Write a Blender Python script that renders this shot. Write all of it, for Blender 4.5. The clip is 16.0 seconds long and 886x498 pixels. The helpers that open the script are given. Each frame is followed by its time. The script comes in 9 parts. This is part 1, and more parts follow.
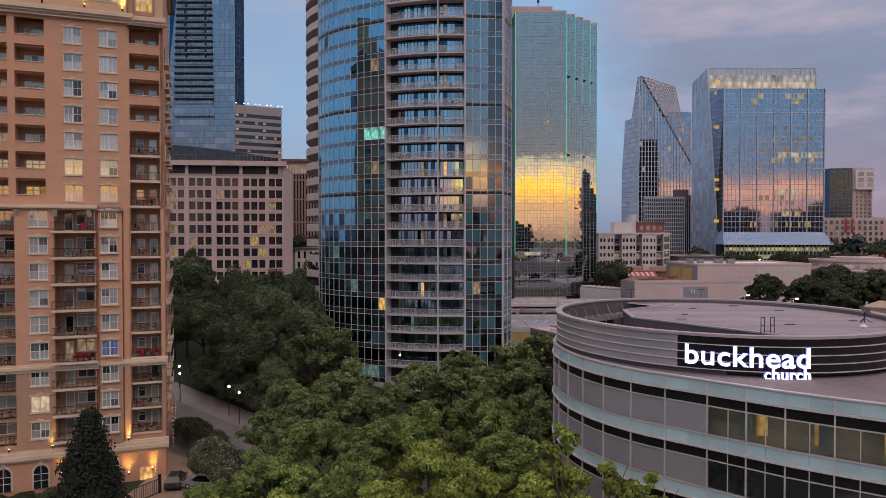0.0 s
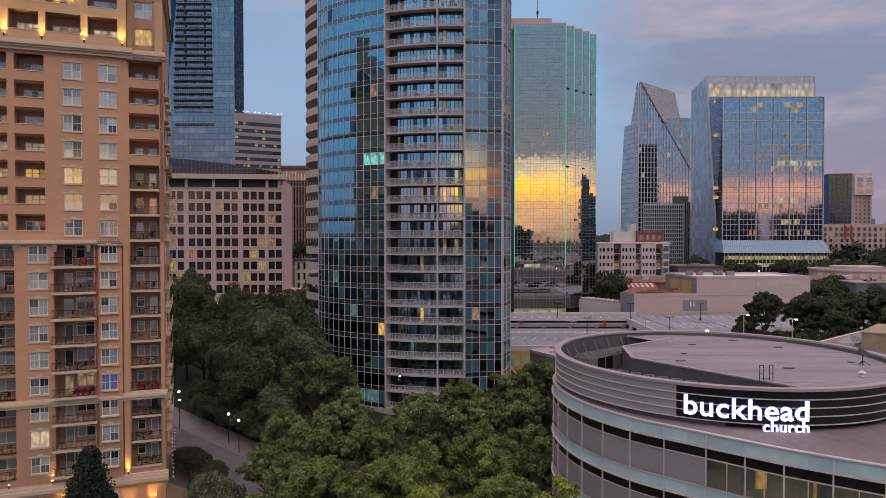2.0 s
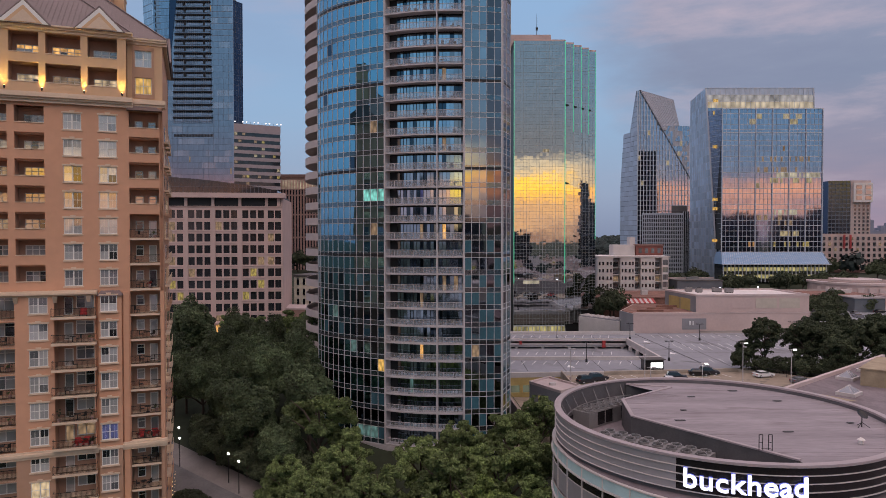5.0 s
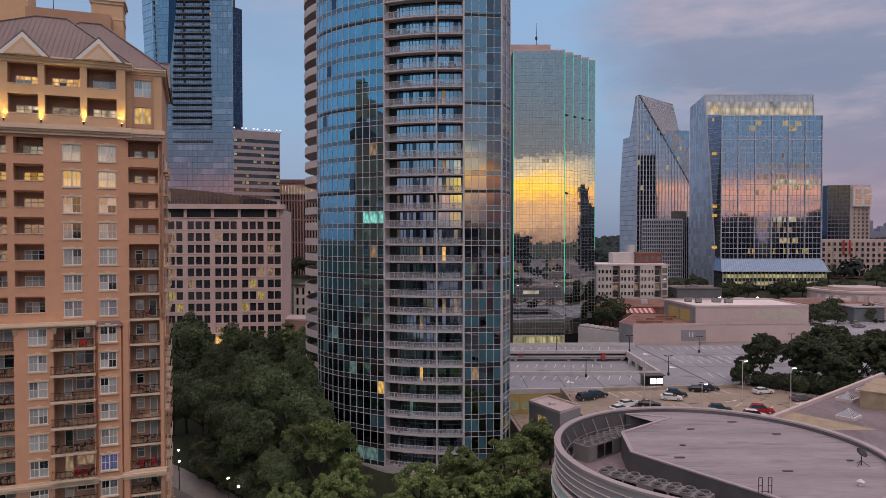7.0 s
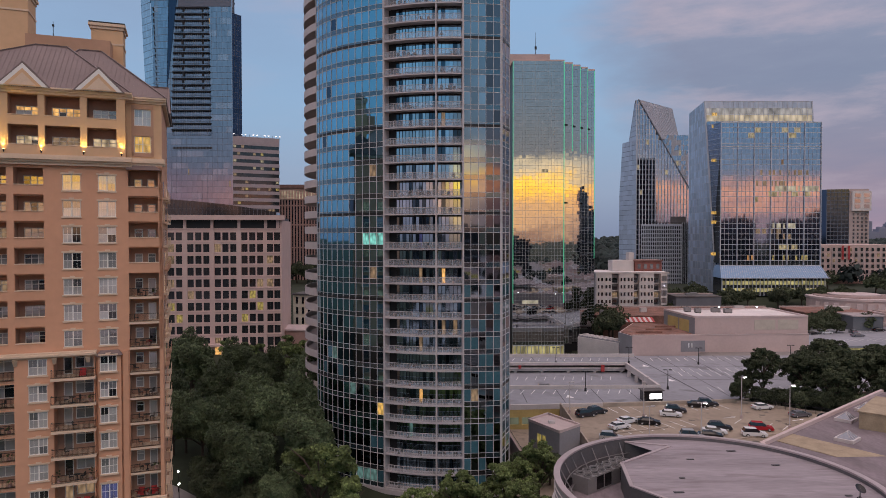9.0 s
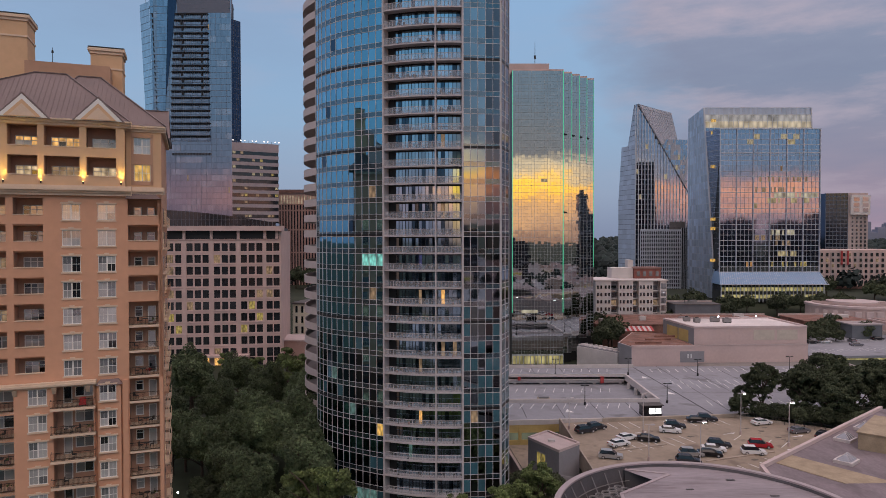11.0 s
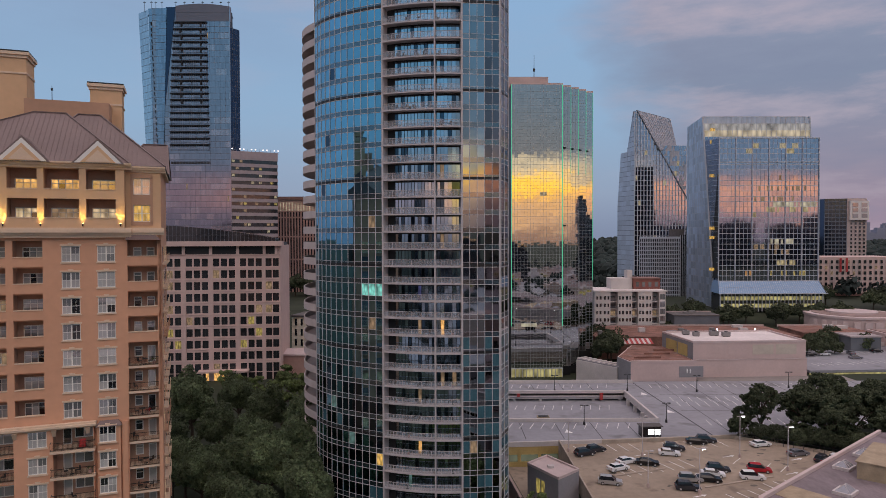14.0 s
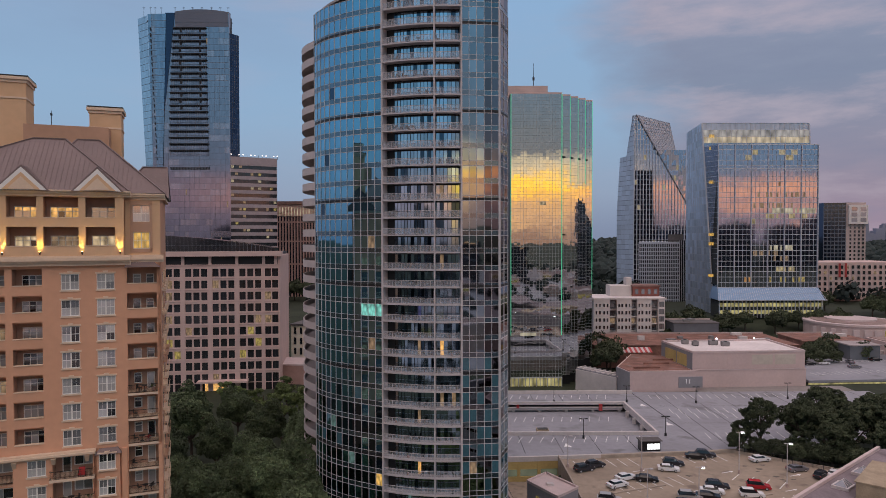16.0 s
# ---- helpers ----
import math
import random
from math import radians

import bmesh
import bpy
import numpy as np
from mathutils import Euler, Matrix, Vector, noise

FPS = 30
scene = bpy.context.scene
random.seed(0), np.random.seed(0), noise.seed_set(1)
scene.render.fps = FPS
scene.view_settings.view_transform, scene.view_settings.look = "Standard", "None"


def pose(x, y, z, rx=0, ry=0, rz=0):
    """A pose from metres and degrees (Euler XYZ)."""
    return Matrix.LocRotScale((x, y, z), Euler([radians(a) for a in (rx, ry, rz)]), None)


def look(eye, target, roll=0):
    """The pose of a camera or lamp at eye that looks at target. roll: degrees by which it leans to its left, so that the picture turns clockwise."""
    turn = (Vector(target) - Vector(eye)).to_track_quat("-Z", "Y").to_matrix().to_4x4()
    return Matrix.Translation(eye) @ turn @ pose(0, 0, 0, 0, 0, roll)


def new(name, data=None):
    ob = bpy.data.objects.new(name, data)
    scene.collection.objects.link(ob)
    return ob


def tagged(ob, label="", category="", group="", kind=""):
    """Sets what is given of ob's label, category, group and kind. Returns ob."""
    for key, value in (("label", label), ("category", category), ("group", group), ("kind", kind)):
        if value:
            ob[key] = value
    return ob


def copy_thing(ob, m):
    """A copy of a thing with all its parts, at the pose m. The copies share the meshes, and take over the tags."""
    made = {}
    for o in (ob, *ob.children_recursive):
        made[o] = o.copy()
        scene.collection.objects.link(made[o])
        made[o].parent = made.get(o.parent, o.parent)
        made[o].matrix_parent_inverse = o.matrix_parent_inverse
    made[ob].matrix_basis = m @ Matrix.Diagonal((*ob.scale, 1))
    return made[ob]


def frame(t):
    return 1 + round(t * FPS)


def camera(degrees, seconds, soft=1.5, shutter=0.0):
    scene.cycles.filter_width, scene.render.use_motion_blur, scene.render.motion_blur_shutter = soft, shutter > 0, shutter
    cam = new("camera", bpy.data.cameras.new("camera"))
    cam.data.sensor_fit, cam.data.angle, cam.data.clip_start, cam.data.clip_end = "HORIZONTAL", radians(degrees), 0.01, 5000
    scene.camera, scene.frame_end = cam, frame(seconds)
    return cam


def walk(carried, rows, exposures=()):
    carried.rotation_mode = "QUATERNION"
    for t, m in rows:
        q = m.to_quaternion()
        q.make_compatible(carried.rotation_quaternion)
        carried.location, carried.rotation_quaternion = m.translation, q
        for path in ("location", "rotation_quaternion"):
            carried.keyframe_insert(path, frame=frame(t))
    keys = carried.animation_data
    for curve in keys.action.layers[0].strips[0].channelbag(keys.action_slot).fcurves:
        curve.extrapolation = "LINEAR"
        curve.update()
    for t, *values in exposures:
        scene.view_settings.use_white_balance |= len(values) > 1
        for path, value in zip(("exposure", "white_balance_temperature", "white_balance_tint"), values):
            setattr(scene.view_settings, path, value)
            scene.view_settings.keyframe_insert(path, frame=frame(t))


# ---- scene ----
cam = camera(67.1, 16.0, soft=0.75)
METRES, EYE, TILT, LEAN, TURN = 30.0, 31.0, -1.15, 0.0, 0.0
ROWS = [
    (0.0, 0.0, 0.0, 0.0, 0.0, 0.0, -0.0),
    (0.5, -0.0004, -0.0008, 0.0349, -0.01, 0.01, 0.01),
    (1.0, -0.0002, -0.002, 0.0697, -0.02, 0.02, 0.01),
    (1.5, 0.0002, -0.0033, 0.1048, -0.03, 0.02, 0.01),
    (2.0, 0.0005, -0.0039, 0.1393, -0.04, 0.04, 0.03),
    (2.5, 0.0005, -0.0057, 0.1745, -0.05, 0.03, 0.03),
    (3.0, 0.0004, -0.0072, 0.2093, -0.06, 0.03, 0.04),
    (3.5, -0.0005, -0.0077, 0.2433, -0.08, 0.03, 0.04),
    (4.0, -0.0019, -0.0077, 0.2772, -0.09, 0.04, 0.05),
    (6.5, -0.0022, -0.0079, 0.4403, -0.14, 0.02, 0.04),
    (7.0, -0.0025, -0.0076, 0.4713, -0.15, 0.01, 0.05),
    (7.5, -0.0032, -0.0081, 0.5019, -0.16, 0.01, 0.05),
    (8.0, -0.0034, -0.0092, 0.5317, -0.18, 0.0, 0.06),
    (8.5, -0.0032, -0.0111, 0.5615, -0.19, 0.0, 0.07),
    (9.0, -0.0033, -0.0118, 0.5923, -0.2, -0.0, 0.07),
    (11.5, -0.0059, -0.013, 0.7413, -0.28, -0.03, 0.1),
    (12.0, -0.0067, -0.0129, 0.7698, -0.29, -0.04, 0.1),
    (12.5, -0.0058, -0.0145, 0.7988, -0.31, -0.05, 0.11),
    (13.0, -0.006, -0.0145, 0.8274, -0.32, -0.05, 0.12),
    (13.5, -0.0061, -0.0155, 0.8557, -0.33, -0.06, 0.14),
    (14.0, -0.006, -0.0163, 0.884, -0.34, -0.06, 0.14),
    (14.5, -0.0059, -0.0162, 0.9127, -0.36, -0.07, 0.14),
    (15.0, -0.0065, -0.015, 0.9409, -0.37, -0.06, 0.14),
    (15.5, -0.007, -0.0158, 0.97, -0.39, -0.07, 0.13),
    (16.0, -0.007, -0.0166, 0.9994, -0.4, -0.08, 0.12),
]
walk(cam, [(t, pose(0, 0, EYE, TILT, LEAN, TURN) @ pose(METRES * x, METRES * y, METRES * z, 90 + pitch, roll, yaw)) for t, x, y, z, yaw, pitch, roll in ROWS],
     exposures=[(0.0, 0.20, 6750, 14), (9.0, 0.15, 6750, 13), (16.0, 0.09, 6750, 11)])

# ---- world and sun ----
world = bpy.data.worlds.new("dusk_sky")
scene.world = world
world.use_nodes = True
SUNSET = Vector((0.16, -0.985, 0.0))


def build_sky():
    t = world.node_tree
    n, l = t.nodes, t.links
    n.clear()
    out = n.new("ShaderNodeOutputWorld")
    bg = n.new("ShaderNodeBackground")
    co = n.new("ShaderNodeTexCoord")
    sep = n.new("ShaderNodeSeparateXYZ")
    l.new(co.outputs["Generated"], sep.inputs[0])
    sky = n.new("ShaderNodeTexSky")
    sky.sky_type, sky.sun_disc = "NISHITA", False
    sky.sun_elevation, sky.sun_rotation = radians(1.5), radians(171)
    sky.air_density, sky.dust_density, sky.ozone_density = 1.2, 2.0, 2.5

    def ramp(stops, source):
        r = n.new("ShaderNodeValToRGB")
        e = r.color_ramp.elements
        while len(e) > 1:
            e.remove(e[-1])
        for i, (p, c) in enumerate(stops):
            k = e[0] if i == 0 else e.new(p)
            k.position, k.color = p, (*c, 1)
        l.new(source, r.inputs[0])
        return r.outputs[0]

    def maths(op, a, b=0.0, c=None):
        m = n.new("ShaderNodeMath")
        m.operation = op
        for i, v in enumerate((a, b) if c is None else (a, b, c)):
            if isinstance(v, (int, float)):
                m.inputs[i].default_value = v
            else:
                l.new(v, m.inputs[i])
        return m.outputs[0]

    def mix(f, a, b, how="MIX"):
        m = n.new("ShaderNodeMix")
        m.data_type, m.blend_type = "RGBA", how
        for i, v in ((0, f), (6, a), (7, b)):
            if isinstance(v, (int, float)):
                m.inputs[i].default_value = v
            elif isinstance(v, tuple):
                m.inputs[i].default_value = (*v, 1)
            else:
                l.new(v, m.inputs[i])
        return m.outputs[2]

    # side of the sky away from the sunset
    clouds = n.new("ShaderNodeTexNoise")
    clouds.inputs["Scale"].default_value, clouds.inputs["Detail"].default_value = 2.3, 7
    clouds.inputs["Roughness"].default_value = 0.55
    flat = n.new("ShaderNodeMapping")
    flat.inputs["Scale"].default_value = (1.0, 1.0, 2.6)
    l.new(co.outputs["Generated"], flat.inputs[0])
    l.new(flat.outputs[0], clouds.inputs["Vector"])
    wob = maths("MULTIPLY_ADD", clouds.outputs[0], 0.16, -0.08)
    ragged = n.new("ShaderNodeTexNoise")
    ragged.inputs["Scale"].default_value, ragged.inputs["Detail"].default_value, ragged.inputs["Roughness"].default_value = 7.0, 8, 0.62
    layers = n.new("ShaderNodeMapping")
    layers.inputs["Scale"].default_value = (1.0, 1.0, 5.0)
    l.new(co.outputs["Generated"], layers.inputs[0])
    l.new(layers.outputs[0], ragged.inputs["Vector"])
    height = maths("ADD", sep.outputs[2], maths("ADD", maths("MULTIPLY", wob, 0.35), maths("MULTIPLY_ADD", ragged.outputs[0], 0.11, -0.055)))
    east = ramp([(0.0, (0.20, 0.25, 0.37)), (0.06, (0.255, 0.335, 0.475)), (0.16, (0.245, 0.385, 0.57)), (0.34, (0.235, 0.39, 0.61)), (0.55, (0.50, 0.46, 0.54)), (1.0, (1.16, 1.0, 1.06))], sep.outputs[2])
    # a mauve bank fills the right of the view below a ragged edge; thin lavender veils high on the left
    bank = maths("ADD", sep.outputs[0], maths("MULTIPLY_ADD", sep.outputs[2], 0.34, maths("MULTIPLY_ADD", clouds.outputs[0], 0.34, -0.535)))
    bank = maths("MULTIPLY", ramp([(0.44, (0, 0, 0)), (0.56, (1, 1, 1))], maths("ADD", bank, 0.5)), 0.95)
    veil_high = maths("MULTIPLY", ramp([(0.20, (0, 0, 0)), (0.36, (1, 1, 1))], sep.outputs[2]), ramp([(0.30, (1, 1, 1)), (0.50, (0, 0, 0))], maths("ADD", sep.outputs[0], 0.5)))
    pink = maths("MAXIMUM", bank, maths("MULTIPLY", veil_high, 0.42))
    east = mix(pink, east, ramp([(0.0, (0.31, 0.235, 0.31)), (0.10, (0.255, 0.24, 0.33)), (0.2, (0.20, 0.238, 0.345)), (0.36, (0.262, 0.288, 0.40)), (0.55, (0.52, 0.46, 0.54)), (1, (1.16, 1.0, 1.06))], sep.outputs[2]))
    wisps = n.new("ShaderNodeTexNoise")
    wisps.inputs["Scale"].default_value, wisps.inputs["Detail"].default_value, wisps.inputs["Roughness"].default_value = 3.1, 9, 0.6
    drawn = n.new("ShaderNodeMapping")
    drawn.inputs["Scale"].default_value, drawn.inputs["Rotation"].default_value = (1.0, 1.0, 4.0), (0.0, 0.22, 0.0)
    l.new(co.outputs["Generated"], drawn.inputs[0])
    l.new(drawn.outputs[0], wisps.inputs["Vector"])
    east = mix(maths("MULTIPLY", ramp([(0.50, (0, 0, 0)), (0.66, (1, 1, 1))], wisps.outputs[0]), maths("MULTIPLY_ADD", pink, 0.72, 0.08)), east, (0.43, 0.38, 0.46))
    east = mix(maths("MULTIPLY", ramp([(0.34, (1, 1, 1)), (0.50, (0, 0, 0))], wisps.outputs[0]), maths("MULTIPLY", pink, 0.5)), east, (0.17, 0.205, 0.32))
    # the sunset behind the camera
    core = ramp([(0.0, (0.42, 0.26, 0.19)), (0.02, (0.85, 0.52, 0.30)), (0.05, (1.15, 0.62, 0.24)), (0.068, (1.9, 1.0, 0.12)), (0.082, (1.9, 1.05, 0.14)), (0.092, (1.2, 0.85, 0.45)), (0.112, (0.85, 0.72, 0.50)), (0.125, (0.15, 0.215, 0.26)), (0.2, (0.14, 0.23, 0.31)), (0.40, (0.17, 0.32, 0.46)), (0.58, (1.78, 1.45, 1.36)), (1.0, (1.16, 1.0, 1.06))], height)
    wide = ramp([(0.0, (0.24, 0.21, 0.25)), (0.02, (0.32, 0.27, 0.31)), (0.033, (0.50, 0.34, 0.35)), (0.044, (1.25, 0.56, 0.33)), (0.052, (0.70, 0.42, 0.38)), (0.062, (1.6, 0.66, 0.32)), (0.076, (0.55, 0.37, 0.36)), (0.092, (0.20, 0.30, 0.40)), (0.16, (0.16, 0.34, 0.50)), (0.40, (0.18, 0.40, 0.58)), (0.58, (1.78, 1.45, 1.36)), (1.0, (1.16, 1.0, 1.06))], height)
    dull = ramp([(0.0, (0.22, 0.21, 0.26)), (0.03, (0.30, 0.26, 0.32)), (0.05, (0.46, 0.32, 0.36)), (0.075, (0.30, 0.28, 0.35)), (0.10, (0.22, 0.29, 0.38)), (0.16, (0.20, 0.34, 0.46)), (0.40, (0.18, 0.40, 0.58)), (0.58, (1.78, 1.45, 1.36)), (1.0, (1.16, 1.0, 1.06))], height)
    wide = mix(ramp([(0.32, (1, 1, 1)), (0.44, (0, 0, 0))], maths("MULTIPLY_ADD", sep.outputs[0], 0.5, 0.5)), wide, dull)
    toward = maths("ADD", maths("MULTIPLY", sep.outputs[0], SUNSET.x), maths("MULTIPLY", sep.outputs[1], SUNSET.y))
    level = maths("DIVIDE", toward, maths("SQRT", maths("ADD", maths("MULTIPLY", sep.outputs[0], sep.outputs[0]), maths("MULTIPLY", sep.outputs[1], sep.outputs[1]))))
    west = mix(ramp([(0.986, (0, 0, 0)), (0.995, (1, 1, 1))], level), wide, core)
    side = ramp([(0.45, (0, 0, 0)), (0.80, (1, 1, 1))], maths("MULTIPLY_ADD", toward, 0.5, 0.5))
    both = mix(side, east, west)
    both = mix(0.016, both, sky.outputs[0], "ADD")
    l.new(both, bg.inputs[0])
    bg.inputs[1].default_value = 1.0
    l.new(bg.outputs[0], out.inputs[0])


build_sky()


# ---- materials ----
def material(name, color, rough=0.7, metal=0.0, vary=0.15, scale=0.6, bump=0.0, bump_scale=8.0, rand=0.0, emit=None, ior=1.45, island=False, stretch=(1, 1, 1), second=None, each=0.0):
    m = bpy.data.materials.new(name)
    m.use_nodes = True
    t = m.node_tree
    n, l = t.nodes, t.links
    b = n["Principled BSDF"]
    b.inputs["Roughness"].default_value, b.inputs["Metallic"].default_value, b.inputs["IOR"].default_value = rough, metal, ior
    co = n.new("ShaderNodeTexCoord")
    mp = n.new("ShaderNodeMapping")
    mp.inputs["Scale"].default_value = stretch
    l.new(co.outputs["Object"], mp.inputs[0])
    rgb = n.new("ShaderNodeRGB")
    rgb.outputs[0].default_value = (*color, 1)
    col = rgb.outputs[0]
    if vary:
        for sc, amount in ((scale, vary), (scale * 9, vary * 0.6)):
            no = n.new("ShaderNodeTexNoise")
            no.inputs["Scale"].default_value, no.inputs["Detail"].default_value = sc, 5
            l.new(mp.outputs[0], no.inputs["Vector"])
            mr = n.new("ShaderNodeMapRange")
            mr.inputs[1].default_value, mr.inputs[2].default_value = 0.3, 0.7
            mr.inputs[3].default_value, mr.inputs[4].default_value = 1 - amount, 1 + amount
            l.new(no.outputs[0], mr.inputs[0])
            mx = n.new("ShaderNodeMix")
            mx.data_type, mx.blend_type = "RGBA", "MULTIPLY"
            mx.inputs[0].default_value = 1
            l.new(col, mx.inputs[6])
            l.new(mr.outputs[0], mx.inputs[7])
            col = mx.outputs[2]
    if second:
        no = n.new("ShaderNodeTexNoise")
        no.inputs["Scale"].default_value, no.inputs["Detail"].default_value = second[1], 6
        l.new(mp.outputs[0], no.inputs["Vector"])
        mr = n.new("ShaderNodeMapRange")
        mr.inputs[1].default_value, mr.inputs[2].default_value = second[2], second[2] + 0.15
        l.new(no.outputs[0], mr.inputs[0])
        mx = n.new("ShaderNodeMix")
        mx.data_type = "RGBA"
        l.new(mr.outputs[0], mx.inputs[0])
        l.new(col, mx.inputs[6])
        mx.inputs[7].default_value = (*second[0], 1)
        col = mx.outputs[2]
    if rand:
        src = n.new("ShaderNodeNewGeometry").outputs["Random Per Island"] if island else n.new("ShaderNodeObjectInfo").outputs["Random"]
        mr = n.new("ShaderNodeMapRange")
        mr.inputs[3].default_value, mr.inputs[4].default_value = 1 - rand, 1 + rand
        l.new(src, mr.inputs[0])
        mx = n.new("ShaderNodeMix")
        mx.data_type, mx.blend_type = "RGBA", "MULTIPLY"
        mx.inputs[0].default_value = 1
        l.new(col, mx.inputs[6])
        l.new(mr.outputs[0], mx.inputs[7])
        col = mx.outputs[2]
    if each:
        mr = n.new("ShaderNodeMapRange")
        mr.inputs[3].default_value, mr.inputs[4].default_value = 1 - each, 1 + each
        l.new(n.new("ShaderNodeObjectInfo").outputs["Random"], mr.inputs[0])
        mx = n.new("ShaderNodeMix")
        mx.data_type, mx.blend_type = "RGBA", "MULTIPLY"
        mx.inputs[0].default_value = 1
        l.new(col, mx.inputs[6])
        l.new(mr.outputs[0], mx.inputs[7])
        col = mx.outputs[2]
    l.new(col, b.inputs["Base Color"])
    if bump:
        no = n.new("ShaderNodeTexNoise")
        no.inputs["Scale"].default_value, no.inputs["Detail"].default_value = bump_scale, 4
        l.new(mp.outputs[0], no.inputs["Vector"])
        bp = n.new("ShaderNodeBump")
        bp.inputs["Strength"].default_value, bp.inputs["Distance"].default_value = bump, 0.05
        l.new(no.outputs[0], bp.inputs["Height"])
        l.new(bp.outputs[0], b.inputs["Normal"])
    if emit:
        b.inputs["Emission Color"].default_value = (*emit[0], 1)
        b.inputs["Emission Strength"].default_value = emit[1]
    return m


stucco = material("peach_stucco", (0.61, 0.328, 0.208), 0.85, vary=0.06, scale=0.12, bump=0.15, bump_scale=6)
stucco_top = material("cream_stucco", (0.62, 0.40, 0.24), 0.85, vary=0.06, scale=0.12, bump=0.15, bump_scale=6)
# browner stucco colour that stands in for the shade inside the balcony recesses
recess_shade_brown = material("shaded_brown_stucco", (0.44, 0.265, 0.19), 0.85, vary=0.08, scale=0.3)
stucco_dark = material("brown_stucco", (0.45, 0.268, 0.18), 0.85, vary=0.07, scale=0.15, bump=0.15, bump_scale=6)
stone_trim = material("cream_cast_stone", (0.66, 0.50, 0.37), 0.75, vary=0.07, scale=0.4, bump=0.1)
roof_metal = material("standing_seam_roof", (0.17, 0.125, 0.12), 0.5, 0.3, vary=0.08, scale=0.2)
tower_glass = material("blue_curtain_glass", (0.185, 0.43, 0.57), 0.03, 1.0, vary=0.04, scale=0.1, rand=0.10, island=True)
dark_glass = material("dark_window_glass", (0.015, 0.018, 0.022), 0.05, 0.0, vary=0.2, ior=2.1)
gold_glass = material("mirror_curtain_glass", (0.555, 0.59, 0.61), 0.02, 1.0, vary=0.03, rand=0.06, island=True)
blue_glass = material("pale_blue_mirror_glass", (0.42, 0.45, 0.55), 0.04, 1.0, vary=0.04, rand=0.1, island=True)
slate_glass = material("slate_mirror_glass", (0.33, 0.33, 0.395), 0.06, 1.0, vary=0.05, rand=0.10, island=True)
aluminium = material("grey_aluminium", (0.52, 0.50, 0.52), 0.5, 0.0, vary=0.05)
concrete = material("pinkish_concrete", (0.46, 0.36, 0.34), 0.85, vary=0.1, scale=0.15, bump=0.1)
precast = material("pink_precast", (0.57, 0.415, 0.385), 0.8, vary=0.06, scale=0.2)
white_paint = material("off_white_paint", (0.68, 0.62, 0.60), 0.7, vary=0.06, scale=0.2)
membrane = material("grey_roof_membrane", (0.36, 0.31, 0.31), 0.8, vary=0.14, scale=0.12, second=((0.26, 0.22, 0.22), 0.25, 0.6))
asphalt = material("asphalt", (0.055, 0.055, 0.06), 0.85, vary=0.2, scale=0.2, bump=0.2)
deck_top = material("grey_deck_concrete", (0.27, 0.27, 0.30), 0.8, vary=0.12, scale=0.08, second=((0.175, 0.175, 0.19), 0.16, 0.55))
lot_top = material("tan_parking_concrete", (0.31, 0.25, 0.195), 0.85, vary=0.15, scale=0.1, second=((0.19, 0.15, 0.12), 0.3, 0.57))
red_brick = material("red_brown_masonry", (0.40, 0.25, 0.22), 0.85, vary=0.1)
earth = material("dark_wooded_ground", (0.024, 0.032, 0.016), 0.95, vary=0.3, scale=0.05)
bark = material("bark", (0.07, 0.05, 0.04), 0.95, vary=0.2, scale=2)
leaf = material("green_leaves", (0.138, 0.190, 0.046), 0.7, vary=0.55, scale=0.4, rand=0.35, island=True, each=0.15)
leaf_dark = material("dark_green_leaves", (0.080, 0.108, 0.052), 0.8, vary=0.5, scale=0.3, rand=0.35, island=True, each=0.42)


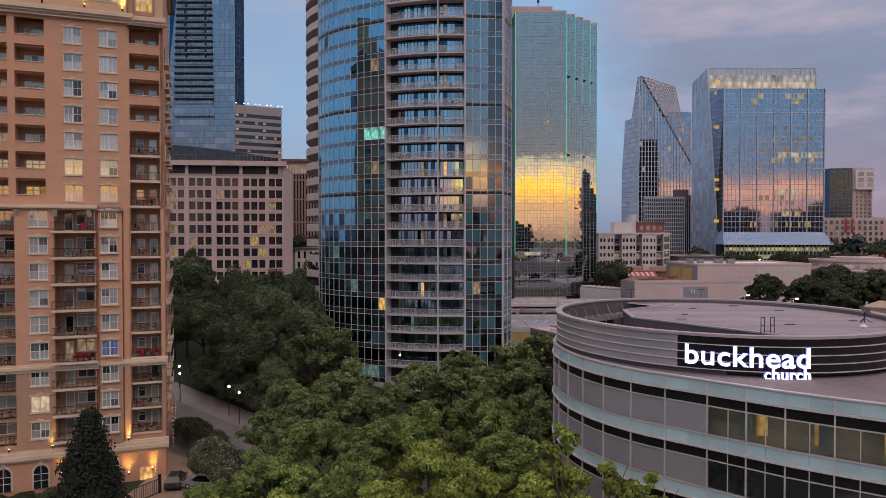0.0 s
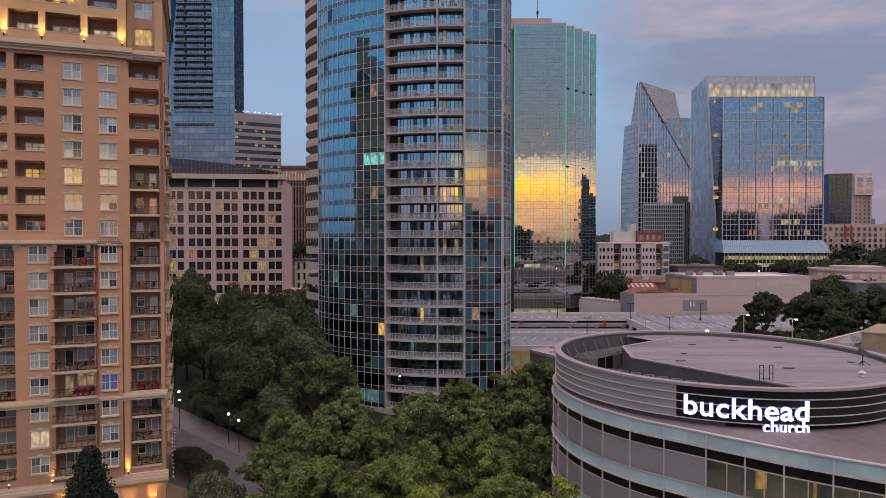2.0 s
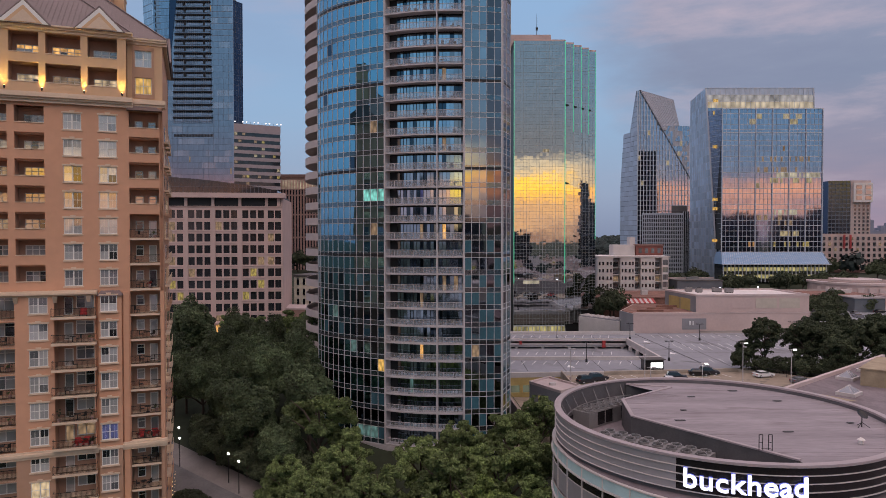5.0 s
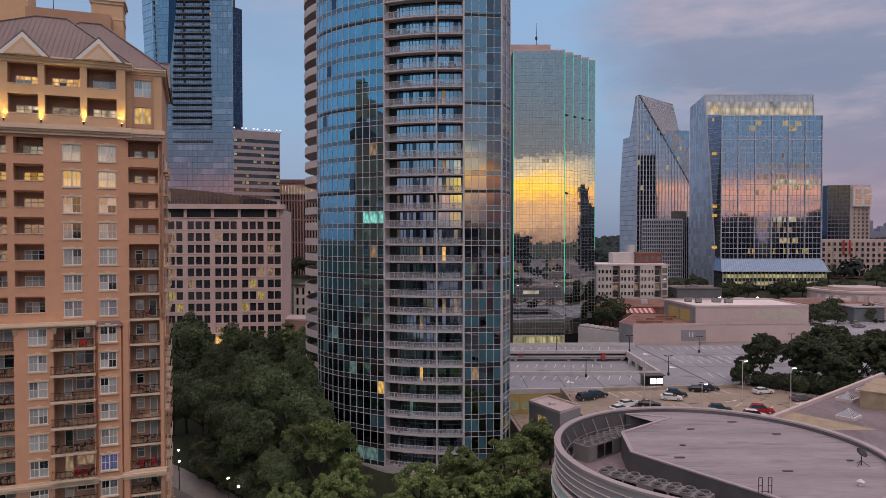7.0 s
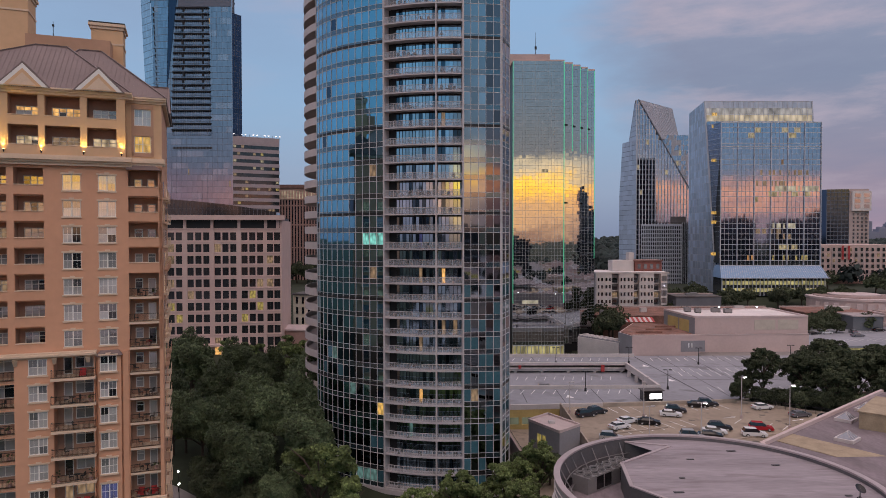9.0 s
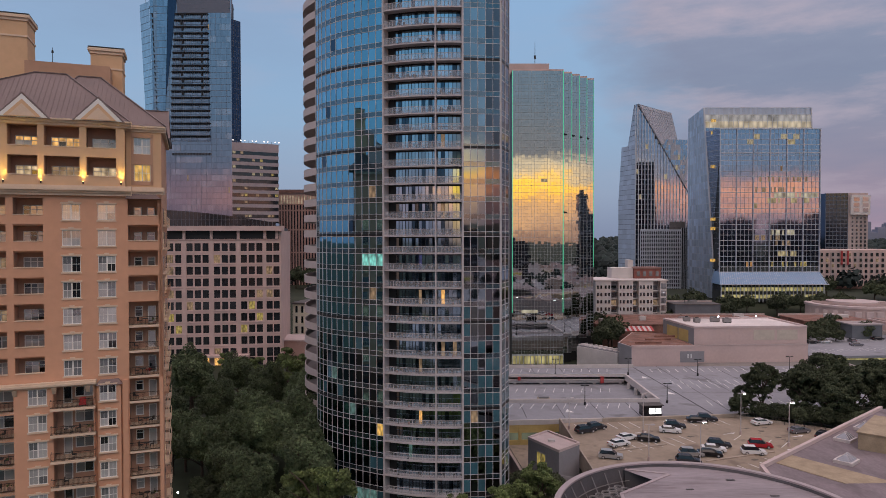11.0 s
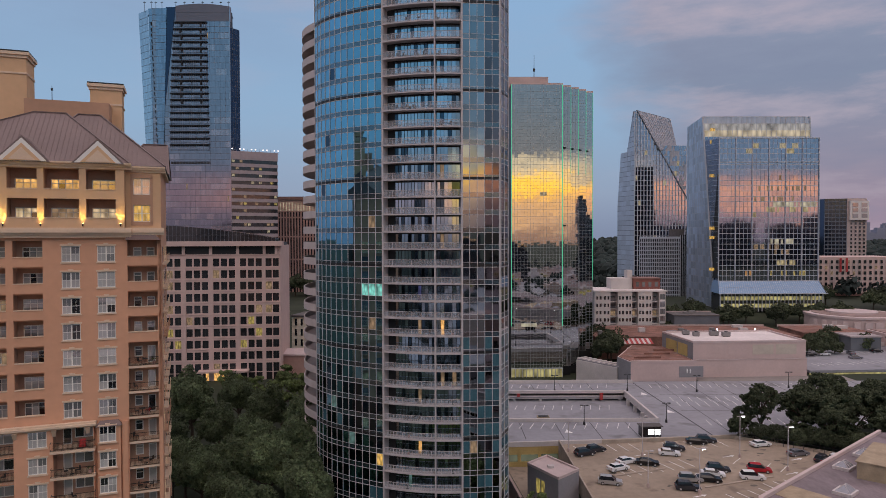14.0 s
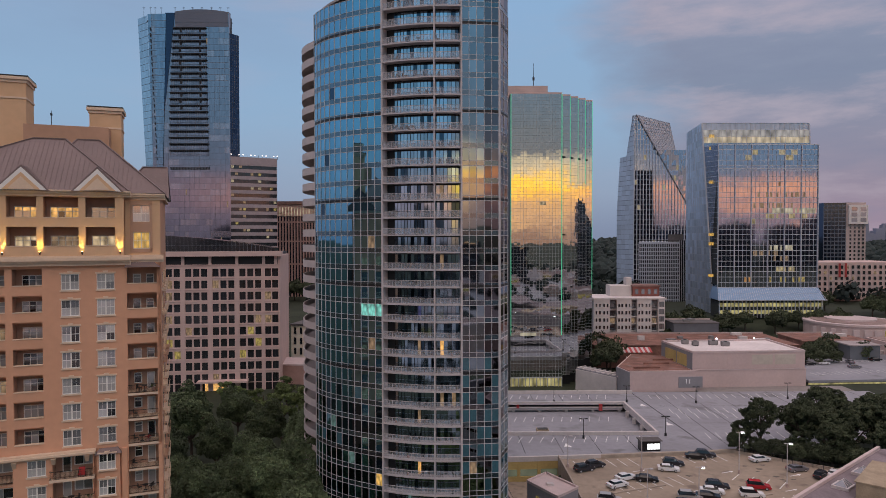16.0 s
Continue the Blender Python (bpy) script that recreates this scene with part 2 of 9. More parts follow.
# ---- building helpers ----
class Mesh:
    """Gathers simple solids into one mesh."""

    def __init__(self):
        self.v, self.f = [], []

    def box(self, x0, x1, y0, y1, z0, z1):
        i = len(self.v)
        self.v += [(x0, y0, z0), (x1, y0, z0), (x1, y1, z0), (x0, y1, z0), (x0, y0, z1), (x1, y0, z1), (x1, y1, z1), (x0, y1, z1)]
        self.f += [(i, i + 3, i + 2, i + 1), (i + 4, i + 5, i + 6, i + 7), (i, i + 1, i + 5, i + 4), (i + 1, i + 2, i + 6, i + 5), (i + 2, i + 3, i + 7, i + 6), (i + 3, i, i + 4, i + 7)]
        return self

    def hull(self, bottom, top):
        """A solid between two rings of the same number of points, counterclockwise from above."""
        i, k = len(self.v), len(bottom)
        self.v += [tuple(p) for p in bottom] + [tuple(p) for p in top]
        self.f += [tuple(range(i + k - 1, i - 1, -1)), tuple(range(i + k, i + 2 * k))]
        self.f += [(i + j, i + (j + 1) % k, i + k + (j + 1) % k, i + k + j) for j in range(k)]
        return self

    def prism(self, ring, z0, z1):
        return self.hull([(x, y, z0) for x, y in ring], [(x, y, z1) for x, y in ring])

    def quad(self, a, b, c, d):
        i = len(self.v)
        self.v += [tuple(a), tuple(b), tuple(c), tuple(d)]
        self.f.append((i, i + 1, i + 2, i + 3))
        return self

    def tube(self, p, q, r0, r1, k=8):
        p, q = Vector(p), Vector(q)
        d = (q - p).normalized()
        a = d.orthogonal().normalized()
        b = d.cross(a)
        ring = [(math.cos(2 * math.pi * j / k), math.sin(2 * math.pi * j / k)) for j in range(k)]
        return self.hull([p + r0 * (c * a + s * b) for c, s in ring], [q + r1 * (c * a + s * b) for c, s in ring])

    def slab(self, a, b, thick, z0, z1, out=0.0):
        """An upright plate from plan point a to b, its outer face pushed out to the right of a-b by out."""
        dx, dy = b[0] - a[0], b[1] - a[1]
        n = math.hypot(dx, dy)
        ux, uy = dy / n, -dx / n
        p = [(a[0] + ux * out, a[1] + uy * out), (b[0] + ux * out, b[1] + uy * out)]
        q = [(b[0] + ux * (out - thick), b[1] + uy * (out - thick)), (a[0] + ux * (out - thick), a[1] + uy * (out - thick))]
        return self.prism(p + q, z0, z1)

    def ring(self, x0, x1, z0, z1, t, y0, y1):
        """An upright rectangular frame, t wide, as one connected piece."""
        i = len(self.v)
        for y in (y0, y1):
            for d in (0, t):
                self.v += [(x0 + d, y, z0 + d), (x1 - d, y, z0 + d), (x1 - d, y, z1 - d), (x0 + d, y, z1 - d)]
        for j in range(4):
            k = (j + 1) % 4
            self.f += [(i + j, i + k, i + 4 + k, i + 4 + j), (i + 8 + k, i + 8 + j, i + 12 + j, i + 12 + k), (i + k, i + j, i + 8 + j, i + 8 + k), (i + 4 + j, i + 4 + k, i + 12 + k, i + 12 + j)]
        return self

    def pierced(self, x0, x1, y0, y1, z0, z1, holes):
        """A thick wall with rectangular openings, as one connected piece."""
        xs = sorted({x0, x1, *[min(max(h[i], x0), x1) for h in holes for i in (0, 1)]})
        zs = sorted({z0, z1, *[min(max(h[i], z0), z1) for h in holes for i in (2, 3)]})
        seen = {}

        def vert(i, k, y):
            key = (i, k, y)
            if key not in seen:
                seen[key] = len(self.v)
                self.v.append((xs[i], y, zs[k]))
            return seen[key]

        def solid(i, k):
            if not (0 <= i < len(xs) - 1 and 0 <= k < len(zs) - 1):
                return False
            x, z = (xs[i] + xs[i + 1]) / 2, (zs[k] + zs[k + 1]) / 2
            return not any(h[0] < x < h[1] and h[2] < z < h[3] for h in holes)

        for i in range(len(xs) - 1):
            for k in range(len(zs) - 1):
                if not solid(i, k):
                    continue
                c = [(i, k), (i + 1, k), (i + 1, k + 1), (i, k + 1)]
                self.f.append(tuple(vert(*p, y0) for p in c))
                self.f.append(tuple(vert(*p, y1) for p in c[::-1]))
                for (p, q), n in zip(((c[0], c[1]), (c[1], c[2]), (c[2], c[3]), (c[3], c[0])), ((i, k - 1), (i + 1, k), (i, k + 1), (i - 1, k))):
                    if not solid(*n):
                        self.f.append((vert(*q, y0), vert(*p, y0), vert(*p, y1), vert(*q, y1)))
        return self

    def sweep(self, outer, inner, z0, z1, closed=False):
        """A bar of even section along two rows of plan points, as one connected strip."""
        i, k = len(self.v), len(outer)
        for p, q in zip(outer, inner):
            self.v += [(*p, z0), (*p, z1), (*q, z1), (*q, z0)]
        for j in range(k if closed else k - 1):
            a, b = i + 4 * j, i + 4 * ((j + 1) % k)
            for s in range(4):
                self.f.append((a + s, b + s, b + (s + 1) % 4, a + (s + 1) % 4))
        if not closed:
            self.f += [(i, i + 1, i + 2, i + 3), tuple(i + 4 * (k - 1) + s for s in (3, 2, 1, 0))]
        return self

    def follow(self, line, thick, z0, z1, out=0.0):
        """A bar along a bent plan line, pushed out to its right."""
        o, n = [], []
        for j, p in enumerate(line):
            a, b = line[max(0, j - 1)], line[min(len(line) - 1, j + 1)]
            d = math.hypot(b[0] - a[0], b[1] - a[1])
            ux, uy = (b[1] - a[1]) / d, -(b[0] - a[0]) / d
            o.append((p[0] + ux * out, p[1] + uy * out))
            n.append((p[0] + ux * (out - thick), p[1] + uy * (out - thick)))
        return self.sweep(o, n, z0, z1)

    def data(self, name, mat):
        me = bpy.data.meshes.new(name)
        me.from_pydata(self.v, [], self.f)
        me.materials.append(mat)
        me.update()
        return me


def thing(name, label, category, at=(0, 0, 0), turn=0, group="", kind=""):
    ob = new(name)
    ob.matrix_basis = pose(*at, 0, 0, turn)
    ob.empty_display_size = 0.2
    return tagged(ob, label, category, group, kind)


def part(name, mesh, mat, parent, label="", at=None, kind=""):
    ob = new(name, mesh.data(name, mat) if isinstance(mesh, Mesh) else mesh)
    ob.parent = parent
    if at is not None:
        ob.matrix_basis = at
    return tagged(ob, label, kind=kind)


def solo(name, mesh, mat, label, category="", kind="", group=""):
    return tagged(new(name, mesh.data(name, mat)), label, category, group, kind)


def arc(cx, cy, r, a0, a1, n):
    return [(cx + r * math.cos(radians(a0 + (a1 - a0) * i / n)), cy + r * math.sin(radians(a0 + (a1 - a0) * i / n))) for i in range(n + 1)]


def lit(name, color, strength, scale=2.0):
    """Glass in front of a lamp-lit room: uneven glow from inside."""
    m = material(name, (0.05, 0.05, 0.05), 0.1, vary=0.0)
    t = m.node_tree
    n, l = t.nodes, t.links
    b = n["Principled BSDF"]
    co = n.new("ShaderNodeTexCoord")
    mp = n.new("ShaderNodeMapping")
    mp.inputs["Scale"].default_value = (1, 1, 0.5)
    l.new(co.outputs["Object"], mp.inputs[0])
    no = n.new("ShaderNodeTexVoronoi")
    no.inputs["Scale"].default_value = scale
    l.new(mp.outputs[0], no.inputs["Vector"])
    mr = n.new("ShaderNodeMapRange")
    mr.inputs[1].default_value, mr.inputs[2].default_value = 0.1, 0.9
    mr.inputs[3].default_value, mr.inputs[4].default_value = strength * 1.5, strength * 0.25
    l.new(no.outputs[0], mr.inputs[0])
    b.inputs["Emission Color"].default_value = (*color, 1)
    l.new(mr.outputs[0], b.inputs["Emission Strength"])
    return m


def veil(name, color, clear, rough=0.3):
    """A thin translucent sheet such as a balustrade panel."""
    m = bpy.data.materials.new(name)
    m.use_nodes = True
    t = m.node_tree
    n, l = t.nodes, t.links
    b = n["Principled BSDF"]
    b.inputs["Base Color"].default_value, b.inputs["Roughness"].default_value = (*color, 1), rough
    tr = n.new("ShaderNodeBsdfTransparent")
    mx = n.new("ShaderNodeMixShader")
    mx.inputs[0].default_value = 1 - clear
    l.new(tr.outputs[0], mx.inputs[1])
    l.new(b.outputs[0], mx.inputs[2])
    l.new(mx.outputs[0], n["Material Output"].inputs[0])
    return m


lit_warm = lit("warm_lit_room", (1.0, 0.54, 0.17), 0.75)
lit_yellow = lit("yellow_lit_room", (1.0, 0.60, 0.14), 0.55)
lit_pale = lit("pale_lit_room", (1.0, 0.76, 0.46), 0.5)
lit_teal = lit("teal_lit_room", (0.25, 0.85, 0.75), 0.6)
lit_blue = lit("blue_lit_room", (0.24, 0.28, 0.80), 0.16)
lit_dim = lit("dim_lit_room", (0.9, 0.6, 0.35), 0.22)
lamp_white = material("white_lamp", (0.9, 0.9, 0.9), 0.5, vary=0, emit=((0.95, 0.97, 1.0), 14.0))
lamp_warm = material("warm_lamp", (0.9, 0.8, 0.6), 0.5, vary=0, emit=((1.0, 0.62, 0.18), 10.0))
balustrade = veil("balustrade_glass", (0.62, 0.64, 0.70), 0.70, 0.1)
rail_metal = material("grey_pink_rail", (0.50, 0.46, 0.475), 0.6, 0.0, vary=0.05)
dark_rail = material("black_iron_rail", (0.025, 0.022, 0.02), 0.5, 0.3, vary=0.05)
white_frame = material("white_window_frame", (0.72, 0.70, 0.66), 0.5, vary=0.04)
blind = material("pale_window_blind", (0.46, 0.455, 0.45), 0.03, vary=0.06, scale=0.5, rand=0.2, ior=3.0)
blind_grey = material("grey_reflecting_window", (0.17, 0.175, 0.185), 0.03, vary=0.15, scale=0.6, rand=0.3, ior=3.1)
black_metal = material("black_metal", (0.02, 0.02, 0.022), 0.5, 0.2, vary=0.1)


# ---- ground ----
def ground_height(x, y):
    s = min(1, max(0, (y - 80) / 60))
    z = 9.5 * s * s * (3 - 2 * s)
    if 8 < x < 28 and 100 < y < 153:
        z = min(z, 4.5)
    s = min(1, max(0, (y - 290) / 80))
    z += 8 * s * s * (3 - 2 * s)
    if 26 < x < 100 and 90 < y < 168:
        z = min(z, 8.4)
    if 10 < x < 62 and 150 < y < 292:
        z = min(z, 5.0)
    return z


def build_ground():
    m = Mesh()
    ys = [-4000, -1500, -600, -250, -120, -60] + list(range(-40, 60, 10)) + list(range(60, 160, 4)) + list(range(160, 401, 10)) + [450, 550, 700, 1000, 1600, 2600, 4800]
    xs = [-4500, -2000, -900, -450, -250] + list(range(-180, -80, 20)) + list(range(-80, 41, 4)) + list(range(60, 261, 20)) + [320, 450, 900, 2000, 4500]
    for y in ys:
        for x in xs:
            m.v.append((x, y, ground_height(x, y)))
    k = len(xs)
    for j in range(len(ys) - 1):
        for i in range(k - 1):
            m.f.append((j * k + i, j * k + i + 1, (j + 1) * k + i + 1, (j + 1) * k + i))
    solo("ground", m, earth, "dark wooded ground rolling away to the horizon", "ground", "structure")


build_ground()


# ---- curved glass tower ----
def build_tower():
    rnd = random.Random(5)
    R, PITCH, Z0, FLOORS = 26.4, 2.88, 6.1, 33
    tower = thing("glass_tower", "curved blue glass condominium tower with stacked concrete balconies", "tower", (1.5, 136.2, 0))

    def at(a, r):
        return (r * math.cos(radians(a)), r * math.sin(radians(a)))

    def span(m, a0, a1, r0, r1, z0, z1, n):
        """A curved bar between two radii, as one closed strip."""
        outer = [at(a0 + (a1 - a0) * i / n, r1) for i in range(n + 1)]
        inner = [at(a0 + (a1 - a0) * i / n, r0) for i in range(n + 1)]
        m.sweep(outer, inner, z0, z1)

    # dark core, so that nothing shines through
    core = arc(0, 0, R - 2.4, 150, 286, 30) + [(7.0, -19), (11.2, 0), (9, 16), (-12, 20)]
    part("core", Mesh().prism(core, 3.0, 101.5), black_metal, tower)
    crown = Mesh()
    span(crown, 170, 288.6, 0.5, R - 0.3, Z0 + FLOORS * PITCH + 1.0, Z0 + FLOORS * PITCH + 1.4, 30)
    part("roof", crown, membrane, tower)
    cap = Mesh()
    cap.hull([(*p, 101.6) for p in arc(-7, 1, 13, 0, 345, 23)], [(*p, 106.0) for p in arc(-6, 1, 5, 0, 345, 23)])
    part("roof_cone", cap, membrane, tower, "low pale cone over the roof")
    base = Mesh()
    span(base, 175, 289, R - 3, R + 0.25, 5.2, 6.0, 40)
    part("base_slab", base, rail_metal, tower)
    lobby = Mesh()
    span(lobby, 190, 289, R - 2.5, R - 1.6, 1.5, 5.2, 30)
    part("lobby_glazing", lobby, dark_glass, tower, "dark lobby glazing under the base slab")

    # edges of the panes in plan: curved wall, then the straighter wall beside the balconies
    left = [at(245.2, R)]
    for a in (243, 242, 241, 240, 238, 235, 232, 228, 224, 219.5, 214.5, 209):
        x, y = left[-1]
        left.append((x + 1.455 * math.sin(radians(a)), y - 1.455 * math.cos(radians(a))))
    left.reverse()
    x, y = at(274.6, R)
    right = [(x + 6.286 * .9934 * i / 5, y + 6.286 * .1149 * i / 5) for i in range(6)]
    strip = [(8.6, -25.1), (9.4, -22.8), (10.3, -20.4)]
    runs = [left, right, strip]
    lights = {(14, 9): lit_teal, (14, 10): lit_teal, (14, 11): lit_teal, (4, 11): lit_yellow, (12, 10): lit_dim, (18, 10): lit_dim, (5, 13): lit_dim,
              (0, 8): lit_teal_soft, (0, 9): lit_teal_soft, (0, 10): lit_teal_soft, (7, 4): lit_teal_soft, (5, 7): lit_teal_soft}
    rest = {}
    for k in range(FLOORS):
        z = Z0 + k * PITCH
        j = 0
        for run in runs:
            for a, b in zip(run, run[1:]):
                dx, dy = b[0] - a[0], b[1] - a[1]
                n = math.hypot(dx, dy)
                ux, uy = dy / n, -dx / n
                mat = lights.get((k, j), tower_glass)
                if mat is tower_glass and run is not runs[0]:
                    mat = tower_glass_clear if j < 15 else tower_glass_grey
                # extra dark panes on the lower floors paint in reflections of dark ground
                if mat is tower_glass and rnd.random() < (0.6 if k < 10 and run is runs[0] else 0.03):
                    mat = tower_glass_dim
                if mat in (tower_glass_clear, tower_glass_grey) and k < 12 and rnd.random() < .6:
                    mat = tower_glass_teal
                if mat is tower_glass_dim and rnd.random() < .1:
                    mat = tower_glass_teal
                near = 5 <= k <= 20 or mat not in (tower_glass, tower_glass_dim, tower_glass_clear, tower_glass_grey, tower_glass_teal)
                m = Mesh() if near else rest.setdefault(mat, Mesh())
                t = [rnd.uniform(-0.004, 0.004) for _ in range(3)]
                t.append(t[0] + t[2] - t[1])
                # the flat wall's lights are hung with a slight forward lean
                lean = 0.026 if run is right else 0.0
                t[2], t[3] = t[2] + lean, t[3] + lean
                pts = []
                for (p, zz), o in zip(((a, z + 0.86), (b, z + 0.86), (b, z + PITCH - 0.06), (a, z + PITCH - 0.06)), t):
                    pts.append((p[0] + ux * o, p[1] + uy * o, zz))
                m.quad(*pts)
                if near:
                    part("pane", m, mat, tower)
                # spandrel pane
                s = rest.setdefault(spandrel_clear if run is right and j < 15 else spandrel_glass, Mesh())
                lean *= 0.37
                s.quad((*a, z + 0.05), (*b, z + 0.05), (b[0] + ux * lean, b[1] + uy * lean, z + 0.80), (a[0] + ux * lean, a[1] + uy * lean, z + 0.80))
                j += 1
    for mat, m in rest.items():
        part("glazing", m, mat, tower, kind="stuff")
    for k in range(FLOORS + 1):
        z = Z0 + k * PITCH
        for run in runs:
            part("transom", Mesh().follow(run, 0.12, z - 0.04, z + 0.04, 0.05), aluminium, tower)
            if k < FLOORS:
                part("sill_rail", Mesh().follow(run, 0.12, z + 0.80, z + 0.85, 0.05), aluminium, tower)
    for run in (left, right):
        for i, p in enumerate(run):
            w = 0.12 if p in (left[0], right[-1]) else 0.042
            a, b = run[max(0, i - 1)], run[min(len(run) - 1, i + 1)]
            d = math.hypot(b[0] - a[0], b[1] - a[1])
            s, c = (b[0] - a[0]) / d * w, (b[1] - a[1]) / d * w
            m = Mesh().slab((p[0] - s, p[1] - c), (p[0] + s, p[1] + c), .18, Z0 - 0.6, Z0 + FLOORS * PITCH, .08)
            part("mullion", m, aluminium, tower)
    for k in range(1, FLOORS, 5):
        for run in runs:
            part("dark_belt", Mesh().follow(run, 0.13, Z0 + k * PITCH + 0.06, Z0 + k * PITCH + 0.5, 0.04), black_metal, tower)
    for p in strip:
        part("mullion", Mesh().box(p[0] - 0.05, p[0] + 0.1, p[1] - 0.06, p[1] + 0.1, Z0, Z0 + (FLOORS - 1) * PITCH), aluminium, tower)
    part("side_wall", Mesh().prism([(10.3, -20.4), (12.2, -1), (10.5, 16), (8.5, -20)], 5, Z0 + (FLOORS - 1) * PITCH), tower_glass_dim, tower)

    # party walls of the balcony stack
    for a, w in ((245.2, 0.14), (264.9, 0.11), (274.6, 0.14)):
        p, q = at(a, R + 0.18), at(a, R - 2.0)
        s, c = math.sin(radians(a)) * w, math.cos(radians(a)) * w
        part("party_wall", Mesh().prism([(p[0] + s, p[1] - c), (p[0] - s, p[1] + c), (q[0] - s, q[1] + c), (q[0] + s, q[1] - c)], Z0 - 0.6, Z0 + FLOORS * PITCH), rail_metal, tower)

    warm_bays = {(5, 2): lit_warm, (14, 2): lit_blue, (12, 2): lit_dim, (12, 4): lit_warm, (9, 4): lit_dim, (9, 5): lit_dim, (8, 2): lit_dim, (17, 4): lit_dim, (21, 4): lit_dim, (3, 1): lit_teal_soft}
    bays = [(248.6, 252.6), (252.6, 256.6), (256.6, 260.6), (260.6, 264.7), (265.2, 269.6), (269.6, 274.3)]
    for k in range(FLOORS):
        z = Z0 + k * PITCH
        slab = Mesh()
        span(slab, 245.4, 274.4, R - 2.2, R + 0.12, z - 0.02, z + 0.20, 14)
        floor_plate = part("balcony_slab", slab, rail_metal, tower)
        rail = Mesh()
        span(rail, 245.4, 274.4, R - 0.02, R + 0.06, z + 1.20, z + 1.27, 14)
        span(rail, 245.4, 274.4, R - 0.0, R + 0.05, z + 0.28, z + 0.32, 14)
        for i in range(25):
            a = 245.5 + 28.8 * i / 24
            p = at(a, R + 0.02)
            w = 0.028 if i % 3 == 0 else 0.009
            rail.box(p[0] - w, p[0] + w, p[1] - 0.015, p[1] + 0.015, z + 0.2, z + 1.2)
        part("railing", rail, rail_metal, floor_plate)
        sheet = Mesh()
        for i in range(14):
            a, b = 245.4 + 29 * i / 14, 245.4 + 29 * (i + 1) / 14
            sheet.quad((*at(a, R), z + 0.3), (*at(b, R), z + 0.3), (*at(b, R), z + 1.2), (*at(a, R), z + 1.2))
        part("balustrade", sheet, balustrade, floor_plate)
        # window wall behind the balcony
        frames = Mesh()
        for i, (a0, a1) in enumerate(bays):
            r = R - 1.55
            n = 3
            for h in range(n):
                b0, b1 = a0 + (a1 - a0) * h / n, a0 + (a1 - a0) * (h + 1) / n
                o = rnd.uniform(-0.012, 0.012)
                mat = warm_bays.get((k, i)) if h == 1 else None
                if mat is None:
                    mat = (balcony_glass, balcony_glass, balcony_glass, balcony_glass, balcony_glass, tower_glass_dim)[int(rnd.random() * 6)]
                m = Mesh().quad((*at(b0, r + o), z + 0.22), (*at(b1, r - o), z + 0.22), (*at(b1, r - o), z + 2.62), (*at(b0, r + o), z + 2.62))
                rest_key = (mat,)
                if 9 <= k <= 14 or mat not in (balcony_glass, tower_glass_dim, dark_glass):
                    part("balcony_door", m, mat, floor_plate)
                else:
                    q = window_rest.setdefault(rest_key, Mesh())
                    base_i = len(q.v)
                    q.v += m.v
                    q.f.append((base_i, base_i + 1, base_i + 2, base_i + 3))
                p = at(b0, r + 0.06)
                frames.box(p[0] - 0.03, p[0] + 0.03, p[1] - 0.03, p[1] + 0.05, z + 0.2, z + 2.66)
        span(frames, 248.6, 274.3, R - 1.6, R - 1.48, z + 2.62, z + PITCH, 8)
        part("window_frame", frames, black_metal, floor_plate)
        solid = Mesh()
        span(solid, 245.4, 248.6, R - 1.7, R - 1.5, z + 0.2, z + PITCH, 2)
        part("wall_panel", solid, black_metal, floor_plate)
    for (mat,), m in window_rest.items():
        part("balcony_glazing", m, mat, tower, kind="stuff")

    # round balconies on the far side, their ends curving back to the wall
    def rim(off):
        return [at(a, R + 1.0 + (1.3 + off) * (1.0 if a < 192 else max(0.06, math.cos(radians((a - 192) * 90 / 16))))) for a in range(150, 209, 2)]

    for k in range(FLOORS - 1):
        z = Z0 + k * PITCH
        m = Mesh()
        m.sweep(rim(0), [at(a, R - 1.2) for a in range(150, 209, 2)], z - 0.15, z + 0.2)
        ring = part("curved_balcony", m, balcony_pale, tower)
        m = Mesh()
        m.sweep(rim(0), rim(-.2), z + 0.2, z + 1.2)
        part("parapet", m, balcony_pale, ring)
        m = Mesh()
        span(m, 150, 207, R - 0.3, R - 0.1, z + 0.2, z + PITCH - 0.15, 10)
        part("window_wall", m, dark_glass if k % 3 else spandrel_glass, ring)


window_rest = {}
balcony_pale = material("pale_balcony_concrete", (0.52, 0.45, 0.44), 0.7, vary=0.06)
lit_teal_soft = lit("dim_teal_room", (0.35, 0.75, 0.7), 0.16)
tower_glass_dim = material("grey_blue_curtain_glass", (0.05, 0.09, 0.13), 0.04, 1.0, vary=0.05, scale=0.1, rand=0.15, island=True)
tower_glass_clear = material("neutral_curtain_glass", (0.33, 0.40, 0.46), 0.03, 1.0, vary=0.05, scale=0.1, rand=0.22, island=True)
tower_glass_teal = material("teal_room_glass", (0.045, 0.12, 0.155), 0.05, 0.0, vary=0.15, scale=0.3, ior=1.7, rand=0.4, island=True)
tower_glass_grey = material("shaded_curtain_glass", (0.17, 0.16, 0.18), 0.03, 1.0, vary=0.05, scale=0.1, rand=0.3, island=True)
balcony_glass = material("pale_balcony_glass", (0.36, 0.50, 0.61), 0.05, 1.0, vary=0.05, scale=0.1, rand=0.25, island=True)
spandrel_clear = material("pale_spandrel_glass", (0.30, 0.32, 0.35), 0.08, 0.95, vary=0.06, rand=0.15, island=True)
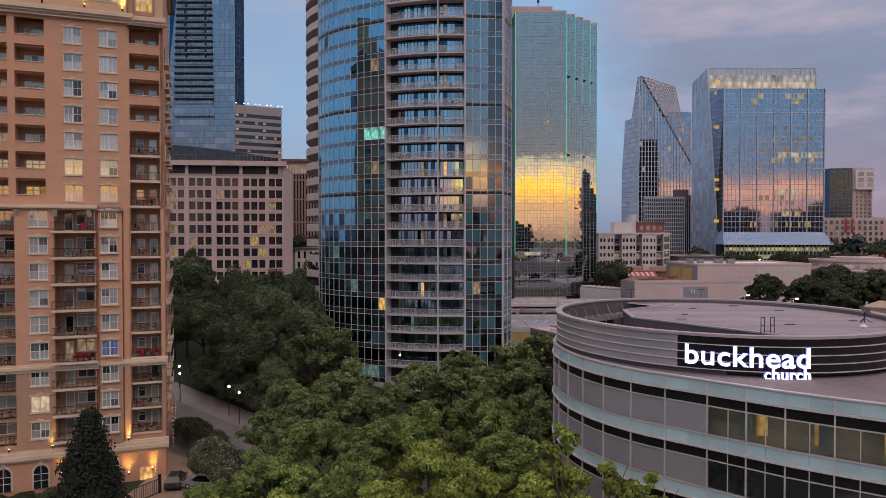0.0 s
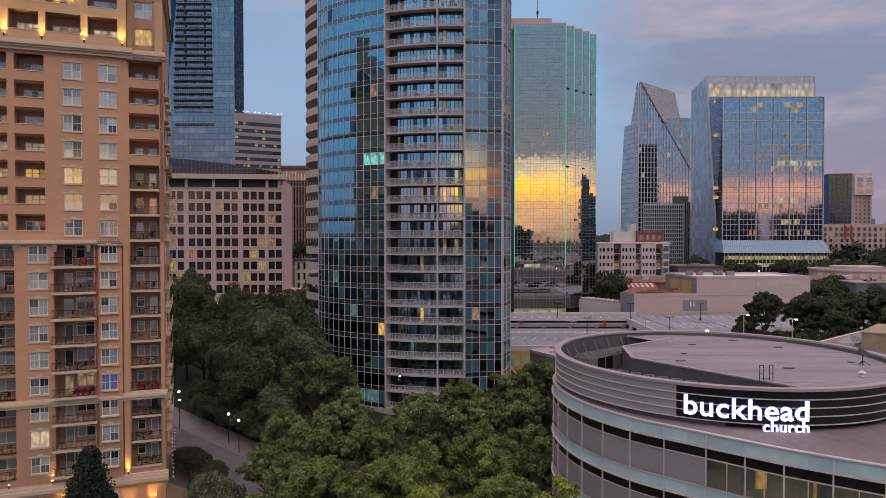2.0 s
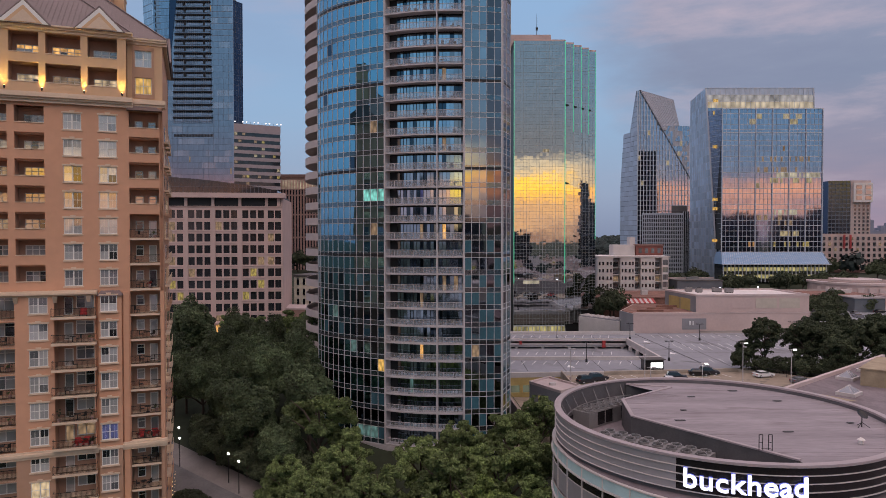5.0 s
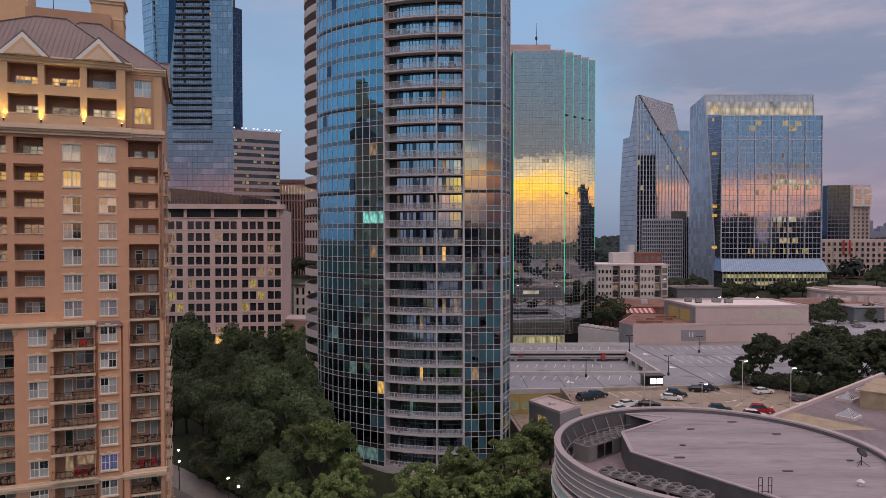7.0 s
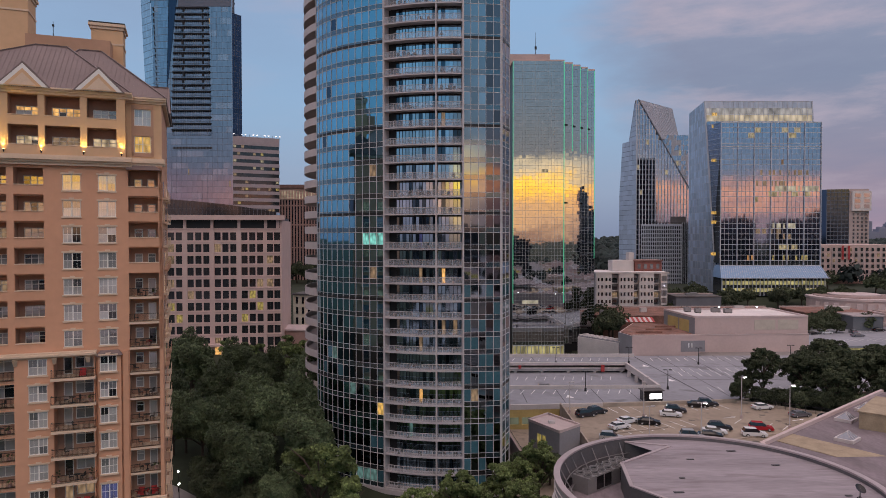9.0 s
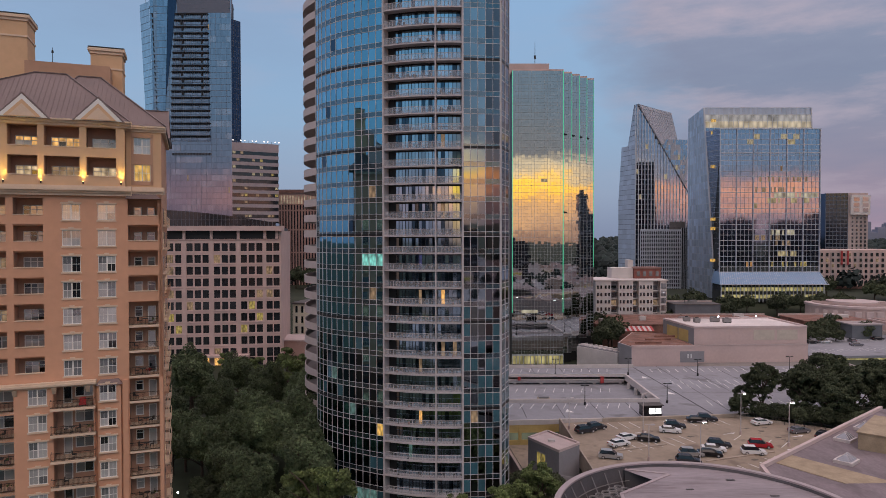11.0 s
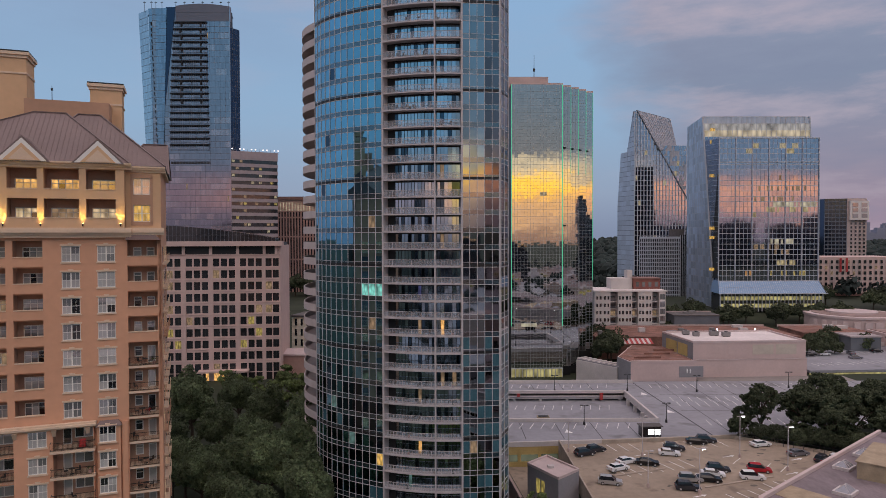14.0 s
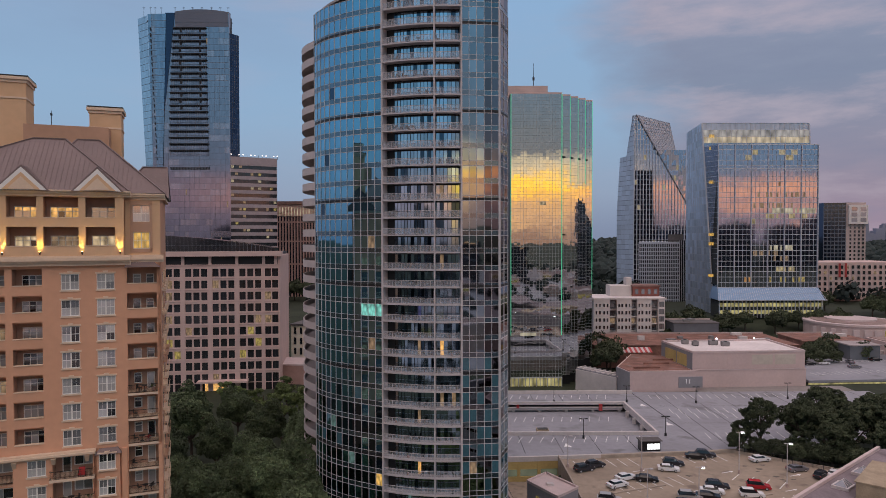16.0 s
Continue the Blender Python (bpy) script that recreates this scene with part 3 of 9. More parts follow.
spandrel_glass = material("grey_spandrel_glass", (0.135, 0.21, 0.26), 0.12, 0.85, vary=0.06, rand=0.12, island=True)
build_tower()


# ---- peach apartment block ----
def build_block():
    rnd = random.Random(11)
    block = thing("apartment_block", "peach stucco apartment high-rise with brown standing-seam roof and iron-railed balconies", "building", (-37.3, 84.5, 0), 20.5)
    zc = [7.6 + 3.18 * k for k in range(16)]
    XL = -30.0

    def wall_with_holes(name, x0, x1, y0, y1, z0, z1, holes, mat):
        """A thick wall cut by rectangular openings, laid out as rows of blocks."""
        m = Mesh().pierced(x0, x1, y0, y1, z0, z1, holes)
        return part(name, m, mat, block)

    def window(x, z, y, w=1.98, h=1.95, glow=None, trim=True, label=""):
        """A double sash window with pale frame, blind or lamp light behind, stone sill and keyed header."""
        fr = Mesh()
        x0, x1, z0, z1 = x - w / 2, x + w / 2, z - h / 2, z + h / 2
        fr.ring(x0, x1, z0, z1, .08, y + .05, y + .15)
        ob = part("window", fr, white_frame, block, label)
        part("mullion", Mesh().box(x - .07, x + .07, y + .055, y + .145, z0 + .08, z1 - .08), white_frame, ob)
        part("meeting_rail", Mesh().box(x0 + .08, x1 - .08, y + .07, y + .14, z - .03, z + .03), white_frame, ob)
        for q in (x0 + w * 0.25, x0 + w * 0.75):
            part("glazing_bar", Mesh().box(q - .012, q + .012, y + .08, y + .13, z0 + .08, z1 - .08), white_frame, ob)
        for i, (a, b) in enumerate(((x0 + .08, x - .07), (x + .07, x1 - .08))):
            for j, (c, d) in enumerate(((z0 + .08, z - .03), (z + .03, z1 - .08))):
                mat = glow
                if mat is None:
                    mat = rnd.choice((blind, blind, blind, blind_grey, blind_grey, dark_glass)) if (i + j) else blind
                part("pane", Mesh().box(a, b, y + 0.11, y + 0.125, c, d), mat, ob)
        if trim:
            sill = Mesh().box(x0 - .12, x1 + .12, y - .1, y + .12, z0 - .18, z0)
            part("sill", sill, stone_trim, ob)
            head = Mesh().box(x0 - .15, x1 + .15, y - .06, y + .1, z1, z1 + .2)
            head.hull([(x - .2, y - .1, z1 + .05), (x + .2, y - .1, z1 + .05), (x + .2, y + .1, z1 + .05), (x - .2, y + .1, z1 + .05)], [(x - .3, y - .1, z1 + .36), (x + .3, y - .1, z1 + .36), (x + .3, y + .1, z1 + .36), (x - .3, y + .1, z1 + .36)])
            part("header", head, stone_trim, ob)
        return ob

    def door_set(x0, x1, z, y, glow=None):
        """Glazed door and window at the back of a balcony."""
        fr = Mesh()
        n = max(2, round((x1 - x0) / 0.85))
        fr.ring(x0 - .05, x1 + .05, z - .05, z + 2.3, .1, y - .06, y + .02)
        ob = part("balcony_window", fr, white_frame, block)
        for i in range(1, n):
            x = x0 + (x1 - x0) * i / n
            part("mullion", Mesh().box(x - .05, x + .05, y - .055, y + .015, z + .05, z + 2.2), white_frame, ob)
        part("transom", Mesh().box(x0 + .05, x1 - .05, y - .058, y + .012, z + 1.72, z + 1.80), white_frame, ob)
        for i in range(n):
            a, b = x0 + (x1 - x0) * i / n + .05, x0 + (x1 - x0) * (i + 1) / n - .05
            mat = glow if glow and rnd.random() < 0.8 else rnd.choice((blind, blind, blind_grey, dark_glass))
            part("pane", Mesh().box(a, b, y - .03, y - .01, z + .05, z + 1.72), mat, ob)
            part("transom_pane", Mesh().box(a, b, y - .03, y - .01, z + 1.8, z + 2.2), glow or mat, ob)
        return ob

    def sash(x0, x1, z0, z1, y, glow=None, bars=1, name="balcony_window"):
        """A white-framed window or glazed door at the back of a balcony, with a top light."""
        ob = part(name, Mesh().ring(x0, x1, z0, z1, .11, y - .07, y + .02), white_frame, block)
        head = z1 - .45 if bars else z1 - .11
        if bars:
            part("transom", Mesh().box(x0 + .1, x1 - .1, y - .06, y + .01, head - .04, head + .04), white_frame, ob)
        n = max(1, bars)
        for i in range(1, n):
            x = x0 + (x1 - x0) * i / n
            part("mullion", Mesh().box(x - .05, x + .05, y - .06, y + .01, z0 + .1, z1 - .1), white_frame, ob)
        for i in range(n):
            a, b = x0 + (x1 - x0) * i / n + .05, x0 + (x1 - x0) * (i + 1) / n - .05
            mat = glow or rnd.choice((blind, blind, blind_grey, dark_glass))
            part("pane", Mesh().box(a, b, y - .03, y - .01, z0 + .1, head), mat, ob)
            if bars:
                part("top_pane", Mesh().box(a, b, y - .03, y - .01, head, z1 - .1), mat, ob)
        return ob

    def iron_rail(x0, x1, z, y, name="railing"):
        m = Mesh().box(x0, x1, y, y + .05, z + 1.0, z + 1.06).box(x0, x1, y, y + .04, z + .1, z + .14)
        n = int((x1 - x0) / 0.13)
        for i in range(n + 1):
            x = x0 + (x1 - x0) * i / n
            m.box(x - .012, x + .012, y + .01, y + .035, z + .1, z + 1.0)
        return part(name, m, dark_rail, block)

    F = [z - 1.45 for z in zc]
    colB, colC, colA = (-14.36, -11.25), (-2.0, 1.45), (-18.3, -15.1)
    winL, winR = -8.26, -4.38
    # upper front, floors 9 to 15
    holes = []
    for k in range(9, 16):
        for x in (winL, winR):
            holes.append((x - .99, x + .99, zc[k] - .975, zc[k] + .975))
        for c in (colA, colB):
            holes.append((c[0], c[1], F[k] + 1.05, F[k] + 3.1))
    for k in range(9, 16):
        holes.append((colC[0], colC[1], F[k] + (1.05 if k >= 12 else 0.0), F[k] + (3.1 if k >= 12 else 3.0)))
    wall_with_holes("upper_wall", XL, 1.9, 0, 0.35, 34.4, 57.6, holes, stucco)
    # lower front in two planes
    holes = []
    colD, colW, colL = (-10.35, -6.0), -12.0, (-19.2, -14.45)
    for k in range(9):
        holes += [(colW - .99, colW + .99, zc[k] - .975, zc[k] + .975), (colD[0], colD[1], F[k], F[k] + 2.75), (colL[0], colL[1], F[k], F[k] + 2.75)]
    low = [h for h in holes if h[3] < 15.6]
    high = [h for h in holes if h[3] >= 15.6]
    wall_with_holes("lower_wall", XL, -5.9, -0.5, 0.0, 14.9, 34.3, high, stucco)
    wall_with_holes("base_wall", XL, -5.9, -0.5, 0.0, 5.0, 14.9, low, stucco_dark)
    holes = []
    for k in range(9):
        holes.append((colC[0], colC[1], F[k], F[k] + 2.9))
        holes.append((winR - .99, winR + .99, zc[k] - .975, zc[k] + .975))
    part("bay", Mesh().box(-5.55, -2.95, -0.55, -0.02, 14.9, 34.0), stucco, block)
    part("bay", Mesh().box(-5.55, -2.95, -0.55, -0.02, 5.0, 14.9), stucco_dark, block)
    part("bay_roof", Mesh().hull([(-5.75, -.85, 34.0), (-2.75, -.85, 34.0), (-2.75, 0, 34.0), (-5.75, 0, 34.0)], [(-5.3, -.3, 34.6), (-3.2, -.3, 34.6), (-3.2, 0, 34.6), (-5.3, 0, 34.6)]), roof_metal, block)
    wall_with_holes("corner_wall", -5.9, 1.9, -0.02, 0.35, 14.9, 34.4, [h for h in holes if h[3] >= 15.6 and h[0] == colC[0]], stucco)
    wall_with_holes("corner_wall", -5.9, 1.9, -0.02, 0.35, 5.0, 14.9, [h for h in holes if h[3] < 15.6 and h[0] == colC[0]], stucco_dark)
    part("pilaster", Mesh().box(-2.8, -2.15, -0.3, -0.02, 5.0, 34.4), stucco, block)
    # ground floor
    arches = [(-18.5, 0.75), (-15.9, 0.75), (-12.0, 0.75), (-4.3, 0.75)]
    ground_wall = part("ground_wall", Mesh().box(XL, 1.9, -0.35, 0.35, -1, 4.3), stucco, block)
    for x, w in arches:
        ring = [(x + (w + .22) * math.cos(radians(a)), 2.6 + (w + .22) * math.sin(radians(a))) for a in range(0, 181, 15)]
        m = Mesh()
        m.hull([(p, -.47, q) for p, q in ([(x + w + .22, 0.6)] + ring + [(x - w - .22, 0.6)])][::-1], [(p, -.33, q) for p, q in ([(x + w + .22, 0.6)] + ring + [(x - w - .22, 0.6)])][::-1])
        m.box(x - .18, x + .18, -.55, -.3, 3.45, 4.1)
        surround = part("arch_surround", m, stone_trim, block)
        ring = [(x + w * math.cos(radians(a)), 2.6 + w * math.sin(radians(a))) for a in range(0, 181, 15)]
        m = Mesh().hull([(p, -.50, q) for p, q in ([(x + w, 0.6)] + ring + [(x - w, 0.6)])][::-1], [(p, -.44, q) for p, q in ([(x + w, 0.6)] + ring + [(x - w, 0.6)])][::-1])
        glass = part("arched_pane", m, dark_glass, surround)
        part("glazing_bar", Mesh().box(x - .03, x + .03, -.53, -.49, .6, 3.3).box(x - w, x + w, -.53, -.49, 2.3, 2.36).box(x - w, x + w, -.53, -.49, 1.5, 1.55), white_frame, surround)
    # glowing panel in place of lamplight falling on the entrance wall
    part("lit_doorway", Mesh().box(-1.1, .3, -.42, -.36, -.9, 1.7), lit_warm, block, "glowing panel standing in for a lamp-lit wall")
    # cornices
    def cornice(x0, x1, y, z, steps, name="cornice", deep=0.4):
        side = [(y + deep, z + steps[0][0])]
        for h0, h1, o in steps:
            side += [(y - o, z + h0), (y - o, z + h1)]
        side.append((y + deep, z + steps[-1][1]))
        o = max(s[2] for s in steps)
        m = Mesh().hull([(x0 - o * .6, p, q) for p, q in side], [(x1 + o, p, q) for p, q in side])
        return part(name, m, stone_trim, block)
    cornice(XL, 1.9, -0.5, 3.9, [(0, .3, .1), (.3, .75, .35), (.75, 1.15, .2), (1.15, 1.4, .05)])
    cornice(XL, -5.9, -0.52, 14.6, [(0, .35, .1), (.35, .7, .3), (.7, .95, .12)], "string_course")
    cornice(-5.9, 1.9, -0.3, 14.6, [(0, .35, .1), (.35, .7, .3), (.7, .95, .12)], "string_course")
    cornice(XL, -6.1, -0.5, 34.1, [(0, .2, .1), (.2, .45, .45), (.45, .65, .25)])
    for x in (-14.3, -10.2, -6.6, -18.6):
        part("bracket", Mesh().hull([(x - .18, -.55, 33.3), (x + .18, -.55, 33.3), (x + .18, -.45, 33.3), (x - .18, -.45, 33.3)], [(x - .25, -1.0, 34.1), (x + .25, -1.0, 34.1), (x + .25, -.45, 34.1), (x - .25, -.45, 34.1)]), stone_trim, block)
    cornice(XL, -2.1, -0.35, 57.3, [(0, .35, .1), (.35, .6, .35), (.6, 1.0, .6), (1.0, 1.2, .4)], deep=1.0)
    cornice(-2.1, 1.95, 0.1, 57.6, [(0, .3, .1), (.3, .6, .3), (.6, .9, .15)], deep=1.0)
    # windows
    for k in range(9, 16):
        for x in (winL, winR):
            window(x, zc[k], 0.0)
    for k in range(9):
        window(colW, zc[k], -0.5, glow=lit_pale if k == 1 else None, trim=True)
        window(winR, zc[k], -0.72, w=1.85, glow=lit_blue if k == 3 else None)
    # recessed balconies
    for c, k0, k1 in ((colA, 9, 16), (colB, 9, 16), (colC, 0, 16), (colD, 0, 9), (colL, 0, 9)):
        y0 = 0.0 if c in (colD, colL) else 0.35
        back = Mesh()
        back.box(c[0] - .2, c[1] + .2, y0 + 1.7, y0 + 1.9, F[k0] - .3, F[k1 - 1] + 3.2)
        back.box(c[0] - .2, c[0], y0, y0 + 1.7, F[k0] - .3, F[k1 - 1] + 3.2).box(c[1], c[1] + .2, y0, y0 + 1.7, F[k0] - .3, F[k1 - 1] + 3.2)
        part("recess_wall", back, recess_shade_brown, block)
    for k in range(16):
        for c in ((colA, colB, colC) if k >= 9 else (colL, colD, colC)):
            out = -0.02 if c in (colA, colB, colC) else -0.5
            y0 = 0.0 if c in (colD, colL) else 0.35
            proud = 0.75 if c is colD else (0.12 if c is colC and k < 12 else 0.0)
            solid = c in (colA, colB) or k >= 12
            part("balcony_slab", Mesh().box(c[0] - (.25 if c is colD else 0), c[1] + (.25 if c is colD else 0), (out - proud) if not solid else 0.35, y0 + 1.7, F[k] - .28, F[k]), stone_trim if not solid else stucco, block)
            glow = None
            if (k, c) in ((13, colA), (11, colA)):
                glow = lit_dim
            if c is colD and k == 3:
                glow = lit_dim
            w0, w1 = c
            if c in (colA, colB):
                door_set(w0 + .7, w1 - .25, F[k], y0 + 1.68, glow)
            elif c is colC:
                hinged = k < 12
                sash(w0 + .55, w0 + 1.5, F[k] + .85, F[k] + 2.2, y0 + 1.68, glow, 1)
                if hinged:
                    sash(w1 - 1.35, w1 - .4, F[k] + .02, F[k] + 2.2, y0 + 1.68, glow, 0, "balcony_door")
                else:
                    sash(w1 - 1.35, w1 - .4, F[k] + .85, F[k] + 2.2, y0 + 1.68, glow, 1)
            else:
                sash(w0 + .75, w0 + 1.75, F[k] + .02, F[k] + 2.2, y0 + 1.68, glow, 0, "balcony_door")
                sash(w0 + 2.05, w1 - .25, F[k] + .75, F[k] + 2.45, y0 + 1.68, glow, 2)
            if not solid:
                iron_rail(c[0] - (.22 if c is colD else 0), c[1] + (.22 if c is colD else 0), F[k], out - proud + .04)
                if c is colD:
                    for xx in (c[0] - .22, c[1] + .17):
                        for r0, r1 in ((1.0, 1.06), (.1, .14)):
                            part("side_rail", Mesh().box(xx, xx + .05, out - proud + .05, out, F[k] + r0, F[k] + r1), dark_rail, block)
            else:
                part("coping", Mesh().box(c[0] - .0, c[1] + .0, -.08, .42, F[k] + 1.05, F[k] + 1.15), stone_trim, block)
    part("canopy", Mesh().hull([(-2.2, -.9, 57.0), (1.9, -.9, 57.0), (1.9, .1, 57.0), (-2.2, .1, 57.0)], [(-2.0, -.1, 57.6), (1.2, -.1, 57.6), (1.2, .1, 57.6), (-2.0, .1, 57.6)]), roof_metal, block)

    # penthouse loggias
    bays = [(-14.75, -11.65), (-10.95, -7.2), (-6.45, -3.2), (-20.5, -17.3)]
    holes = [(a, b, z0, z1) for a, b in bays for z0, z1 in ((59.75, 62.0), (63.2, 65.6))]
    wall_with_holes("penthouse_wall", XL, -2.2, -0.45, 0.0, 58.4, 66.1, holes, stucco_top)
    back = Mesh()
    for a, b in bays:
        back.box(a - .3, b + .3, 1.6, 1.8, 58.4, 66.1).box(a - .3, a - .05, 0, 1.6, 58.4, 66.1).box(b + .05, b + .3, 0, 1.6, 58.4, 66.1)
        back.box(a, b, 0, 1.6, 58.4, 58.65).box(a, b, 0, 1.6, 62.0, 62.2).box(a, b, 0, 1.6, 65.7, 66.0)
        # the glow also stands in for sunset mirrored in the loggia windows
        for z, g in ((58.65, lit_pale if a < -14 or a > -7 else lit_dim), (62.2, lit_warm if a < -7 else None)):
            door_set(a + .5, b - .15, z, 1.55, g)
        for z in (59.75, 63.2):
            part("coping", Mesh().box(a, b, -.5, .05, z - .1, z), stone_trim, block)
    part("recess_wall", back, recess_shade_brown, block)
    for x in (-16.1, -15.15, -11.3, -6.82, -2.65):
        z = 58.9
        lamp = part("wall_lamp", Mesh().tube((x, -.62, z - .25), (x, -.62, z + .1), .05, .13), black_metal, block)
        part("bulb", Mesh().tube((x, -.62, z + .1), (x, -.62, z + .16), .09, .07), lamp_warm, lamp)
        lights_at.append((x, -.80, z + .3, 330))
    for x, y, z in ((-15.2, -.85, 5.6), (-10.7, -.85, 5.6), (-5.75, -.85, 5.6), (-2.4, -.6, 5.6), (-9.8, -.75, 2.2), (-2.4, -.7, 1.3), (0.3, -.7, 1.6)):
        lamp = part("wall_lamp", Mesh().tube((x, y, z - .25), (x, y, z + .1), .05, .13), black_metal, block)
        part("bulb", Mesh().tube((x, y, z + .1), (x, y, z + .16), .09, .07), lamp_warm, lamp)
        lights_at.append((x, y, z + .3, 220))
    # set-back corner of the penthouse
    wall_with_holes("penthouse_corner", -2.2, 1.9, 0.8, 1.15, 58.3, 66.0, [(-1.3, .66, 59.3, 61.4), (-1.3, .66, 62.7, 64.8)], stucco_top)
    window(-.32, 60.35, .85, 1.96, 2.1, lit_yellow, False)
    window(-.32, 63.75, .85, 1.96, 2.1, None, False)
    part("window_surround", Mesh().box(-1.6, -1.3, .72, .82, 59.0, 65.2).box(.66, .96, .72, .82, 59.0, 65.2).box(-1.6, .96, .72, .82, 58.8, 59.3).box(-1.3, .66, .72, .82, 61.4, 62.7).box(-1.6, .96, .72, .82, 64.8, 65.3), stucco_dark, block)
    # body behind the front and the flank
    part("body", Mesh().box(XL, 1.55, 2.8, 22, -1, 66), stucco, block)
    for k in range(16):
        for x in (-27, -21.5, -16, -10.5, -5, -1.2):
            part("rear_window", Mesh().box(x, x + 2.2, 21.95, 22.08, F[k] + .4, F[k] + 2.3), dark_glass, block)
    side = Mesh().box(1.55, 1.9, 0.0, 21.5, -1, 57.6).box(1.55, 1.9, 1.0, 21.5, 57.6, 66)
    flank = part("flank_wall", side, stucco, block)
    for k in range(16):
        for y in (4.0, 9.4, 15.0):
            m = Mesh().box(1.9, 2.45, y, y + 3.2, F[k] - .25, F[k])
            m.box(2.38, 2.44, y, y + 3.2, F[k] + 1.0, F[k] + 1.06)
            for i in range(16):
                m.box(2.39, 2.42, y + .2 * i, y + .2 * i + .03, F[k], F[k] + 1.0)
            part("side_balcony", m, stone_trim if k % 4 else stucco_dark, flank)
            part("side_window", Mesh().box(1.9, 1.93, y + .5, y + 2.7, F[k], F[k] + 2.2), blind_grey if (k + int(y)) % 3 else lit_dim, flank)
    # eaves and roof
    cornice(XL, -2.0, -0.5, 65.7, [(0, .3, .1), (.3, .55, .35), (.55, .75, .6)], "eave", 1.0)
    cornice(-2.2, 1.95, 0.75, 65.5, [(0, .3, .1), (.3, .55, .35), (.55, .75, .5)], "eave", 1.0)
    part("eave", Mesh().box(1.95, 2.35, .8, 21.5, 65.8, 66.25), stone_trim, block)

    def seam_roof(eave, ridge, z0, z1, name):
        """A hipped roof with raised seams running down every slope."""
        (x0, x1, y0, y1), (a0, a1, yr) = eave, ridge
        c = [Vector((x0, y0, z0)), Vector((x1, y0, z0)), Vector((x1, y1, z0)), Vector((x0, y1, z0))]
        p, q = Vector((a0, yr, z1)), Vector((a1, yr, z1))
        m = Mesh()
        m.v += [tuple(v) for v in (*c, p, q)]
        m.f += [(0, 1, 5, 4), (1, 2, 5), (2, 3, 4, 5), (3, 0, 4), (3, 2, 1, 0)]
        roof = part(name, m, roof_metal, block)
        seams = Mesh()
        up = Vector((0, 0, 0.06))

        def rib(a, b):
            d = (b - a).normalized()
            s = d.cross(Vector((0, 0, 1))).normalized() * 0.035
            seams.hull([a - s, a + s, b + s, b - s], [a - s + up, a + s + up, b + s + up, b - s + up])
        n = int((x1 - x0) / 0.55)
        for i in range(1, n):
            x = x0 + (x1 - x0) * i / n
            e = Vector((x, y0, z0))
            t = min(1, (x - x0) / max(.01, a0 - x0), (x1 - x) / max(.01, x1 - a1))
            rib(e, Vector((x, y0 + (yr - y0) * t, z0 + (z1 - z0) * t)))
        n = int((y1 - y0) / 0.55)
        for i in range(1, n):
            y = y0 + (y1 - y0) * i / n
            t = min((y - y0) / (yr - y0), (y1 - y) / (y1 - yr))
            rib(Vector((x1, y, z0)), Vector((x1 + (a1 - x1) * t, y, z0 + (z1 - z0) * t)))
        for a, b in ((c[0], p), (c[1], q), (c[2], q), (p, q)):
            d = (b - a).normalized()
            s = d.cross(Vector((0, 0, 1))).normalized() * 0.12
            seams.hull([a - s, a + s, b + s, b - s], [a - s + up * 2, a + s + up * 2, b + s + up * 2, b - s + up * 2])
        part("seams", seams, roof_metal, roof)
        return roof

    seam_roof((-28.0, -1.5, -1.0, 17.5), (-13.4, -9.7, 8.0), 66.4, 73.6, "main_roof")
    seam_roof((-14, 2.5, 0.4, 21.5), (-8.6, -5.9, 10.0), 66.3, 73.9, "rear_roof")
    seam_roof((-4, 2.6, 12.0, 24), (-1, 2.3, 18), 66.3, 71.2, "flank_roof")
    for x in (-13.0, -5.0):
        m = Mesh()
        m.hull([(x - 2.9, -1.15, 66.3), (x + 2.9, -1.15, 66.3), (x + 2.9, 3.0, 66.3), (x - 2.9, 3.0, 66.3)], [(x - .05, -1.15, 69.3), (x + .05, -1.15, 69.3), (x + .05, 3.0, 69.3), (x - .05, 3.0, 69.3)])
        gable = part("pediment", m, roof_metal, block)
        def tri(w, h, y0, y1, zb):
            return Mesh().hull([(x - w, y0, zb), (x + w, y0, zb), (x + w, y1, zb), (x - w, y1, zb)], [(x - .03, y0, zb + h), (x + .03, y0, zb + h), (x + .03, y1, zb + h), (x - .03, y1, zb + h)])
        part("rake_trim", tri(2.6, 2.66, -1.3, -1.1, 66.35), white_frame, gable)
        part("tympanum", tri(1.95, 2.0, -1.36, -1.2, 66.4), stucco_top, gable)
        part("tympanum_panel", tri(1.4, 1.45, -1.40, -1.25, 66.45), stone_trim, gable)
    part("roof_screen", Mesh().prism([(-15.3, 12), (-5.0, 12), (-5.0, 17), (-5.5, 17), (-5.5, 12.5), (-15.3, 12.5)], 72.0, 76.0), stucco_dark, block)
    for x0, x1, y0, y1, z in ((-7.8, -3.7, 15.5, 19.5, 79.5), (-22.5, -15.5, 15.0, 20.0, 83.0)):
        m = Mesh().box(x0, x1, y0, y1, 66, z - .5)
        stack = part("chimney", m, stucco_top, block)
        cap = Mesh()
        for h0, h1, o in ((-3.2, -2.95, .1), (-1.0, -.6, .15), (-.6, -.2, .35)):
            cap.box(x0 - o, x1 + o, y0 - o, y1 + o, z + h0, z + h1)
        part("chimney_cornice", cap, stone_trim, stack)
        part("chimney_cap", Mesh().box(x0 - .3, x1 + .3, y0 - .3, y1 + .3, z - .2, z), dark_rail, stack)
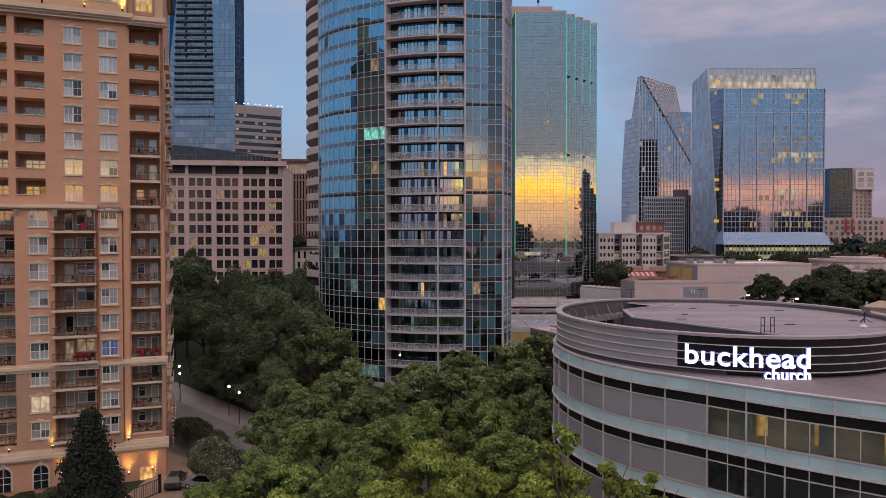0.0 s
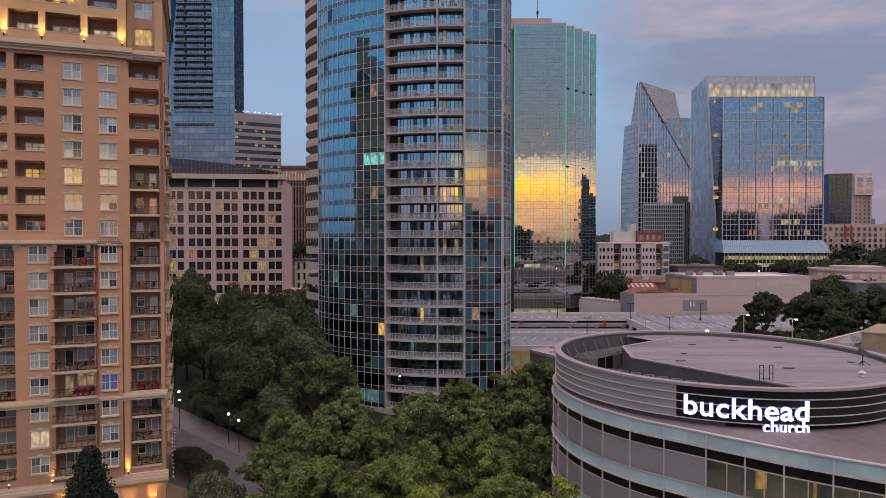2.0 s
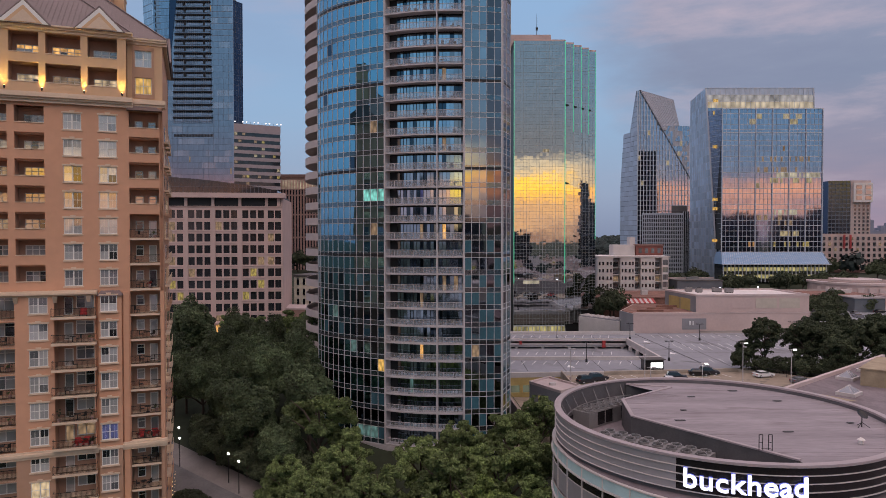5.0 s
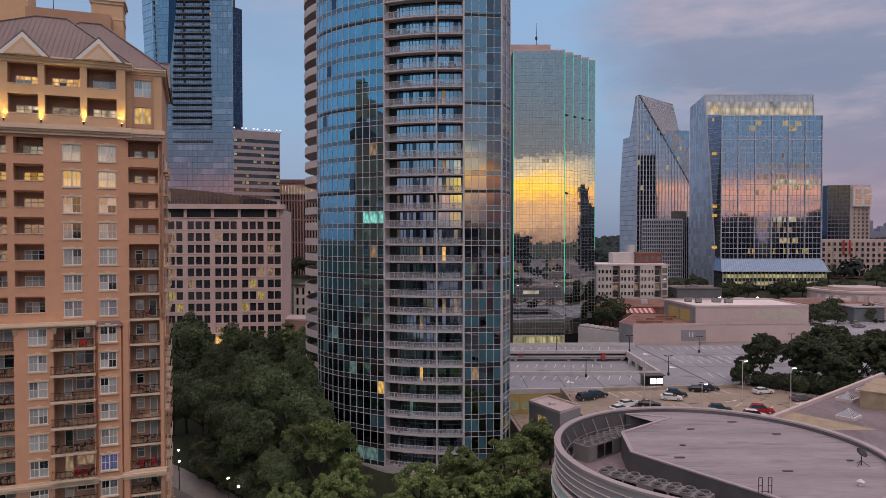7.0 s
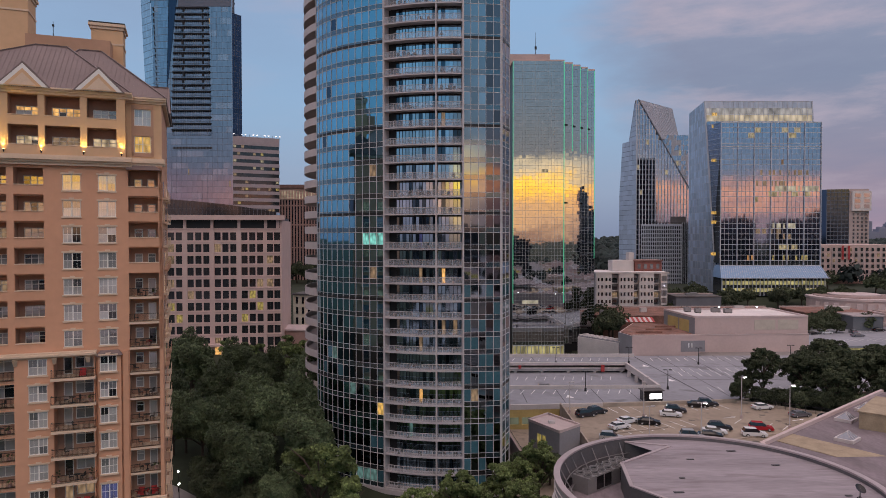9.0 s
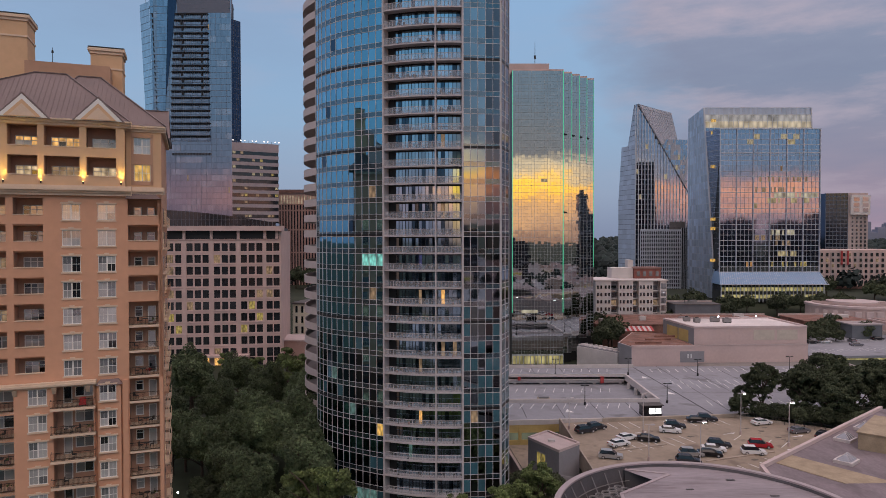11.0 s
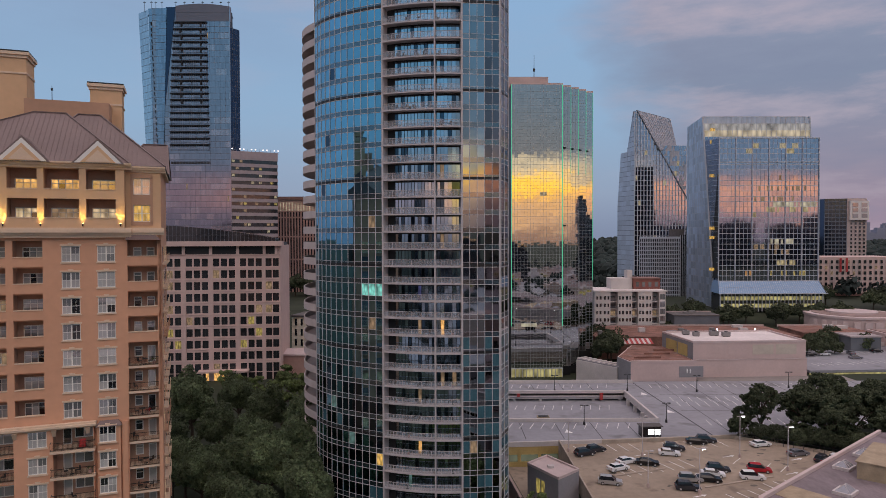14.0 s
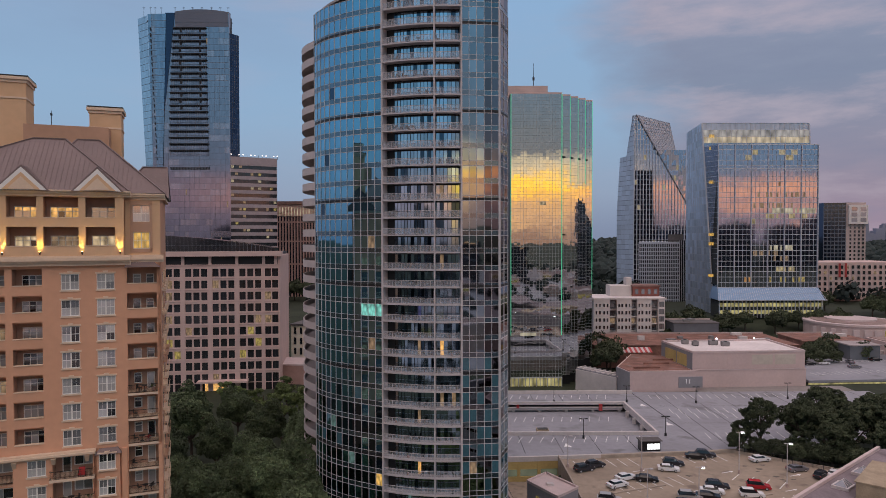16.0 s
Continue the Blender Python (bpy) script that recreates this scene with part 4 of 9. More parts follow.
    part("antenna", Mesh().tube((-12.0, 12.2, 76), (-12.0, 12.2, 78), .05, .03).box(-12.12, -11.88, 12.1, 12.3, 77.3, 77.6), black_metal, block)
    m = block.matrix_basis
    for x, y, z, w in lights_at:
        lamp = new("wall_light", bpy.data.lights.new("wall_light", "SPOT"))
        lamp.data.energy, lamp.data.color, lamp.data.shadow_soft_size = w, (1.0, 0.68, 0.14), 0.06
        lamp.data.spot_size, lamp.data.spot_blend = radians(82), 0.9
        lamp.matrix_world = m @ look((x, y, z - .1), (x, y + .5, z + 2.0))


lights_at = []
build_block()


# ---- round hall with the lit sign ----
def build_hall():
    rnd = random.Random(21)
    CX, CY = 28.7, 69.6
    hall = thing("round_hall", "grey round-fronted assembly hall with teal glass bands and flat roof", "building", (CX, CY, 0))
    R = 16.6

    def at(a, r):
        return (r * math.cos(radians(a)), r * math.sin(radians(a)))

    def ring(m, a0, a1, r0, r1, z0, z1, n):
        steps = [a0 + (a1 - a0) * i / n for i in range(n + 1)]
        m.sweep([at(a, r1) for a in steps], [at(a, r0) for a in steps], z0, z1)

    # drum: curved metal panels between light ribs, black behind the sign
    for a0, a1, mat in ((60, 236.8, panel_grey), (236.8, 300, panel_black), (300, 322, panel_grey), (322, 420, panel_black)):
        for i in range(4):
            n = max(4, int((a1 - a0) / 3))
            m = Mesh()
            ring(m, a0, a1, R - 0.25, R, 20.08 + 0.675 * i, 20.08 + 0.675 * i + 0.66, n)
            part("drum_panel", m, mat, hall)
    for i in range(5):
        m = Mesh()
        ring(m, 60, 420, R - 0.1, R + 0.10, 20.04 + 0.675 * i, 20.11 + 0.675 * i, 110)
        part("drum_rib", m, rib_light, hall)
    # recess ring and soffit coloured black to paint the shadow line below the drum
    m = Mesh()
    ring(m, 60, 420, R - 0.9, R - 0.6, 19.5, 20.1, 90)
    part("shadow_gap", m, panel_black, hall)
    m = Mesh()
    ring(m, 60, 420, R - 0.9, R - .05, 20.0, 20.06, 90)
    part("drum_soffit", m, panel_black, hall)
    m = Mesh()
    ring(m, 0, 360, R - 0.55, R + 0.14, 22.78, 22.98, 110)
    part("coping", m, coping_mauve, hall)
    m = Mesh()
    ring(m, 90, 250, R - 0.4, R - 0.3, 19.3, 22.78, 50)
    part("inner_wall", m, yard_grey, hall)
    m = Mesh()
    ring(m, 250, 450, R - 0.5, R - 0.3, 22.0, 22.78, 60)
    part("inner_wall", m, yard_grey, hall)
    for i in range(14):
        a = 112 + i * 8.2
        p, q = at(a, R - 0.4), at(a, R - 2.0)
        part("brace", Mesh().tube((*p, 22.4), (*q, 19.6), 0.06, 0.06, 5), cabinet_grey, hall)
    for r, z in ((R - 1.1, 21.1), (R - 1.7, 20.3)):
        m = Mesh()
        ring(m, 108, 235, r - .04, r + .04, z, z + .08, 40)
        part("brace_rail", m, cabinet_grey, hall)
    # roof deck, with the sunken plant yard beside it
    deck = [(1.3, -13.9), (-8.9, 0.0), (-8.0, 7.1), (-0.3, 13.3), (-5.3, 14.95)]
    a_end, a_start = math.degrees(math.atan2(14.95, -5.3)), math.degrees(math.atan2(-15.8, 1.5))
    rim = [at(a_end + (a_start - a_end) * i / 40, R - 0.4) for i in range(41)]
    m = Mesh()
    outline = (deck + rim)
    # upright sides and top as triangles round an inner point
    mid = (5.0, 0.0)
    k = len(outline)
    for i in range(k):
        a, b = outline[i], outline[(i + 1) % k]
        m.f.append((len(m.v), len(m.v) + 1, len(m.v) + 2))
        m.v += [(*mid, 22.5), (*b, 22.4), (*a, 22.4)]
    part("roof_deck", m, roof_planks, hall)
    m = Mesh()
    for a, b in zip(deck, deck[1:]):
        m.slab(b, a, 0.3, 19.2, 22.38, 0.0)
    # dark grey puts the shadow on this side of the yard into the colour
    part("yard_wall", m, yard_dark, hall)
    m = Mesh()
    for a, b in zip(deck, deck[1:]):
        m.slab(b, a, 0.4, 22.38, 22.52, 0.08)
    part("deck_edge", m, coping_mauve, hall)
    part("yard_floor", Mesh().prism([at(a, R - .3) for a in range(95, 275, 6)], 19.0, 19.35), yard_dark, hall)
    m = Mesh()
    for i in range(28):
        y = -15 + i * 1.07
        half = math.sqrt(max(0, (R - .6) ** 2 - y * y))
        x0 = max(-half, -8.6 + max(0, -y) * 0.73 if y < 0 else (-8.6 if y < 7 else -8.0 + (y - 7) * 1.25))
        if half > x0 + 1:
            for x, w in ((x0 + .3, half - .1),):
                z = 22.40
                m.box(x, w, y - .02, y + .02, z + .02, z + .03)
    part("roof_lap", m, roof_planks, hall, kind="stuff")
    for x, y in ((-3, 2), (4, -6), (9, 6), (0, 8), (12, -3), (6, 11), (-5, -2)):
        part("roof_patch", Mesh().box(x, x + rnd.uniform(.5, 1.2), y, y + .25, 22.5, 22.56), yard_dark, hall)

    # lower storeys follow the drum and then swing out towards the street
    run = [at(a, 16.85 + 1.25 * max(0, (a - 185) / 50) ** 1.5) for a in range(95, 236, 5)]
    run += [(-9.0, -16.1), (-6.7, -18.3), (-3.7, -21.1), (-1.2, -23.0), (1.3, -24.8), (4.3, -26.7), (7.3, -28.3), (11.3, -29.9), (15.3, -31.3), (19.3, -32.4), (24, -33.4), (32, -34.6)]
    fine = [run[0]]
    for a, b in zip(run, run[1:]):
        n = max(1, round(math.hypot(b[0] - a[0], b[1] - a[1]) / 1.45))
        fine += [(a[0] + (b[0] - a[0]) * i / n, a[1] + (b[1] - a[1]) * i / n) for i in range(1, n + 1)]
    part("lower_roof", Mesh().prism(run + [(40, -30), (40, 18)], 19.2, 19.6), wing_roof, hall)
    back = [(x * 0.80 + 1, y * 0.80 + 1) for x, y in run]
    m = Mesh()
    for a, b in zip(back, back[1:]):
        m.slab(a, b, 0.2, 0.0, 19.2)
    part("core_wall", m, room_wall, hall)

    def band(name, z0, z1, out, thick, mat, parent=hall):
        return part(name, Mesh().follow(fine, thick, z0, z1, out), mat, parent)

    first = next(i for i, p in enumerate(fine) if p[0] > -8.3 and p[1] < -14)
    top = 19.6
    for s in range(4):
        z = top - 4.25 * s
        for i, (a, b) in enumerate(zip(fine, fine[1:])):
            part("teal_panel", Mesh().slab(a, b, .06, z - 1.02, z - .06, 0.03), teal_glass, hall)
            part("black_panel", Mesh().slab(a, b, .06, z - 1.95, z - 1.2, 0.0), panel_black, hall)
            if i >= first or s == 3:
                part("window_pane", Mesh().slab(a, b, .03, z - 4.2, z - 2.0, -0.05), hall_glass if s == 0 else dark_glass, hall)
            elif i % 2 == 0 and i + 2 < len(fine):
                part("wall_panel", Mesh().slab(a, fine[i + 2] if i + 2 <= first else b, .06, z - 4.2, z - 2.0, 0.0), panel_grey, hall)
        band("ledge", z - 1.16, z - 1.05, 0.22, 0.4, rib_light)
        band("coping", z - .06, z + .06, 0.12, 0.35, rib_light)
        band("transom", z - 2.04, z - 1.96, 0.06, 0.12, rib_light)
        band("sill", z - 4.27, z - 4.19, 0.08, 0.2, rib_light)
        m = Mesh()
        m.prism(run + [(32, -20), (20, 18)], z - 4.6, z - 4.3)
        part("floor_slab", m, room_wall, hall)
    for i in range(0, len(fine) - 1, 2):
        a, b = fine[i], fine[i + 1]
        n = math.hypot(b[0] - a[0], b[1] - a[1])
        d = ((b[0] - a[0]) / n * .05, (b[1] - a[1]) / n * .05)
        part("mullion", Mesh().slab((a[0] - d[0], a[1] - d[1]), (a[0] + d[0], a[1] + d[1]), .2, 2.4, 19.5, .12), rib_light, hall)
    for i in range(first + 1, len(fine) - 1, 2):
        a, b = fine[i], fine[i + 1]
        n = math.hypot(b[0] - a[0], b[1] - a[1])
        d = ((b[0] - a[0]) / n * .03, (b[1] - a[1]) / n * .03)
        part("glazing_bar", Mesh().slab((a[0] - d[0], a[1] - d[1]), (a[0] + d[0], a[1] + d[1]), .1, 2.4, 17.6, .03), rib_light, hall)
    for i in range(first + 2, len(fine) - 2, 4):
        a = fine[i]
        c = (a[0] * .93 + .4, a[1] * .93 + .4)
        part("column", Mesh().tube((*c, 2), (*c, 19.2), .42, .42, 16), column_teal, hall, "pale teal round column behind the glass")
    for i, zz in ((first + 3, 15.35), (first + 6, 15.35), (first + 9, 15.35)):
        a = fine[i]
        c = (a[0] * .9 + .5, a[1] * .9 + .5)
        part("room_door", Mesh().box(c[0] - .45, c[0] + .45, c[1], c[1] + .08, zz, zz + 2.1), lit_yellow, hall, "lit yellow doorway inside")

    # unseen strips added to brighten the rooms behind the hall windows
    for s in range(2):
        for i in range(first + 1, len(fine) - 1, 3):
            a = fine[i]
            c = (a[0] * .90 + .6, a[1] * .90 + .6)
            part("added_room_light", Mesh().box(c[0] - .6, c[0] + .6, c[1] - .15, c[1] + .15, 19.6 - 4.25 * s - 1.5, 19.6 - 4.25 * s - 1.42), room_light, hall, "added unseen light strip that brightens the room")
    # things on the roof
    def chiller(x0, y0, x1, y1, length_units):
        dx, dy = x1 - x0, y1 - y0
        n = math.hypot(dx, dy)
        unit = thing("roof_chiller", "long grey chiller with rows of round fans on the roof", "chiller", (CX + x0, CY + y0, 19.35), math.degrees(math.atan2(dy, dx)), "chillers on the roof")
        part("cabinet", Mesh().box(0, n, -1.1, 1.1, .25, 2.1), cabinet_grey, unit)
        part("skid", Mesh().box(.1, n - .1, -1.0, 1.0, 0, .25), black_metal, unit)
        for i in range(int(n / 1.5)):
            part("coil_panel", Mesh().box(i * 1.5 + .12, i * 1.5 + 1.38, -1.14, -1.08, .5, 1.95), panel_black if i % 3 else cabinet_grey, unit)
        for i in range(length_units):
            for y in (-.55, .55):
                c = (.7 + i * (n - 1.4) / (length_units - 1), y)
                m = Mesh()
                rims = [[(c[0] + r * math.cos(2 * math.pi * j / 14), c[1] + r * math.sin(2 * math.pi * j / 14)) for j in range(14)] for r in (.52, .44)]
                m.sweep(rims[0], rims[1], 2.1, 2.32, True)
                fan = part("fan_shroud", m, cabinet_grey, unit)
                # black disc painted in for the darkness down the fan opening
                part("fan_well", Mesh().prism([(c[0] + .43 * math.cos(2 * math.pi * j / 14), c[1] + .43 * math.sin(2 * math.pi * j / 14)) for j in range(14)], 2.1, 2.112), panel_black, fan)
                for j in range(5):
                    a = 2 * math.pi * j / 5
                    m = Mesh().hull([(c[0] + .07 * math.cos(a), c[1] + .07 * math.sin(a), 2.16), (c[0] + .4 * math.cos(a), c[1] + .4 * math.sin(a), 2.14), (c[0] + .4 * math.cos(a + .7), c[1] + .4 * math.sin(a + .7), 2.2)],
                           [(c[0] + .07 * math.cos(a), c[1] + .07 * math.sin(a), 2.18), (c[0] + .4 * math.cos(a), c[1] + .4 * math.sin(a), 2.16), (c[0] + .4 * math.cos(a + .7), c[1] + .4 * math.sin(a + .7), 2.22)])
                    part("fan_blade", m, black_metal, fan)
    chiller(-12.6, -2.2, -4.4, -9.6, 8)
    chiller(-13.0, 5.6, -6.2, 11.4, 7)
    hatch = thing("roof_ladder", "dark steel ladder head with two hoops at the roof hatch", "ladder", (28.4, 58.3, 22.4))
    for x in (-.42, .42):
        m = Mesh()
        for s in (-.16, .16):
            m.tube((x + s, 0, 0), (x + s, 0, 1.45), .035, .035, 6)
        m.tube((x - .16, 0, 1.45), (x + .16, 0, 1.45), .035, .035, 6).tube((x - .16, 0, .75), (x + .16, 0, .75), .03, .03, 6)
        part("hoop", m, black_metal, hatch)
    part("rung", Mesh().tube((-.42, 0, .25), (.42, 0, .25), .03, .03, 6), black_metal, hatch)
    dish = thing("satellite_dish", "dark satellite dish on a tripod stand on the roof", "antenna", (41.4, 65.5, 22.4))
    m = Mesh()
    rings = [[(r * math.cos(2 * math.pi * j / 16), -r * r * .35, r * math.sin(2 * math.pi * j / 16)) for j in range(16)] for r in (.02, .2, .38, .54)]
    for p, q in zip(rings, rings[1:]):
        for j in range(16):
            m.quad(p[j], p[(j + 1) % 16], q[(j + 1) % 16], q[j])
    bowl = part("bowl", m, panel_black, dish, at=pose(0, 0, 1.25, -50, 0, 20))
    part("mast", Mesh().tube((0, 0, 0), (0, 0, 1.2), .05, .05, 8), black_metal, dish)
    for a in (90, 210, 330):
        part("foot", Mesh().tube((0, 0, .5), (.7 * math.cos(radians(a)), .7 * math.sin(radians(a)), .04), .03, .03, 6), black_metal, dish)
    for x, y in ((38.0, 60.2), (44.0, 64.6)):
        v = thing("roof_vent", "small white roof vent with a domed cap", "vent", (x, y, 22.44), group="vents on the hall roof")
        part("pipe", Mesh().tube((0, 0, 0), (0, 0, .35), .22, .2, 10), white_paint, v)
        part("cap", Mesh().tube((0, 0, .35), (0, 0, .55), .36, .1, 10), white_paint, v)

    # lit letters bent round the drum
    sign = thing("illuminated_sign", "glowing white letters on the curved black fascia of the hall", "sign", (CX, CY, 0))

    def letters(text, width, height, mid_angle, z, name, grow=0.010, out=0.33, mat=None):
        curve = bpy.data.curves.new(name, "FONT")
        curve.body, curve.extrude, curve.offset, curve.bevel_depth = text, 0.06, grow, 0.0
        curve.space_character = 1.04
        tmp = new("tmp", curve)
        dg = bpy.context.evaluated_depsgraph_get()
        me = bpy.data.meshes.new_from_object(tmp.evaluated_get(dg))
        bpy.data.objects.remove(tmp)
        co = np.array([v.co for v in me.vertices])
        lo, hi = co.min(0), co.max(0)
        sx, sz = width / (hi[0] - lo[0]), height / (hi[1] - lo[1])
        for v in me.vertices:
            x, y, d = v.co
            a = radians(mid_angle) + ((x - lo[0]) * sx - width / 2) / (R + .2)
            r = R + out + (d * 1.3)
            v.co = (r * math.cos(a), r * math.sin(a), z + (y - lo[1]) * sz)
        me.materials.clear()
        me.materials.append(mat or sign_white)
        me.update()
        part("letters" if mat is None else "letter_backing", me, None, sign, "" if mat is None else "glowing blue copy of the letters standing in for their halo")
    letters("buckhead", 9.40, 1.62, 255.2, 20.46, "sign_upper")
    letters("church", 3.5, 0.95, 265.4, 19.49, "sign_lower")
    # slightly larger blue copies glow behind, in place of the letters' halo
    letters("buckhead", 9.50, 1.72, 255.2, 20.41, "sign_upper_back", .02, .20, sign_blue)
    letters("church", 3.58, 1.03, 265.4, 19.45, "sign_lower_back", .02, .20, sign_blue)
    part("sign_rail", Mesh().prism([at(a, R + .16) for a in range(238, 276, 3)] + [at(a, R + .1) for a in range(275, 237, -3)], 20.5, 20.56), panel_black, sign)

    # low wing behind the hall
    wing = thing("low_wing", "low wing with mauve membrane roof, skylights and a pale parapet", "building")
    plan = [(46, 60), (54, 46), (130, 46), (130, 138), (91.4, 138), (49.6, 103), (46, 86)]
    part("walls", Mesh().prism(plan, 0, 15.9), panel_grey, wing)
    part("roof", Mesh().prism([(x, y) for x, y in plan], 15.9, 16.1), wing_roof, wing)
    m = Mesh()
    m.slab((91.4, 138), (49.6, 103), .6, 15.9, 16.7, .1).slab((49.6, 103), (46, 86), .6, 15.9, 16.7, .1)
    part("parapet", m, coping_pink, wing)
    part("walkway", Mesh().prism([(53.2, 105.2), (62.5, 90.5), (75, 76), (80, 79.6), (68, 94.2), (57.6, 108.8)], 16.1, 16.2), walkway_tan, wing)
    part("plant_room", Mesh().prism([(70.5, 112), (80, 104), (90, 114), (80, 122)], 16.1, 18.9), walkway_tan, wing, "tan plant room on the roof")
    part("plant_room_roof", Mesh().prism([(70.2, 112), (80, 103.7), (90.3, 114), (80, 122.3)], 18.9, 19.1), walkway_tan, wing)
    for x, y in ((71.4, 117), (64.6, 105.5), (79.0, 123.5)):
        sky_l = thing("pyramid_skylight", "glazed pyramid skylight on a pale kerb on the roof", "skylight", (x, y, 16.1), 40, "skylights on the wing")
        part("kerb", Mesh().box(-1.7, 1.7, -1.4, 1.4, 0, .5), rib_light, sky_l)
        part("glazing", Mesh().hull([(-1.5, -1.2, .4), (1.5, -1.2, .4), (1.5, 1.2, .4), (-1.5, 1.2, .4)], [(-.4, -.03, 1.5), (.4, -.03, 1.5), (.4, .03, 1.5), (-.4, .03, 1.5)]), skylight_glass, sky_l)
        for p, q in (((-1.5, -1.2, .42), (-.4, 0, 1.53)), ((1.5, -1.2, .42), (.4, 0, 1.53)), ((1.5, 1.2, .42), (.4, 0, 1.53)), ((-1.5, 1.2, .42), (-.4, 0, 1.53)), ((-.4, 0, 1.53), (.4, 0, 1.53)), ((-.5, -1.2, .42), (-.13, 0, 1.53)), ((.5, -1.2, .42), (.13, 0, 1.53))):
            part("bar", Mesh().tube(p, q, .05, .05, 4), rib_light, sky_l)


panel_grey = material("grey_metal_panel", (0.33, 0.315, 0.33), 0.5, 0.25, vary=0.06, scale=0.2, rand=0.05)
panel_black = material("black_gloss_panel", (0.012, 0.011, 0.012), 0.25, vary=0.2, rand=0.2)
rib_light = material("pale_metal_rib", (0.62, 0.56, 0.55), 0.4, 0.2, vary=0.05)
coping_mauve = material("mauve_metal_coping", (0.40, 0.335, 0.345), 0.5, 0.2, vary=0.08, scale=0.5)
yard_grey = material("grey_screen_panel", (0.12, 0.11, 0.118), 0.7, vary=0.12, scale=0.4)
coping_pink = material("pinkish_coping", (0.55, 0.44, 0.43), 0.6, vary=0.08, scale=0.5)
roof_planks = material("mauve_roof_membrane", (0.285, 0.248, 0.268), 0.8, vary=0.18, scale=0.22, bump=0.2, bump_scale=2, second=((0.175, 0.142, 0.15), 0.35, 0.57), stretch=(0.35, 1.6, 1))
wing_roof = material("worn_wing_membrane", (0.205, 0.168, 0.182), 0.85, vary=0.2, scale=0.25, bump=0.2, bump_scale=2, second=((0.14, 0.112, 0.12), 0.3, 0.56), stretch=(1.2, 0.5, 1))
yard_dark = material("dark_roof_grey", (0.09, 0.085, 0.09), 0.7, vary=0.15)
room_wall = material("interior_plaster", (0.42, 0.42, 0.38), 0.9, vary=0.1)
teal_glass = material("teal_spandrel_glass", (0.42, 0.57, 0.59), 0.25, vary=0.05, rand=0.08)
hall_glass = veil("hall_window_glass", (0.03, 0.035, 0.035), 0.62, 0.05)
column_teal = material("pale_teal_column", (0.45, 0.58, 0.56), 0.7, vary=0.04)
cabinet_grey = material("galvanised_cabinet", (0.25, 0.235, 0.235), 0.5, 0.3, vary=0.1)
skylight_glass = material("pale_skylight_glass", (0.30, 0.31, 0.35), 0.25, 0.4, vary=0.1)
walkway_tan = material("tan_roof_tiles", (0.35, 0.275, 0.19), 0.8, vary=0.18)
sign_white = material("sign_white_light", (0.9, 0.9, 0.95), 0.5, vary=0, emit=((0.93, 0.95, 1.0), 1.15))
sign_blue = material("sign_blue_edge", (0.1, 0.12, 0.5), 0.5, vary=0, emit=((0.22, 0.28, 1.0), 0.35))
room_light = material("added_room_glow", (0.8, 0.8, 0.8), 0.5, vary=0, emit=((1.0, 0.92, 0.75), 14.0))
build_hall()


# ---- buildings of the middle and far distance ----
def curtain(parent, a, b, z0, z1, nx, nz, glass, frame, rnd, warp=0.0015, bar=0.06, lights=(), chance=0.0, only=None, every=1):
    """A glazed wall between two plan points: slightly uneven panes, uprights and rails."""
    dx, dy = b[0] - a[0], b[1] - a[1]
    n = math.hypot(dx, dy)
    ux, uy = dy / n, -dx / n
    w, h = n / nx, (z1 - z0) / nz
    stacks = {}
    for j in range(nz):
        glow, left = None, 0
        for i in range(nx):
            if left:
                left -= 1
            else:
                glow = None
                if chance and rnd.random() < chance * (only(i / nx, j / nz) if only else 1):
                    glow, left = rnd.choice(lights), rnd.choice((0, 1, 1, 2, 4))
            mat = glow or glass
            m = stacks.setdefault(mat, Mesh())
            tx, tz = rnd.gauss(0, warp) * w, rnd.gauss(0, warp) * h
            q = []
            for s, t in ((0, 0), (1, 0), (1, 1), (0, 1)):
                o = tx * s + tz * t
                q.append((a[0] + dx * (i + s) / nx + ux * o, a[1] + dy * (i + s) / nx + uy * o, z0 + (j + t) * h))
            m.quad(*q)
    for mat, m in stacks.items():
        part("glazing" if mat is glass else "lit_window", m, mat, parent, kind="stuff")
    m = Mesh()
    ex, ey = dx / n * bar / 2, dy / n * bar / 2
    for i in range(0, nx + 1, every):
        x, y = a[0] + dx * i / nx, a[1] + dy * i / nx
        m.slab((x - ex, y - ey), (x + ex, y + ey), bar * 1.5, z0, z1, bar)
    part("upright", m, frame, parent, kind="stuff")
    m = Mesh()
    for j in range(nz + 1):
        m.slab(a, b, bar * 1.2, z0 + j * h - bar / 2, z0 + j * h + bar / 2, bar * 1.05)
    part("rail", m, frame, parent, kind="stuff")


